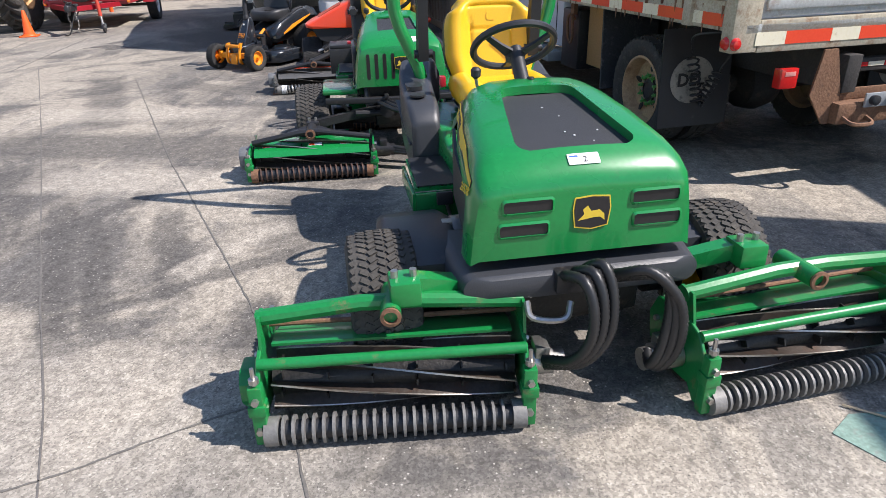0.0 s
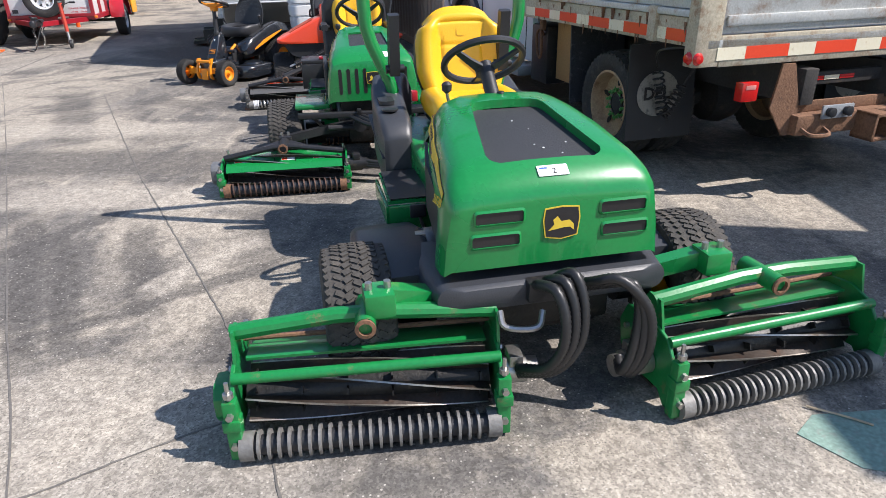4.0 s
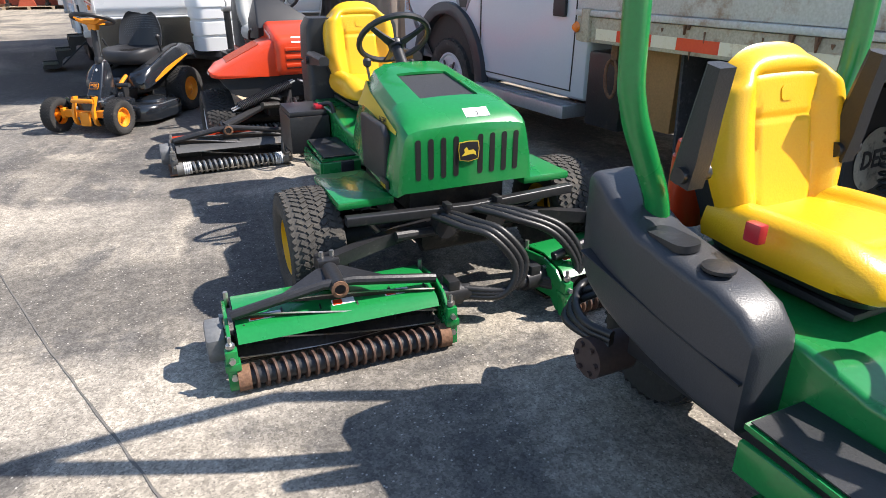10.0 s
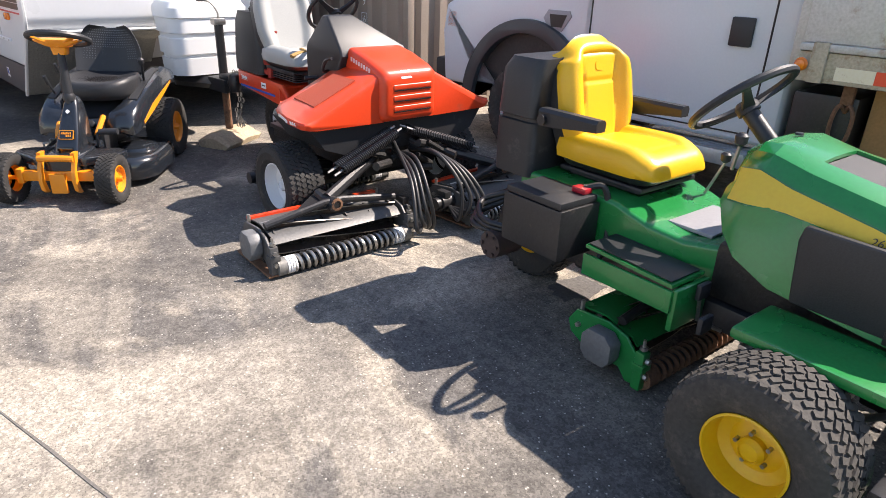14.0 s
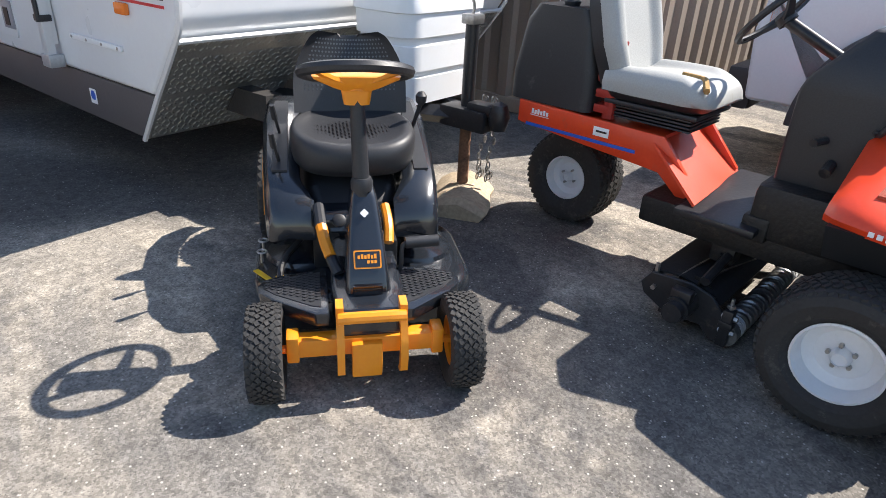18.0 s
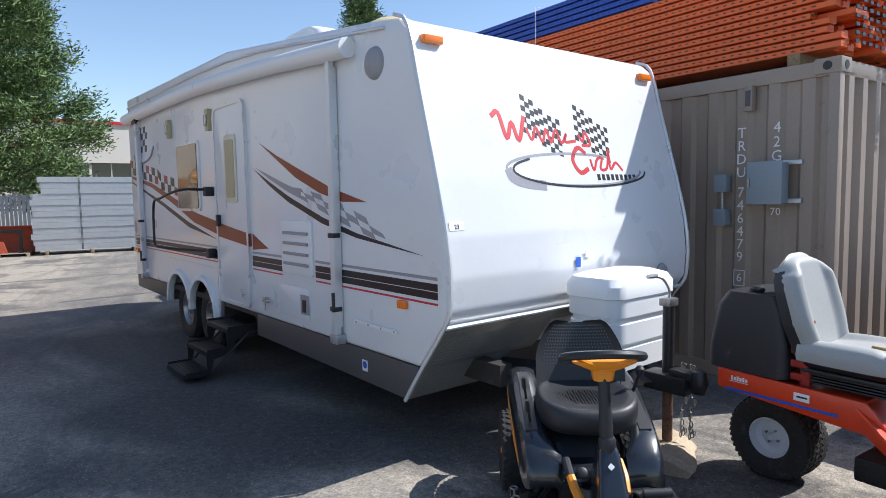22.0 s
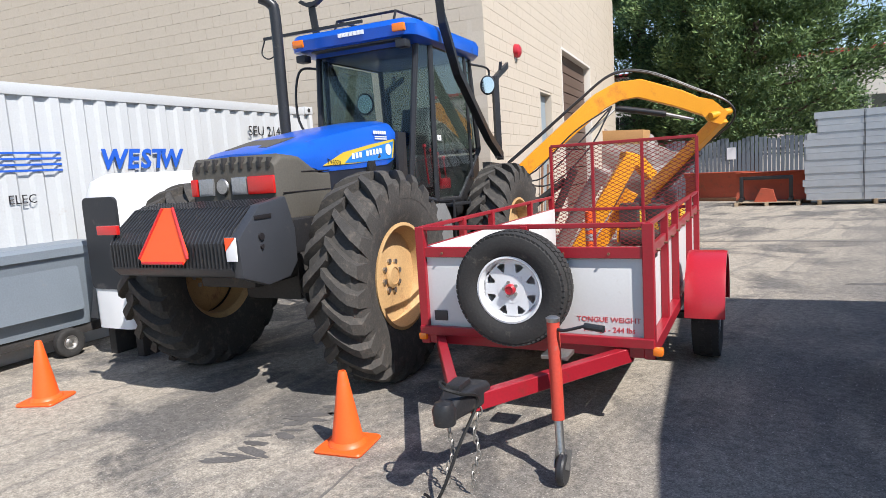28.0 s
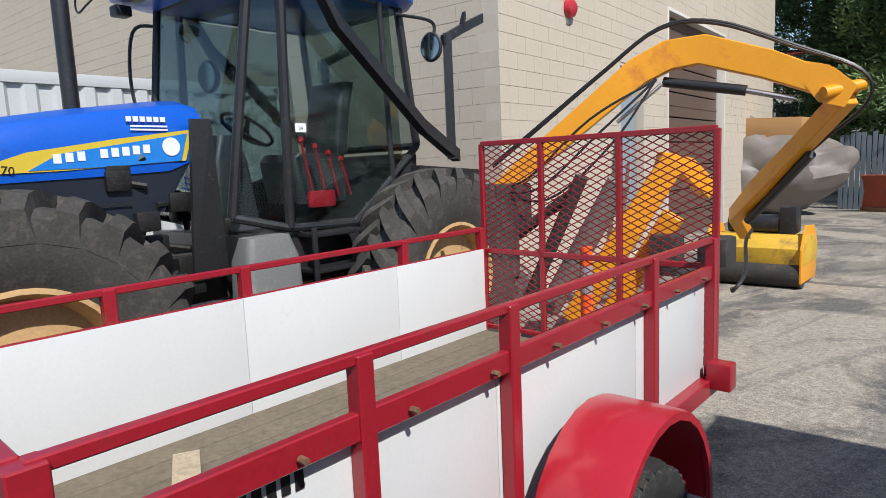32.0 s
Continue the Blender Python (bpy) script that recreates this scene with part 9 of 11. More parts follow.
        rod(bm, (sg * 0.14, -0.48, 0.46), (sg * 0.62, -0.66, 0.30), 0.032, 10)
        rod(bm, (sg * 0.62, -0.74, 0.27), (sg * 0.62, -0.56, 0.30), 0.03, 10)
        arm = part("lift_arm", bm, black_metal, t)
        for dy in (0.0, 0.07):
            bm = B()
            helix(bm, (sg * 0.06, -0.46 - dy, 0.56), (sg * 0.48, -0.53 - dy, 0.42), 0.024, 34, 0.006, 5, 9)
            part("tension_spring", bm, black_metal, arm)
            bm = B()
            rod(bm, (sg * 0.02, -0.45 - dy, 0.58), (sg * 0.54, -0.54 - dy, 0.40), 0.008, 6)
            part("spring_rod", bm, steel, arm)
        paths = [[(sg * 0.06, -0.50, 0.44 + 0.02 * k), (sg * (0.08 + 0.04 * k), -0.74 - 0.04 * k, 0.46 - 0.03 * k), (sg * (0.12 + 0.05 * k), -0.92 - 0.03 * k, 0.30 - 0.05 * k), (sg * (0.10 + 0.03 * k), -0.94, 0.10 + 0.01 * k), (sg * 0.16, -0.78, 0.12)] for k in range(4)]
        hose_bundle(t, paths, 0.012, 0.0, 0.02)
    bm = B()
    rg = random.Random(9)
    for k in range(10):
        x, y, z = rg.uniform(-0.2, 0.25), rg.uniform(-0.66, -0.46), rg.uniform(0.32, 0.52)
        rod(bm, (x, y, z), (x + rg.uniform(-0.14, 0.14), y + rg.uniform(-0.08, 0.08), z + rg.uniform(-0.05, 0.08)), rg.uniform(0.012, 0.026), 8)
    pieces("valve_block", bm, grime, t)
    reel_unit(t, pose(-0.05, 0.36, 0), 0.84, 0.24, black_metal, black_metal, steel, black_plastic, "spring", roller_grey, -1)
    return t


orange_mower()


# ---- small lawn rider ----
def lawn_rider():
    t = thing("riding_lawn_mower", pose(-2.135, 5.885, 0, 0, 0, -23.7), "black and orange riding lawn mower with perforated black seat", "lawn mower")
    body = mat("dark_slate_paint", (0.013, 0.016, 0.021), 0.24, var=0.1, bump=0.01, coat=0.6)
    for s in (-1, 1):
        wheel(t, (s * 0.32, 0.05, 0.157), 0.157, 0.115, 0.085, rubber, orange, s, "turf", 0.03, 0.02, 0, 0, tread_n=34)
        wheel(t, (s * 0.30, 1.22, 0.225), 0.225, 0.20, 0.12, rubber, orange, s, "turf", 0.04, 0.025, 0, 0, tread_n=34)
    bm = B()
    box(bm, -0.24, 0.24, 0.02, 0.08, 0.145, 0.21, 0.01)
    for s in (-1, 1):
        box(bm, s * 0.235 - 0.02, s * 0.235 + 0.02, 0.015, 0.085, 0.13, 0.225, 0.008)
        rod(bm, (s * 0.24, 0.05, 0.165), (s * 0.36, 0.05, 0.16), 0.014)
    part("front_axle", bm, orange, t)
    bm = B()
    for x in (-0.085, 0.118):
        loft(bm, [[Vector((x + dx, y0 + dy, z0)) for dx, dy in ((-0.012, -wd), (0.012, -wd), (0.012, wd), (-0.012, wd))] for y0, z0, wd in ((0.02, 0.075, 0.012), (-0.005, 0.10, 0.02), (-0.02, 0.16, 0.018), (-0.01, 0.23, 0.014), (0.02, 0.28, 0.016), (0.035, 0.335, 0.03))])
    tube(bm, [(-0.09, 0.0, 0.30), (-0.04, -0.004, 0.303), (0.07, -0.004, 0.303), (0.123, 0.0, 0.30)], 0.02, 10)
    box(bm, -0.05, 0.05, -0.005, 0.02, 0.07, 0.20, 0.008)
    part("brush_guard", bm, orange, t)
    # low front frame and the console on it
    bm = B()
    loft(bm, [section_y(y, 0.018 - w, 0.018 + w, z0, z1, 0.02) for y, w, z0, z1 in ((0.035, 0.095, 0.20, 0.27), (0.06, 0.11, 0.19, 0.295), (0.20, 0.125, 0.20, 0.305), (0.42, 0.12, 0.22, 0.32), (0.56, 0.10, 0.24, 0.34))])
    part("front_frame", bm, body, t)
    bm = B()
    loft(bm, [section_z(z, 0.018 - w, 0.018 + w, y0 + 0.025, y1 + 0.025, 0.022, 5) for z, w, y0, y1 in ((0.29, 0.078, 0.12, 0.36), (0.33, 0.074, 0.125, 0.37), (0.42, 0.064, 0.185, 0.385), (0.52, 0.052, 0.245, 0.395), (0.575, 0.044, 0.278, 0.395), (0.61, 0.032, 0.30, 0.385), (0.62, 0.02, 0.31, 0.375))])
    nose = part("front_console", bm, body, t)
    fm = facing((0.018, 0.191, 0.405), (0, -0.86, 0.5))
    bm = B()
    prism(bm, rrect(0.092, 0.062, 0.006), 0, 0.005, fm)
    em = part("maker_plate", bm, orange, nose)
    bm = B()
    prism(bm, rrect(0.082, 0.052, 0.004), 0.005, 0.006, fm)
    part("plate_field", bm, body, em)
    bm = B()
    for k in range(6):
        box(bm, -0.033 + 0.011 * k, -0.025 + 0.011 * k, 0.002, 0.014 + 0.004 * (k % 2), 0.006, 0.007, m=fm)
    for k in range(3):
        box(bm, -0.002 + 0.012 * k, 0.007 + 0.012 * k, -0.014, -0.003, 0.006, 0.007, m=fm)
    pieces("plate_mark", bm, orange, em)
    bm = B()
    box(bm, -0.035, 0.065, 0.133, 0.155, 0.285, 0.335, 0.008)
    part("gloss_panel", bm, mat("gloss_black_panel", (0.006, 0.006, 0.007), 0.06, var=0.05, bump=0, coat=0.8), nose)
    bm = B()
    prism(bm, [(-0.015, 0), (0, -0.015), (0.015, 0), (0, 0.015)], 0, 0.003, facing((0.015, 0.273, 0.538), (0, -0.86, 0.5)))
    part("white_sticker", bm, paper, nose)
    bm = B()
    rod(bm, (0.012, 0.335, 0.58), (0.0, 0.368, 0.93), 0.03, 14, 0.024)
    lathe(bm, [(0.036, 0.0), (0.038, 0.03), (0.031, 0.045)], 14, Matrix.Translation((0.012, 0.335, 0.60)))
    part("steering_column", bm, black_plastic, t)
    w = steering(t, (0.0, 0.385, 0.98), 0.172, -18, black_plastic, r=0.019, spoke_mat=orange)
    bm = B()
    loft(bm, [section_z(z, -a, a, 0.375 - b, 0.375 + b, 0.02) for z, a, b in ((0.885, 0.042, 0.034), (0.93, 0.05, 0.036), (0.94, 0.075, 0.045), (0.968, 0.135, 0.055), (0.978, 0.14, 0.055), (0.982, 0.125, 0.045))])
    part("wheel_cover", bm, orange, w)
    # deck and footrests
    bm = B()
    rows = [section_z(z, 0.03 - 0.42 * s, 0.03 + 0.43 * s, 0.66 - 0.34 * s, 0.66 + 0.34 * s, 0.2 * s, 8) for z, s in ((0.05, 0.98), (0.10, 1.0), (0.16, 1.0), (0.185, 0.97), (0.20, 0.92), (0.205, 0.82))]
    loft(bm, rows)
    for x in (-0.20, 0.26):
        lathe(bm, [(0.15, 0.20), (0.14, 0.222), (0.10, 0.235), (0.03, 0.24), (0.001, 0.24)], 24, Matrix.Translation((x, 0.66, 0)))
    deck = part("mowing_deck", bm, body, t)
    for x, y, ang in ((-0.25, 0.43, -38), (-0.345, 0.47, -55)):
        bm = B()
        box(bm, -0.06, 0.06, -0.011, 0.011, 0.2055, 0.2095, 0.001, m=pose(x, y, 0, 0, 0, ang))
        part("warning_label", bm, yellow, deck)
    for y, z in ((0.62, 0.235), (0.72, 0.235)):
        bm = B()
        tube(bm, [(-0.36 + 0.018 * math.cos(a), y + 0.018 * math.sin(a), z) for a in [2 * math.pi * i / 8 for i in range(9)]], 0.004, 6, 1)
        rod(bm, (-0.36, y - 0.018, 0.19), (-0.36, y - 0.018, z), 0.006, 6)
        part("hitch_pin", bm, steel, deck)
    bm = B()
    tube(bm, [(-0.29, 0.40, 0.21), (-0.27, 0.52, 0.25), (-0.20, 0.60, 0.30)], 0.012, 8)
    box(bm, -0.16, -0.06, 0.52, 0.62, 0.20, 0.40, 0.01)
    box(bm, 0.08, 0.15, 0.42, 0.62, 0.20, 0.36, 0.01)
    part("deck_linkage", bm, black_metal, deck)
    for s in (-1, 1):
        out = [(0.115, 0.055), (0.16, 0.06), (0.30, 0.165), (0.345, 0.215), (0.352, 0.26), (0.335, 0.30), (0.29, 0.325), (0.115, 0.37)]
        bm = B()
        prism(bm, [(s * a, b) for a, b in (out if s > 0 else out[::-1])], 0.235, 0.285, pose(0, 0, 0), 0.012)
        foot = part("footrest", bm, body, t)
        bm = B()
        pad = [(0.14, 0.10), (0.17, 0.11), (0.29, 0.195), (0.325, 0.235), (0.32, 0.28), (0.28, 0.30), (0.14, 0.335)]
        prism(bm, [(s * a, b) for a, b in (pad if s > 0 else pad[::-1])], 0.2835, 0.2875, pose(0, 0, 0))
        part("grip_pad", bm, black_plastic, foot)
        bm = B()
        for i in range(9):
            for j in range(12):
                x, y = 0.15 + 0.021 * i, 0.11 + 0.0185 * j + (0.009 if i % 2 else 0)
                if y > 0.125 + 0.62 * max(0, x - 0.17) + 0.008 and y < 0.33 - 0.22 * (x - 0.14):
                    prism(bm, [(-0.0095, 0), (0, -0.0075), (0.0095, 0), (0, 0.0075)], 0, 0.004, Matrix.Translation((s * x, y, 0.2875)))
        ob = part("grip_studs", bm, black_plastic, foot)
        ob["kind"] = "stuff"
    bm = B()
    rod(bm, (0.165, 0.325, 0.395), (0.285, 0.325, 0.40), 0.021, 12)
    part("brake_pedal", bm, black_plastic, t)
    bm = B()
    tube(bm, [(0.19, 0.325, 0.395), (0.155, 0.32, 0.385), (0.148, 0.31, 0.31), (0.13, 0.33, 0.27)], 0.009, 8)
    part("pedal_arm", bm, black_plastic, t)
    # engine under the seat, apron, fenders
    bm = B()
    rows = [section_y(y, -wd, wd, z0, z1, 0.05) for y, wd, z0, z1 in ((0.62, 0.15, 0.24, 0.40), (0.70, 0.18, 0.24, 0.48), (0.90, 0.19, 0.26, 0.52), (1.20, 0.22, 0.28, 0.60), (1.42, 0.20, 0.30, 0.58))]
    loft(bm, rows)
    part("engine_cover", bm, black_plastic, t)
    bm = B()
    loft(bm, [section_z(z, -wd, wd, y0, 0.64, 0.02) for z, wd, y0 in ((0.335, 0.17, 0.53), (0.36, 0.18, 0.515), (0.40, 0.18, 0.53), (0.425, 0.17, 0.56))])
    apron = part("dash_apron", bm, body, t)
    for x in (-0.06, 0.03):
        bm = B()
        lathe(bm, [(0.022, 0), (0.026, 0.004), (0.026, 0.014), (0.02, 0.018), (0.001, 0.018)], 16, facing((x, 0.53, 0.395), (0, -0.8, 0.6)))
        part("fuel_cap" if x > 0 else "key_switch", bm, black_plastic, apron)
    for s in (-1, 1):
        bm = B()
        rows = []
        for y, z, xo, drop in ((0.505, 0.36, 0.30, 0.03), (0.515, 0.43, 0.315, 0.10), (0.56, 0.485, 0.325, 0.15), (0.66, 0.535, 0.335, 0.17), (0.85, 0.60, 0.345, 0.17), (1.08, 0.665, 0.35, 0.16), (1.28, 0.69, 0.345, 0.13), (1.42, 0.66, 0.335, 0.11), (1.50, 0.58, 0.32, 0.08)):
            inner = 0.15 if y < 0.6 else 0.20
            rows.append([Vector((s * a, y, z + b)) for a, b in ((inner, -0.015), (inner + 0.03, 0.0), (xo - 0.05, 0.0), (xo - 0.018, -0.012), (xo, -0.04), (xo + 0.006, -drop), (xo - 0.006, -drop), (xo - 0.02, -0.045), (xo - 0.05, -0.018), (inner, -0.03))])
        loft(bm, rows)
        fen = part("rear_fender", bm, body, t)
        bm = B()
        loft(bm, [[Vector((s * (xo + 0.0075), y, z)), Vector((s * (xo + 0.0075), y, z + h)), Vector((s * (xo + 0.003), y, z + h)), Vector((s * (xo + 0.003), y, z))] for y, z, xo, h in ((0.66, 0.375, 0.335, 0.02), (0.85, 0.435, 0.345, 0.05), (1.08, 0.51, 0.35, 0.035), (1.28, 0.57, 0.345, 0.012))])
        part("orange_flash", bm, orange, fen)
        bm = B()
        loft(bm, [[Vector((s * a, y, z + b)) for a, b in ((0.245, 0.0), (0.305, 0.0), (0.303, 0.008), (0.247, 0.008))] for y, z in ((0.68, 0.541), (0.85, 0.60), (1.08, 0.665), (1.2, 0.68))])
        slot = part("lever_plate", bm, black_plastic, fen)
        if s < 0:
            bm = B()
            for y, z in ((0.74, 0.575), (0.92, 0.635)):
                rod(bm, (-0.275, y, z - 0.02), (-0.29, y - 0.035, z + 0.07), 0.007, 8)
                rod(bm, (-0.29, y - 0.035, z + 0.06), (-0.297, y - 0.06, z + 0.12), 0.013, 10, 0.010)
            pieces("control_lever", bm, black_plastic, slot)
        else:
            bm = B()
            rod(bm, (0.275, 0.95, 0.63), (0.30, 0.88, 0.76), 0.009, 8)
            lathe(bm, [(0.01, 0), (0.022, 0.015), (0.024, 0.04), (0.012, 0.055), (0.001, 0.056)], 12, Matrix.Translation((0.30, 0.88, 0.75)))
            part("control_lever", bm, black_plastic, slot)
    bm = B()
    tube(bm, [(-0.135, 0.53, 0.46), (-0.125, 0.42, 0.41), (-0.10, 0.33, 0.35), (-0.075, 0.27, 0.31)], 0.021, 10)
    lift = part("lift_lever", bm, black_plastic, t)
    bm = B()
    tube(bm, [(-0.128, 0.43, 0.424), (-0.117, 0.37, 0.388), (-0.10, 0.32, 0.354)], 0.0215, 8)
    part("lever_label", bm, orange, lift)
    bm = B()
    tube(bm, [(0.115, 0.40, 0.36), (0.12, 0.46, 0.41), (0.115, 0.54, 0.45)], 0.018, 8)
    part("belt_guard", bm, orange, t)
    # perforated seat
    m = Matrix.Translation((0.015, 0.86, 0.60))
    bm = B()

    def pan(s, a):
        c, d = math.cos(a), math.sin(a)
        x = 0.25 * math.copysign(abs(c) ** 0.72, c)
        y = (0.27 if d < 0 else 0.25) * math.copysign(abs(d) ** 0.72, d)
        return s * x * (1 - 0.10 * max(0.0, d)), s * y

    rows = []
    for s, z in ((0.10, 0.052), (0.35, 0.054), (0.6, 0.063), (0.78, 0.078), (0.90, 0.088), (0.97, 0.08), (1.0, 0.055), (1.0, 0.01), (0.97, -0.035), (0.90, -0.06), (0.6, -0.07)):
        row = []
        for k in range(40):
            x, y = pan(s, -2 * math.pi * k / 40)
            row.append(m @ Vector((x, y, z - 0.035 * max(0.0, -y / 0.27) ** 3 * (z > 0))))
        rows.append(row)
    loft(bm, rows)
    cush = part("seat_pan", bm, black_plastic, t, smooth=1.0)
    bm = B()
    for i in range(25):
        for j in range(13):
            x, y = -0.185 + 0.0154 * i, -0.12 + 0.0185 * j + (0.009 if i % 2 else 0)
            s = max(abs(x) / 0.25, abs(y) / 0.26)
            if math.hypot(x / 0.2, y / 0.2) < 1:
                z = 0.054 + 0.03 * max(0.0, s - 0.4) - 0.035 * max(0.0, -y / 0.27) ** 3
                prism(bm, [(0.0045 * math.cos(a), 0.0045 * math.sin(a)) for a in [2 * math.pi * k / 6 for k in range(6)]], 0, 0.004, m @ Matrix.Translation((x, y, z)))
    ob = part("perforation", bm, decal_black, cush)
    ob["kind"] = "stuff"
    bk = m @ Matrix.Translation((0.005, 0.20, 0.07)) @ Matrix.Rotation(radians(-16), 4, "X")
    taper = lambda v: 0.235 * (1 - 0.40 * max(0.0, (v - 0.35) / 0.65) ** 1.8) * (1 if v < 0.92 else 1 - 0.14 * ((v - 0.92) / 0.08) ** 2)
    bm = B()
    rows = []
    for i in range(19):
        v = min(1.0, i / 16 if i < 15 else 0.92 + 0.08 * (i - 14) / 4)
        row = []
        for j in range(17):
            u = -1 + 2 * j / 16
            row.append(bk @ Vector((taper(v) * u, -0.075 * abs(u) ** 2.2, 0.33 * v - 0.018 * (v == 1) * (abs(u) < 0.35))))
        row += [bk @ Vector((taper(v) * u * 0.985, -0.075 * abs(u) ** 2.2 + 0.025, 0.33 * v - 0.018 * (v == 1) * (abs(u) < 0.35))) for u in [1 - k / 8 for k in range(17)]]
        rows.append(row)
    loft(bm, rows)
    back = part("seat_back", bm, black_plastic, t, smooth=1.0)
    bm = B()
    for i in range(23):
        for j in range(13):
            u, v = -0.8 + 1.6 * i / 22, 0.30 + 0.62 * j / 12
            if abs(u) < 0.45 and (v < 0.52 or 0.62 < v < 0.66):
                continue
            c = Vector((taper(v) * u + 0.003 * (j % 2), -0.075 * abs(u) ** 2.2 - 0.0015, 0.33 * v))
            prism(bm, [(0.0045 * math.cos(a), 0.0045 * math.sin(a)) for a in [2 * math.pi * k / 6 for k in range(6)]], 0, 0.001, bk @ facing(c, (0, -1, 0)))
    ob = part("perforation", bm, mat("perforation_light", (0.10, 0.105, 0.11), 0.6), back)
    ob["kind"] = "stuff"
    return t


lawn_rider()

# ---- utility trailer ----
floor_wood = mat("grey_weathered_planks", (0.155, 0.125, 0.085), 0.85, var=0.3, scale=6, fine=40, bump=0.3, dirt=(0.08, 0.065, 0.05), dirty=0.3)


def utility_trailer():
    t = thing("utility_trailer", pose(-7.53, 10.83, 0, 0, 0, 13.6), "red steel utility trailer with white board sides and mesh ramp", "trailer")
    W, L = 1.575, 3.12
    red = trailer_red

    def beam(name, a, b, w=0.05, parent=t, material=red, h=None):
        a, b = Vector(a), Vector(b)
        d = (b - a).normalized()
        up = Vector((0, 0, 1)) if abs(d.z) < 0.9 else Vector((0, 1, 0))
        s = d.cross(up).normalized()
        u = s.cross(d)
        bm = B()
        loft(bm, [[p + s * x * w / 2 + u * y * (h or w) / 2 for x, y in ((-1, -1), (1, -1), (1, 1), (-1, 1))] for p in (a, b)])
        bmesh.ops.bevel(bm, geom=bm.edges[:], offset=0.004, segments=1, affect="EDGES")
        return part(name, bm, material, parent)

    # frame and floor
    for x in (0.03, W - 0.03):
        beam("side_rail", (x, 0, 0.50), (x, L, 0.50), 0.06, h=0.09)
    for y in (0.03, 1.0, 2.0, L - 0.03):
        beam("cross_member", (0.06, y, 0.50), (W - 0.06, y, 0.50), 0.05, h=0.08)
    for k in range(9):
        bm = B()
        box(bm, 0.07 + k * 0.156, 0.22 + k * 0.156, 0.05, L - 0.06, 0.55, 0.585, 0.006)
        part("floor_board", bm, floor_wood, t)
    # posts and rails
    ys = (0.03, 0.72, 1.32, 2.36, L - 0.03)
    for x in (0.03, W - 0.03):
        for y in ys:
            big = y in (ys[0],)
            beam("post", (x, y, 0.46), (x, y, 1.275), 0.065 if big else 0.05)
        beam("top_rail", (x, 0.03, 1.265), (x, L - 0.03, 1.265), 0.03)
        beam("upper_rail", (x, 0.03, 1.10), (x, L - 0.03, 1.10), 0.03, h=0.07)
    for z, w, h in ((1.265, 0.03, 0.03), (1.10, 0.03, 0.07)):
        beam("front_rail", (0.05, 0.02, z), (W - 0.05, 0.02, z), w, h=h)
    beam("front_bottom_rail", (0.0, 0.0, 0.555), (W, 0.0, 0.555), 0.04, h=0.06)
    beam("front_post", (W / 2, 0.02, 1.08), (W / 2, 0.02, 1.27), 0.05)
    # white boards, one between each pair of posts
    for a, b in zip((0.05, 1.28, 2.26), (1.28, 2.26, L - 0.05)):
        for x, top in ((0.066, 1.135), (W - 0.066, 1.075)):
            bm = B()
            box(bm, x - 0.009, x + 0.009, a + 0.0015, b - 0.0015, 0.545, top, 0.002)
            part("side_board", bm, white_panel, t)
    bm = B()
    box(bm, 0.06, W - 0.06, 0.03, 0.048, 0.58, 1.07, 0.002)
    fb_ = part("front_board", bm, white_panel, t)
    bolts = B()
    for x, nx in ((W + 0.004, 1),):
        for k in range(9):
            y = 0.18 + 0.34 * k
            rod(bolts, (x - 0.01 * nx, y, 1.095), (x + 0.014, y, 1.095), 0.009, 6)
    for k in range(5):
        rod(bolts, (0.2 + 0.28 * k, 0.0, 1.095), (0.2 + 0.28 * k, -0.012, 1.095), 0.009, 6)
    pieces("coach_bolt", bolts, rusty, t)
    lettering("TONGUE WEIGHT", 0.047, decal_red, fb_, facing((1.30, 0.0285, 0.680), (0, -1, 0)))
    lettering("110 kgs - 244 lbs", 0.047, decal_red, fb_, facing((1.30, 0.0285, 0.618), (0, -1, 0)))
    bm = B()
    for k, h in enumerate((0.07, 0.05, 0.05, 0.05, 0.05, 0.05)):
        box(bm, W - 0.0565, W - 0.0535, 0.355 + 0.036 * k, 0.378 + 0.036 * k, 1.008 - 0.002 * k, 1.008 + h * 0.9)
    pieces("maker_mark", bm, decal_black, t)
    bm = B()
    box(bm, 0.10, 0.20, 0.022, 0.0285, 0.62, 0.69, 0.002)
    part("rating_plate", bm, mat("rating_plate", (0.04, 0.04, 0.045), 0.4), fb_)
    # ramp of expanded mesh, standing at the rear
    gx0, gx1, gz0, gz1, gy = 0.04, W - 0.02, 0.60, 1.83, L + 0.005
    for a, b in (((gx0, gy, gz0), (gx0, gy, gz1)), ((gx1, gy, gz0), (gx1, gy, gz1)), ((gx0, gy, gz1), (gx1, gy, gz1)), ((gx0, gy, gz0), (gx1, gy, gz0)), ((0.50, gy, gz0), (0.50, gy, gz1)), ((1.02, gy, gz0), (1.02, gy, gz1)), ((gx0, gy, 1.12), (gx1, gy, 1.12))):
        beam("ramp_bar", a, b, 0.032)
    V, F = [], []
    dx, dz, wr = 0.042, 0.021, 0.0031
    nx, nz = int((gx1 - gx0) / dx), int((gz1 - gz0) / dz)
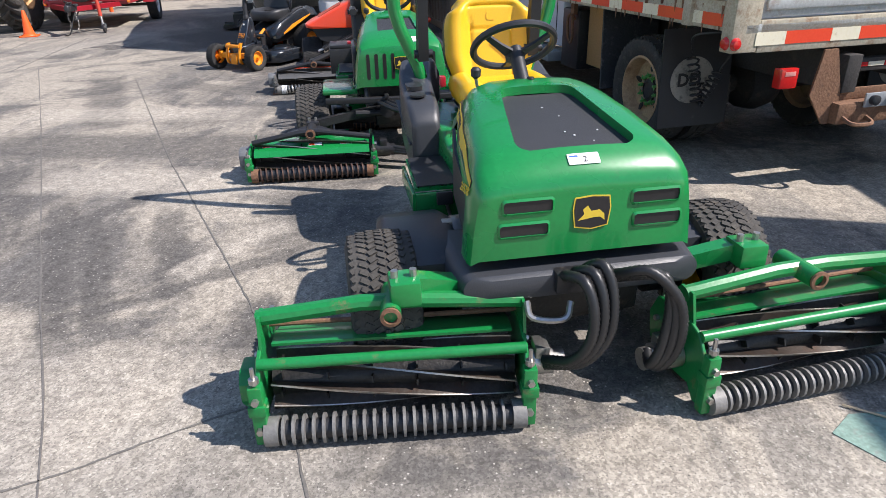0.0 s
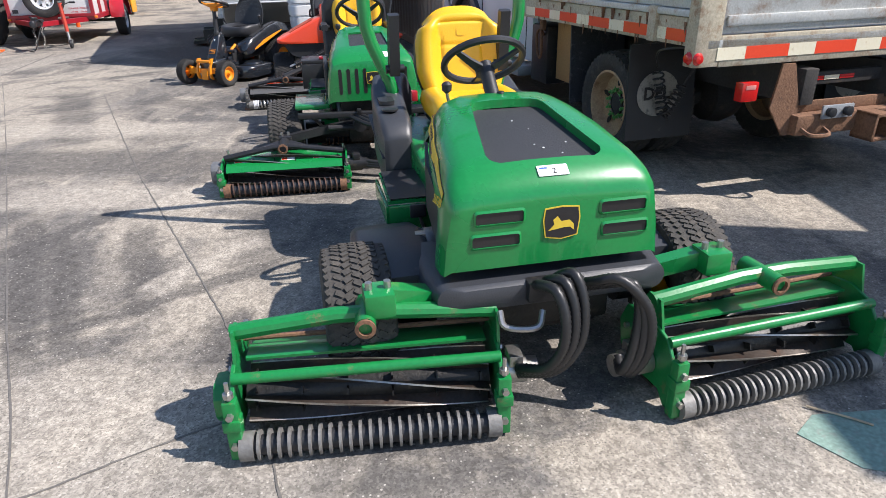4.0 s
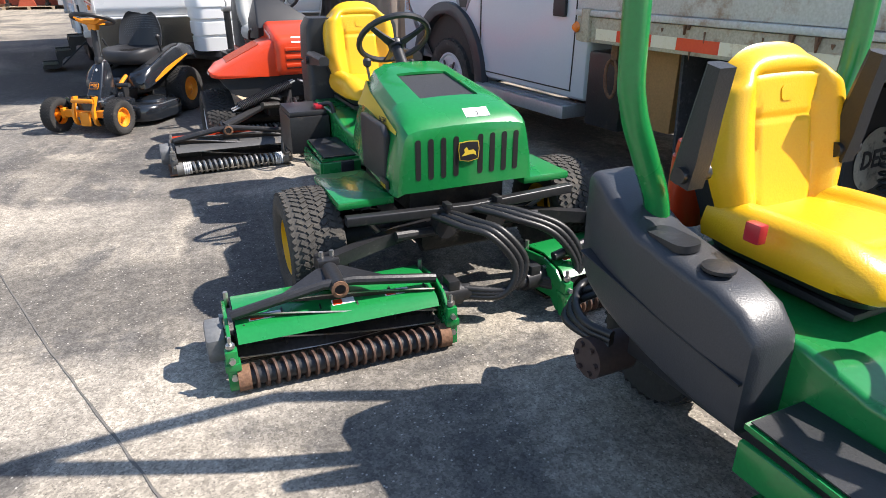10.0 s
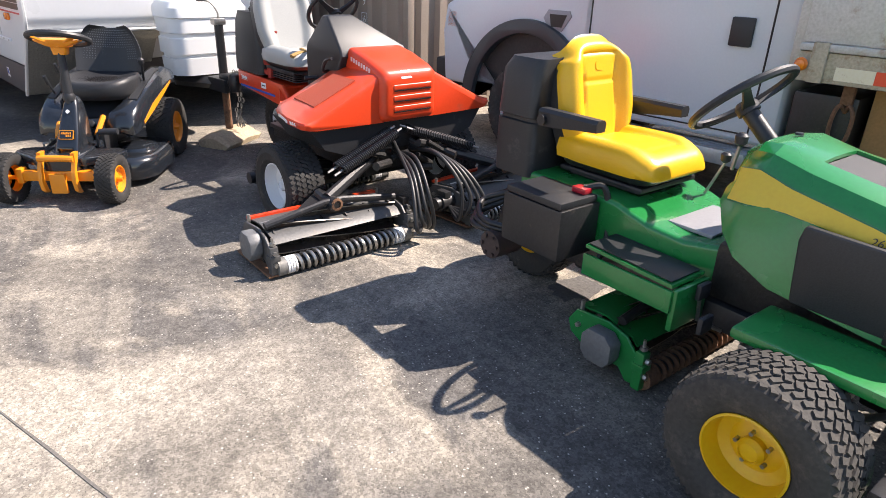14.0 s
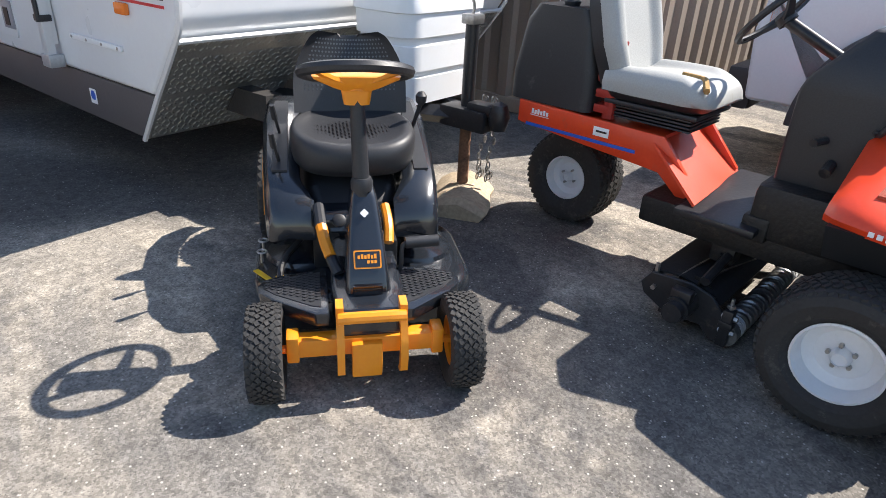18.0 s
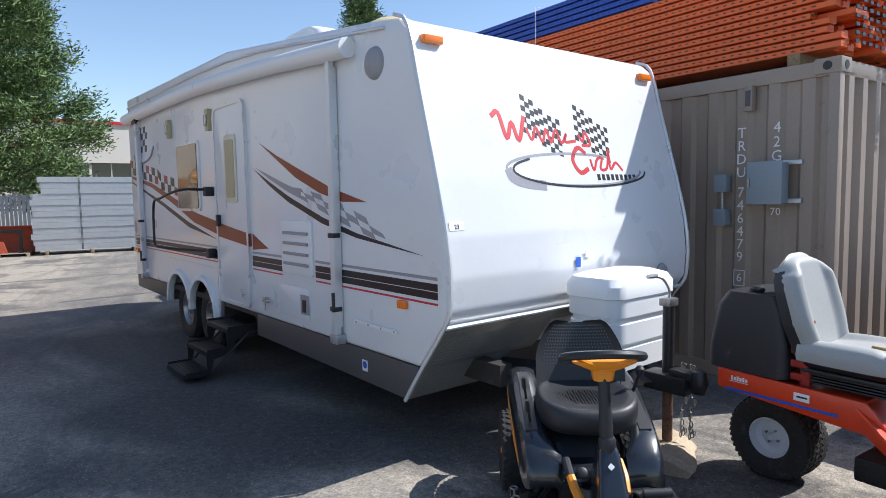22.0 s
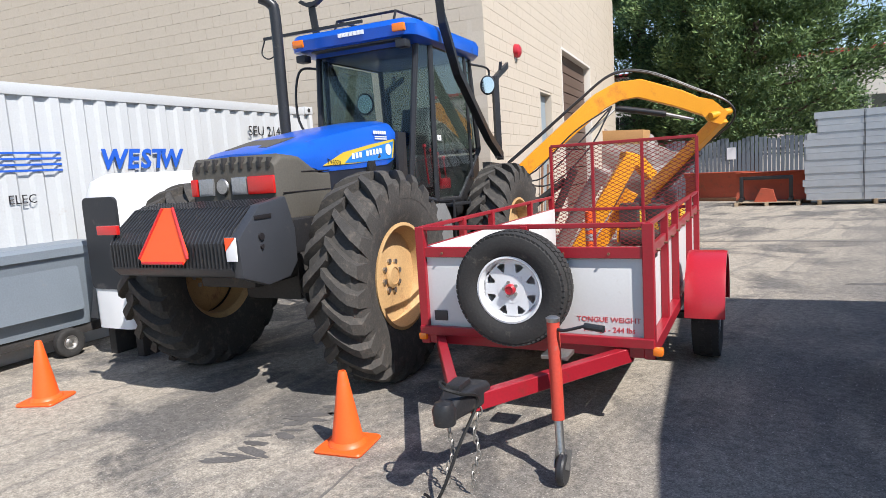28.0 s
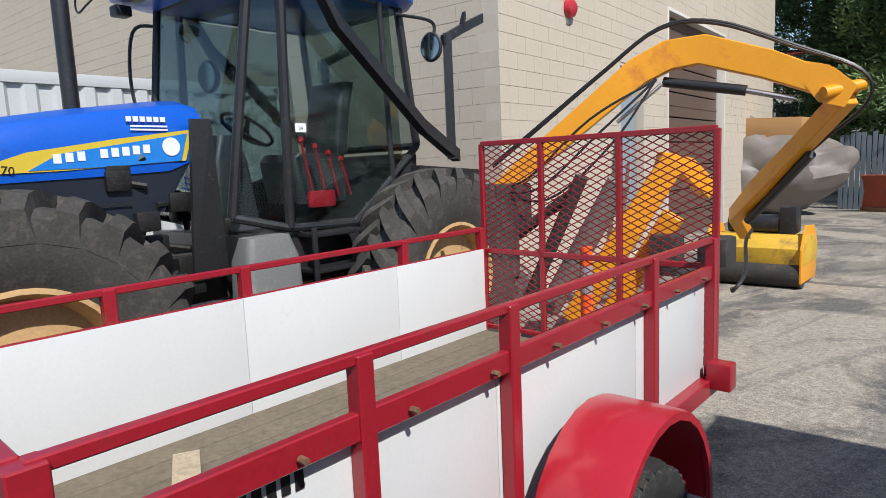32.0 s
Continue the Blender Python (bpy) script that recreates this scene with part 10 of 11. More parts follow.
    for i in range(nx):
        for j in range(nz):
            x, z = gx0 + i * dx, gz0 + j * dz
            up = (i + j) % 2 == 0
            p = Vector((x, gy, z if up else z + dz))
            q = Vector((x + dx, gy, z + dz if up else z))
            d = (q - p).normalized()
            n = Vector((-d.z, 0, d.x)) * wr
            o = Vector((0, 0.003, 0))
            k = len(V)
            V += [p - n - o, p + n - o, q + n - o, q - n - o, p - n + o, p + n + o, q + n + o, q - n + o]
            F += [(k, k + 1, k + 2, k + 3), (k + 7, k + 6, k + 5, k + 4), (k, k + 3, k + 7, k + 4), (k + 1, k + 5, k + 6, k + 2)]
    me = bpy.data.meshes.new("ramp_mesh")
    me.from_pydata([tuple(v) for v in V], [], F)
    me.materials.append(mesh_red)
    ob = new("ramp_mesh", me)
    ob.parent = t
    tagged(ob, "dark red expanded metal mesh", kind="stuff")
    bm = B()
    box(bm, W - 0.02, W + 0.10, L - 0.12, L - 0.02, 0.50, 0.64, 0.01)
    part("rear_bracket", bm, red, t)
    # wheels and fenders
    for s, x in ((-1, -0.17), (1, W + 0.17)):
        wheel(t, (x, 1.70, 0.335), 0.335, 0.21, 0.19, rubber, white_rim, s, "road", 0.05, 0.045, 8, 5, hub_mat=steel, tread_n=40)
        bm = B()
        rows = []
        for k in range(15):
            a = math.pi * (-0.02 + 1.04 * k / 14)
            c, sn = math.cos(a), math.sin(a)
            x0, x1 = (x - 0.14, x + 0.15)
            rows.append([Vector((xx, 1.70 + 0.415 * c * r, 0.43 + 0.445 * sn * r)) for xx, r in ((x0, 0.92), (x0, 0.985), (x0 + 0.03, 1.0), (x1 - 0.03, 1.0), (x1, 0.985), (x1, 0.92), (x1 - 0.015, 0.92), (x1 - 0.03, 0.97), (x0 + 0.03, 0.97), (x0 + 0.015, 0.92))])
        loft(bm, rows)
        part("fender", bm, fender_red, t, "bright red rounded steel fender")
    beam("axle", (-0.1, 1.69, 0.335), (W + 0.1, 1.69, 0.335), 0.06, material=frame_dark)
    for x in (0.1, W - 0.1):
        beam("leaf_spring", (x, 1.3, 0.42), (x, 2.1, 0.42), 0.05, material=frame_dark)
    for x in (0.02, W + 0.02):
        bm = B()
        box(bm, x - 0.03, x + 0.03, -0.03, 0.03, 0.485, 0.535, 0.015)
        part("marker_lamp", bm, amber, t)
    # tongue
    beam("tongue_beam", (0.12, 0.05, 0.47), (0.74, -1.0, 0.47), 0.06, h=0.09)
    beam("tongue_beam", (1.42, 0.05, 0.47), (0.80, -1.0, 0.47), 0.06, h=0.09)
    bm = B()
    loft(bm, [section_y(y, 0.77 - w, 0.77 + w, 0.44, 0.44 + h, 0.03) for y, w, h in ((-0.88, 0.11, 0.12), (-1.0, 0.09, 0.13), (-1.12, 0.06, 0.12), (-1.20, 0.05, 0.09))])
    lathe(bm, [(0.001, 0.07), (0.045, 0.055), (0.06, 0.02), (0.055, -0.05)], 16, Matrix.Translation((0.77, -1.2, 0.49)))
    box(bm, 0.73, 0.81, -1.1, -0.96, 0.56, 0.60, 0.012)
    cp = part("coupler", bm, black_metal, t)
    bm = B()
    tube(bm, [(0.74, -1.05, 0.56), (0.72, -1.12, 0.62), (0.77, -1.2, 0.62), (0.84, -1.15, 0.58), (0.86, -1.0, 0.50), (0.80, -1.12, 0.30), (0.72, -1.22, 0.06), (0.60, -1.15, 0.02)], 0.009, 6)
    part("wiring_lead", bm, wire_black, cp)
    for x0, y0 in ((0.84, -0.95), (0.70, -0.96)):
        bm = B()
        for k in range(13):
            p = Vector((x0 + 0.014 * math.sin(k), y0 - 0.008 * k, 0.50 - 0.036 * k))
            m2 = Matrix.Translation(p) @ Matrix.Rotation(radians(90 * (k % 2)), 4, "Z") @ Matrix.Rotation(radians(90), 4, "X")
            tube(bm, [m2 @ Vector((0.012 * math.cos(a), 0.024 * math.sin(a), 0)) for a in [2 * math.pi * i / 8 for i in range(9)]], 0.0045, 5, 1)
        part("safety_chain", bm, chain_steel, t)
    bm = B()
    rod(bm, (1.17, -0.66, 0.30), (1.15, -0.62, 0.83), 0.034, 14)
    jk = part("jack", bm, mat("worn_orange_red_jack", (0.52, 0.06, 0.035), 0.5, dirt=(0.25, 0.2, 0.16), dirty=0.25, dirt_scale=12), t)
    bm = B()
    rod(bm, (1.20, -0.73, 0.10), (1.17, -0.66, 0.32), 0.024, 12)
    part("jack_leg", bm, steel, jk)
    bm = B()
    lathe(bm, [(0.036, 0), (0.038, 0.02), (0.02, 0.03), (0.001, 0.031)], 14, Matrix.Translation((1.15, -0.62, 0.825)))
    part("jack_cap", bm, steel, jk)
    bm = B()
    tube(bm, [(1.15, -0.62, 0.79), (1.22, -0.66, 0.79), (1.34, -0.70, 0.83)], 0.009, 6)
    rod(bm, (1.34, -0.70, 0.83), (1.44, -0.72, 0.825), 0.018, 10)
    part("crank_handle", bm, black_plastic, jk)
    bm = B()
    lathe(bm, [(0.02, -0.022), (0.075, -0.02), (0.082, -0.01), (0.082, 0.01), (0.075, 0.02), (0.02, 0.022)], 22, Matrix.Translation((1.22, -0.78, 0.082)) @ AX)
    part("jack_wheel", bm, black_plastic, jk)
    bm = B()
    for s in (-1, 1):
        plate(bm, [(1.22 + s * 0.03, -0.78, 0.08), (1.22 + s * 0.03, -0.71, 0.16), (1.20 + s * 0.025, -0.75, 0.18), (1.21 + s * 0.03, -0.81, 0.10)], 0.005)
    part("wheel_fork", bm, steel, jk)
    bm = B()
    box(bm, 0.98, 1.14, -0.34, -0.18, 0.52, 0.545, 0.006)
    part("jack_plate", bm, steel, t)
    # spare on the front, facing forward
    wheel(t, (0.755, -0.13, 0.90), 0.36, 0.23, 0.205, rubber, white_rim, -1, "road", 0.06, 0.035, 8, 5, name="spare_wheel", axis=Matrix.Rotation(radians(90), 4, "Z"), hub_mat=fender_red, tread_n=64)
    beam("spare_bracket", (0.755, 0.02, 0.90), (0.755, -0.12, 0.90), 0.06)
    return t


utility_trailer()
TU = pose(-7.53, 10.83, 0, 0, 0, 13.6)
for x, y, rz, l in ((0.5, 0.75, 64, 0.42), (0.62, 0.85, 20, 0.22), (0.9, 1.9, 75, 0.2), (1.0, 2.7, 30, 0.5)):
    bm = B()
    box(bm, -0.05, 0.05, -l / 2, l / 2, 0, 0.045, 0.004)
    whole("timber_offcut", bm, pale_wood, "pale timber offcut lying in the utility trailer", "timber", group="timber offcuts", m=TU @ pose(x, y, 0.587, 0, 0, rz))


# ---- traffic cones ----
def cone(m, h):
    t = thing("traffic_cone", m, "orange plastic traffic cone standing on asphalt", "traffic cone", "traffic cones")
    bm = B()
    loft(bm, [section_z(z, -w, w, -w, w, 0.03) for z, w in ((0.0, 0.155), (0.012, 0.16), (0.022, 0.155))])
    part("base", bm, cone_orange, t)
    bm = B()
    lathe(bm, [(0.125, 0.022), (0.118, 0.035), (0.098, 0.05), (0.062, h * 0.55), (0.028, h - 0.015), (0.022, h), (0.014, h), (0.014, h - 0.05)], 28, Matrix.Identity(4))
    part("cone_body", bm, cone_orange, t)


cone(pose(-7.50, 10.06, 0, 0, 0, 20), 0.48)
cone(pose(-10.30, 9.28, 0, 0, 0, 35), 0.50)


# ---- tractor ----
def tractor():
    t = thing("tractor", pose(-8.02, 11.26, 0, 0, 0, 15), "blue four-wheel-drive tractor with glazed cab and muddy lug tyres", "tractor")
    cx = -1.2
    for y in (0.0, 2.95):
        for s, x in ((1, -0.23), (-1, -2.17)):
            wheel(t, (x, y, 0.83), 0.79, 0.46, 0.42, rubber_dusty, rim_ochre, s, "lug", 0.17, 0.10, 0, 8, hub_mat=rim_ochre, tread_n=23)
    bm = B()
    for y in (0.0, 2.95):
        rod(bm, (-0.3, y, 0.83), (-2.1, y, 0.83), 0.12, 12)
        box(bm, cx - 0.3, cx + 0.3, y - 0.25, y + 0.25, 0.65, 1.05, 0.06)
    box(bm, cx - 0.28, cx + 0.28, -0.75, 3.4, 0.85, 1.2, 0.04)
    part("chassis", bm, frame_dark, t)
    bm = B()
    rod(bm, (-0.72, -0.22, 0.72), (-0.95, -0.05, 0.80), 0.13, 14)
    lathe(bm, [(0.001, 0.12), (0.09, 0.09), (0.13, 0.0)], 14, Matrix.Translation((-0.73, -0.23, 0.72)) @ AX)
    box(bm, -1.0, -0.62, -0.7, -0.3, 1.10, 1.36, 0.03)
    box(bm, -1.75, -1.4, -0.7, -0.3, 1.10, 1.36, 0.03)
    pieces("axle_casting", bm, black_metal, t)
    # grille block and hood
    bm = B()
    rows = [section_y(y, cx - w, cx + w, 1.32, z1, 0.05) for y, w, z1 in ((-0.58, 0.42, 1.80), (-0.52, 0.45, 1.86), (-0.30, 0.455, 1.84), (-0.06, 0.455, 1.72), (0.08, 0.455, 1.72))]
    loft(bm, rows)
    gr = part("grille_block", bm, bare_grey, t, "weathered grey-brown grille panel")
    for z0, z1, n in ((1.76, 1.86, 9), (1.44, 1.53, 9)):
        for k in range(n):
            x = cx - 0.36 + 0.09 * k if z0 > 1.6 else cx - 0.30 + 0.055 * k
            bm = B()
            box(bm, x, x + 0.028, -0.592, -0.55, z0, z1 - 0.006 * abs(k - n // 2), 0.004)
            part("grille_rib", bm, decal_black if z0 < 1.6 else frame_dark, gr)
    for a, b, c in ((-0.43, -0.36, red_lens), (-0.345, -0.19, clear_lens), (0.0, 0.15, clear_lens), (0.16, 0.42, red_lens)):
        bm = B()
        box(bm, cx + a, cx + b, -0.60, -0.55, 1.56, 1.70, 0.012)
        part("headlamp", bm, c, gr)
    bm = B()
    lathe(bm, [(0.001, 0.012), (0.055, 0.01), (0.065, 0.0)], 20, facing((cx - 0.095, -0.592, 1.63), (0, -1, 0)))
    part("round_badge", bm, steel, gr)
    bm = B()
    rows = []
    for y, w, z0, zs, zt in ((-0.52, 0.36, 1.80, 1.83, 1.88), (-0.42, 0.42, 1.76, 1.85, 1.92), (-0.15, 0.45, 1.74, 1.88, 1.98), (0.0, 0.455, 1.70, 1.90, 2.02), (0.6, 0.46, 1.72, 2.0, 2.12), (1.05, 0.46, 1.74, 2.06, 2.18), (1.22, 0.455, 1.80, 2.08, 2.19), (1.30, 0.44, 1.86, 2.06, 2.17)):
        half = [(w, z0), (w + 0.005, (z0 + zs) / 2), (w - 0.01, zs), (w - 0.06, zs + (zt - zs) * 0.6), (w * 0.6, zt - 0.01), (w * 0.2, zt)]
        rows.append([Vector((cx + x, y, z)) for x, z in half] + [Vector((cx - x, y, z)) for x, z in reversed(half)])
    loft(bm, rows)
    hd = part("hood", bm, tractor_blue, t)
    bm = B()
    loft(bm, [[Vector((cx + x, y, z)) for x, z in ((-0.22, z0 - 0.02), (0.22, z0 - 0.02), (0.22, z0), (-0.22, z0))] for y, z0 in ((-0.40, 1.922), (-0.1, 1.996), (0.12, 2.03))])
    part("hood_patch", bm, bare_grey, hd)
    for s in (-1, 1):
        bm = B()
        x = cx + s * 0.462
        P = [(-0.02, 1.75), (0.30, 1.86), (0.75, 1.93), (1.22, 1.99), (1.16, 1.80), (0.45, 1.76)]
        plate(bm, [(x + s * 0.004, y, z) for y, z in P], 0.003 * s)
        part("hood_stripe", bm, gold, hd)
        bm = B()
        plate(bm, [(x + s * 0.007, y, z) for y, z in ((0.30, 1.765), (0.45, 1.85), (1.18, 1.965), (1.13, 1.80), (0.70, 1.775))], 0.003 * s)
        part("name_panel", bm, mat("name_blue_%d" % (s > 0), (0.02, 0.20, 0.62), 0.4), hd)
        bm = B()
        for k in range(9):
            if k != 3:
                y0 = 0.42 + 0.06 * k
                box(bm, x + s * 0.0095 - 0.001, x + s * 0.0095 + 0.001, y0, y0 + 0.04, 1.80 + 0.006 * k, 1.85 + 0.006 * k)
        pieces("name_bar", bm, decal_white, hd)
        bm = B()
        for k in range(6):
            y0 = 0.82 + 0.04 * k
            box(bm, x + s * 0.004 - 0.001, x + s * 0.004 + 0.002, y0, y0 + 0.03, 2.03, 2.06)
        for k in range(2):
            box(bm, x + s * 0.004 - 0.001, x + s * 0.004 + 0.002, 0.84, 1.06, 2.0 - 0.02 * k, 2.01 - 0.02 * k)
        pieces("dealer_mark", bm, decal_white, hd)
        bm = B()
        lathe(bm, [(0.001, 0.002), (0.055, 0.002), (0.055, 0.0), (0.001, 0.0)], 20, facing((x + s * 0.010, 1.07, 1.885), (s, 0, 0)))
        part("leaf_badge", bm, decal_white, hd)
        bm = B()
        plate(bm, [(cx + s * 0.45, y, z) for y, z in ((0.08, 1.32), (0.08, 1.728), (0.45, 1.755), (1.2, 1.80), (1.0, 1.50), (0.3, 1.32))], 0.02 * s)
        part("side_panel", bm, mat("dark_navy_panel_%d" % (s > 0), (0.012, 0.016, 0.026), 0.45, var=0.2, bump=0.05), t)
        for a, b, z in ((-0.54, 0.078, 1.71), (-0.54, 0.078, 1.555), (0.086, 0.8, 1.56)):
            bm = B()
            xs = cx + s * (0.4565 if b < 0.1 else 0.4715)
            box(bm, xs - 0.003, xs + 0.003, a if z < 1.7 else -0.30, b, z, z + 0.008)
            part("panel_seam", bm, decal_black, gr)
    lettering("TV6070", 0.062, decal_black, hd, facing((cx + 0.468, 0.14, 1.775), (1, 0, 0), (0, 0.1, 1)))
    # front weight block
    bm = B()
    prof = [(-1.16, 1.02), (-1.22, 1.08), (-1.22, 1.26), (-1.16, 1.34), (-0.98, 1.48), (-0.78, 1.52), (-0.78, 1.02), (-0.9, 0.96)]
    prism(bm, prof, -1.86, -0.68, SIDE, 0.012)
    wb = part("front_weight", bm, grey_plastic, t, "black cast front ballast block")
    for k in range(34):
        x = -1.84 + 0.0345 * k
        bm = B()
        for (a, za), (b, zb) in zip(prof[2:5], prof[3:6]):
            loft(bm, [[Vector((x + dx, y, z + dz)) for dx, dz in ((0, 0), (0.014, 0), (0.014, 0.012), (0, 0.012))] for y, z in ((a, za), (b, zb))])
        loft(bm, [[Vector((x + dx, -1.22 + dy, z)) for dx, dy in ((0, 0), (0.014, 0), (0.014, -0.012), (0, -0.012))] for z in (1.09, 1.26)])
        part("weight_rib", bm, black_metal, wb)
    bm = B()
    prism(bm, [(-1.20, 1.02), (-1.22, 1.28), (-0.98, 1.50), (-0.70, 1.54), (-0.62, 1.30), (-0.62, 1.05), (-0.72, 0.95), (-0.95, 0.93)], -0.68, -0.60, SIDE, 0.012)
    part("weight_cheek", bm, grey_plastic, wb)
    bm = B()
    box(bm, -0.60, -0.592, -1.05, -0.88, 1.40, 1.43, 0.002)
    rod(bm, (-0.60, -1.0, 1.28), (-0.585, -1.0, 1.28), 0.025, 12)
    rod(bm, (-0.60, -1.0, 1.21), (-0.585, -1.0, 1.21), 0.015, 12)
    pieces("weight_slot", bm, decal_black, wb)
    mm = facing((-1.26, -1.262, 1.16), (0, -1, 0.25))
    bm = B()
    prism(bm, [(-0.235, -0.0), (-0.205, -0.03), (0.205, -0.03), (0.235, 0.0), (0.235, 0.04), (0.05, 0.36), (-0.05, 0.36), (-0.235, 0.04)], 0, 0.004, mm)
    smv = part("slow_vehicle_sign", bm, smv_orange, wb, "orange-red slow vehicle triangle")
    bm = B()
    for a, b in (((-0.235, 0.0), (-0.05, 0.36)), ((0.235, 0.0), (0.05, 0.36)), ((-0.2, -0.03), (0.2, -0.03))):
        rod(bm, mm @ Vector((*a, 0.004)), mm @ Vector((*b, 0.004)), 0.012, 6)
    part("sign_border", bm, red_lens, smv)
    bm = B()
    box(bm, -1.98, -1.76, -1.22, -1.19, 1.33, 1.40, 0.006)
    part("red_reflector", bm, red_lens, wb)
    bm = B()
    box(bm, -0.70, -0.61, -1.236, -1.226, 1.14, 1.30, 0.002)
    r2 = part("striped_reflector", bm, decal_white, wb)
    bm = B()
    plate(bm, [(-0.70, -1.240, 1.30), (-0.70, -1.240, 1.21), (-0.61, -1.240, 1.30)], -0.002)
    part("orange_corner", bm, smv_orange, r2)
    # cab
    x0, x1, y0, y1, z0, z1 = -1.92, -0.58, 1.42, 3.12, 1.42, 2.98
    front, rear = 0.10, 0.0
    posts = {"fl": ((x0 + 0.12, y0, z0), (x0 + 0.06, y0 + 0.22, z1)), "fr": ((x1 - 0.12, y0, z0), (x1 - 0.06, y0 + 0.22, z1)), "ml": ((x0, y0 + 0.36, z0 - 0.1), (x0, y0 + 0.42, z1)), "mr": ((x1, y0 + 0.36, z0 - 0.1), (x1, y0 + 0.42, z1)), "rl": ((x0 + 0.02, y1, z0 + 0.45), (x0 + 0.05, y1 - 0.12, z1)), "rr": ((x1 - 0.02, y1, z0 + 0.45), (x1 - 0.05, y1 - 0.12, z1))}
    for a, b in posts.values():
        bm = B()
        rod(bm, a, b, 0.034, 8)
        part("cab_post", bm, black_metal, t)
    for a, b in (((x0, y0 + 0.36, z0 - 0.1), (x0, y0 + 0.9, z0 - 0.12)), ((x1, y0 + 0.36, z0 - 0.1), (x1, y0 + 0.95, z0 - 0.12)), ((x1, y0 + 0.95, z0 - 0.12), (x1 - 0.02, y1, z0 + 0.45)), ((x0, y0 + 0.95, z0 - 0.12), (x0 + 0.02, y1, z0 + 0.45)), ((x0 + 0.12, y0, z0), (x0, y0 + 0.36, z0 - 0.1)), ((x1 - 0.12, y0, z0), (x1, y0 + 0.36, z0 - 0.1)), ((x0 + 0.02, y1, z0 + 0.45), (x1 - 0.02, y1, z0 + 0.45)), ((x0, y0 + 0.42, z1), (x0 + 0.05, y1 - 0.12, z1)), ((x1, y0 + 0.42, z1), (x1 - 0.05, y1 - 0.12, z1)), ((x0 + 0.06, y0 + 0.22, z1), (x1 - 0.06, y0 + 0.22, z1))):
        bm = B()
        rod(bm, a, b, 0.03, 8)
        part("cab_rail", bm, black_metal, t)

    def pane(pts, label=""):
        bm = B()
        P = [Vector(p) for p in pts]
        plate(bm, P, 0.006)
        ob = part("cab_glass", bm, cab_glass, t, smooth=0)
        ob.visible_shadow = False

    pane([posts["fl"][0], posts["fr"][0], posts["fr"][1], posts["fl"][1]])
    for s in ("l", "r"):
        xx = x0 if s == "l" else x1
        pane([posts["f" + s][0], posts["m" + s][0], posts["m" + s][1], posts["f" + s][1]])
        pane([(xx, y0 + 0.40, z0 - 0.06), (xx, y0 + 0.95, z0 - 0.08), (xx, y1 - 0.20, z0 + 0.30), (xx, y1 - 0.28, z1 - 0.04), (xx, y0 + 0.44, z1 - 0.04)])
    pane([posts["rl"][0], posts["rr"][0], posts["rr"][1], posts["rl"][1]])
    bm = B()
    rod(bm, (x1 + 0.005, y1 - 0.32, z0 + 0.12), (x1 + 0.005, y1 - 0.38, z1 - 0.02), 0.022, 8)
    part("door_post", bm, black_metal, t)
    bm = B()
    prism(bm, [(y0 + 0.02, z0 - 0.12), (y0 + 0.95, z0 - 0.2), (y1, z0 + 0.40), (y1, z0 - 0.2), (y0 + 0.9, z0 - 0.45), (y0 + 0.02, z0 - 0.45)], x0 + 0.02, x1 - 0.02, SIDE, 0.02)
    part("cab_floor", bm, black_metal, t)
    # inside
    bm = B()
    loft(bm, [section_z(z, -1.48, -1.0, a, b, 0.06) for z, a, b in ((1.45, 2.2, 2.7), (1.78, 2.15, 2.7), (1.84, 2.2, 2.7))])
    loft(bm, [section_z(z, -1.46, -1.02, a, a + 0.14, 0.05) for z, a in ((1.84, 2.6), (2.2, 2.66), (2.42, 2.72))])
    part("driver_seat", bm, grey_plastic, t)
    bm = B()
    loft(bm, [section_z(z, -1.45 + d, -1.0 - d, a, b, 0.05) for z, a, b, d in ((1.3, 1.5, 1.85, 0), (1.8, 1.52, 1.8, 0.03), (1.98, 1.6, 1.74, 0.08))])
    part("dash_console", bm, grey_plastic, t)
    steering(t, (-1.22, 1.92, 2.03), 0.2, -35, black_plastic)
    bm = B()
    for k in range(4):
        rod(bm, (-0.9 + 0.03 * k, 2.25 + 0.1 * k, 1.5), (-0.88 + 0.03 * k, 2.15 + 0.1 * k, 1.92 - 0.05 * k), 0.01, 6)
        lathe(bm, [(0.01, 0), (0.024, 0.015), (0.02, 0.045), (0.001, 0.05)], 10, Matrix.Translation((-0.88 + 0.03 * k, 2.15 + 0.1 * k, 1.91 - 0.05 * k)))
    part("control_lever", bm, fender_red, t)
    bm = B()
    box(bm, x1 - 0.06, x1 - 0.02, 1.98, 2.22, 1.44, 1.56, 0.02)
    part("red_bag", bm, fender_red, t)
    bm = B()
    prism(bm, rrect(0.09, 0.06, 0.003), 0, 0.001, facing((x1 + 0.010, 1.92, 2.0), (1, 0, 0)))
    lb = part("lot_label", bm, paper, t)
    lettering("24", 0.035, decal_black, lb, facing((x1 + 0.0125, 1.92, 1.995), (1, 0, 0)))
    # roof
    bm = B()
    loft(bm, [section_z(z, x0 - a, x1 + a, y0 + 0.10 - b, y1 + 0.02, 0.14, 6) for z, a, b in ((2.96, 0.02, 0.06), (3.0, 0.08, 0.22), (3.10, 0.09, 0.24), (3.16, 0.06, 0.20), (3.19, -0.06, 0.06))])
    roof = part("cab_roof", bm, tractor_blue, t)
    bm = B()
    box(bm, cx - 0.55, cx + 0.55, y0 - 0.07, y0 + 0.06, 2.965, 3.0, 0.01)
    part("roof_visor", bm, black_plastic, roof)
    bm = B()
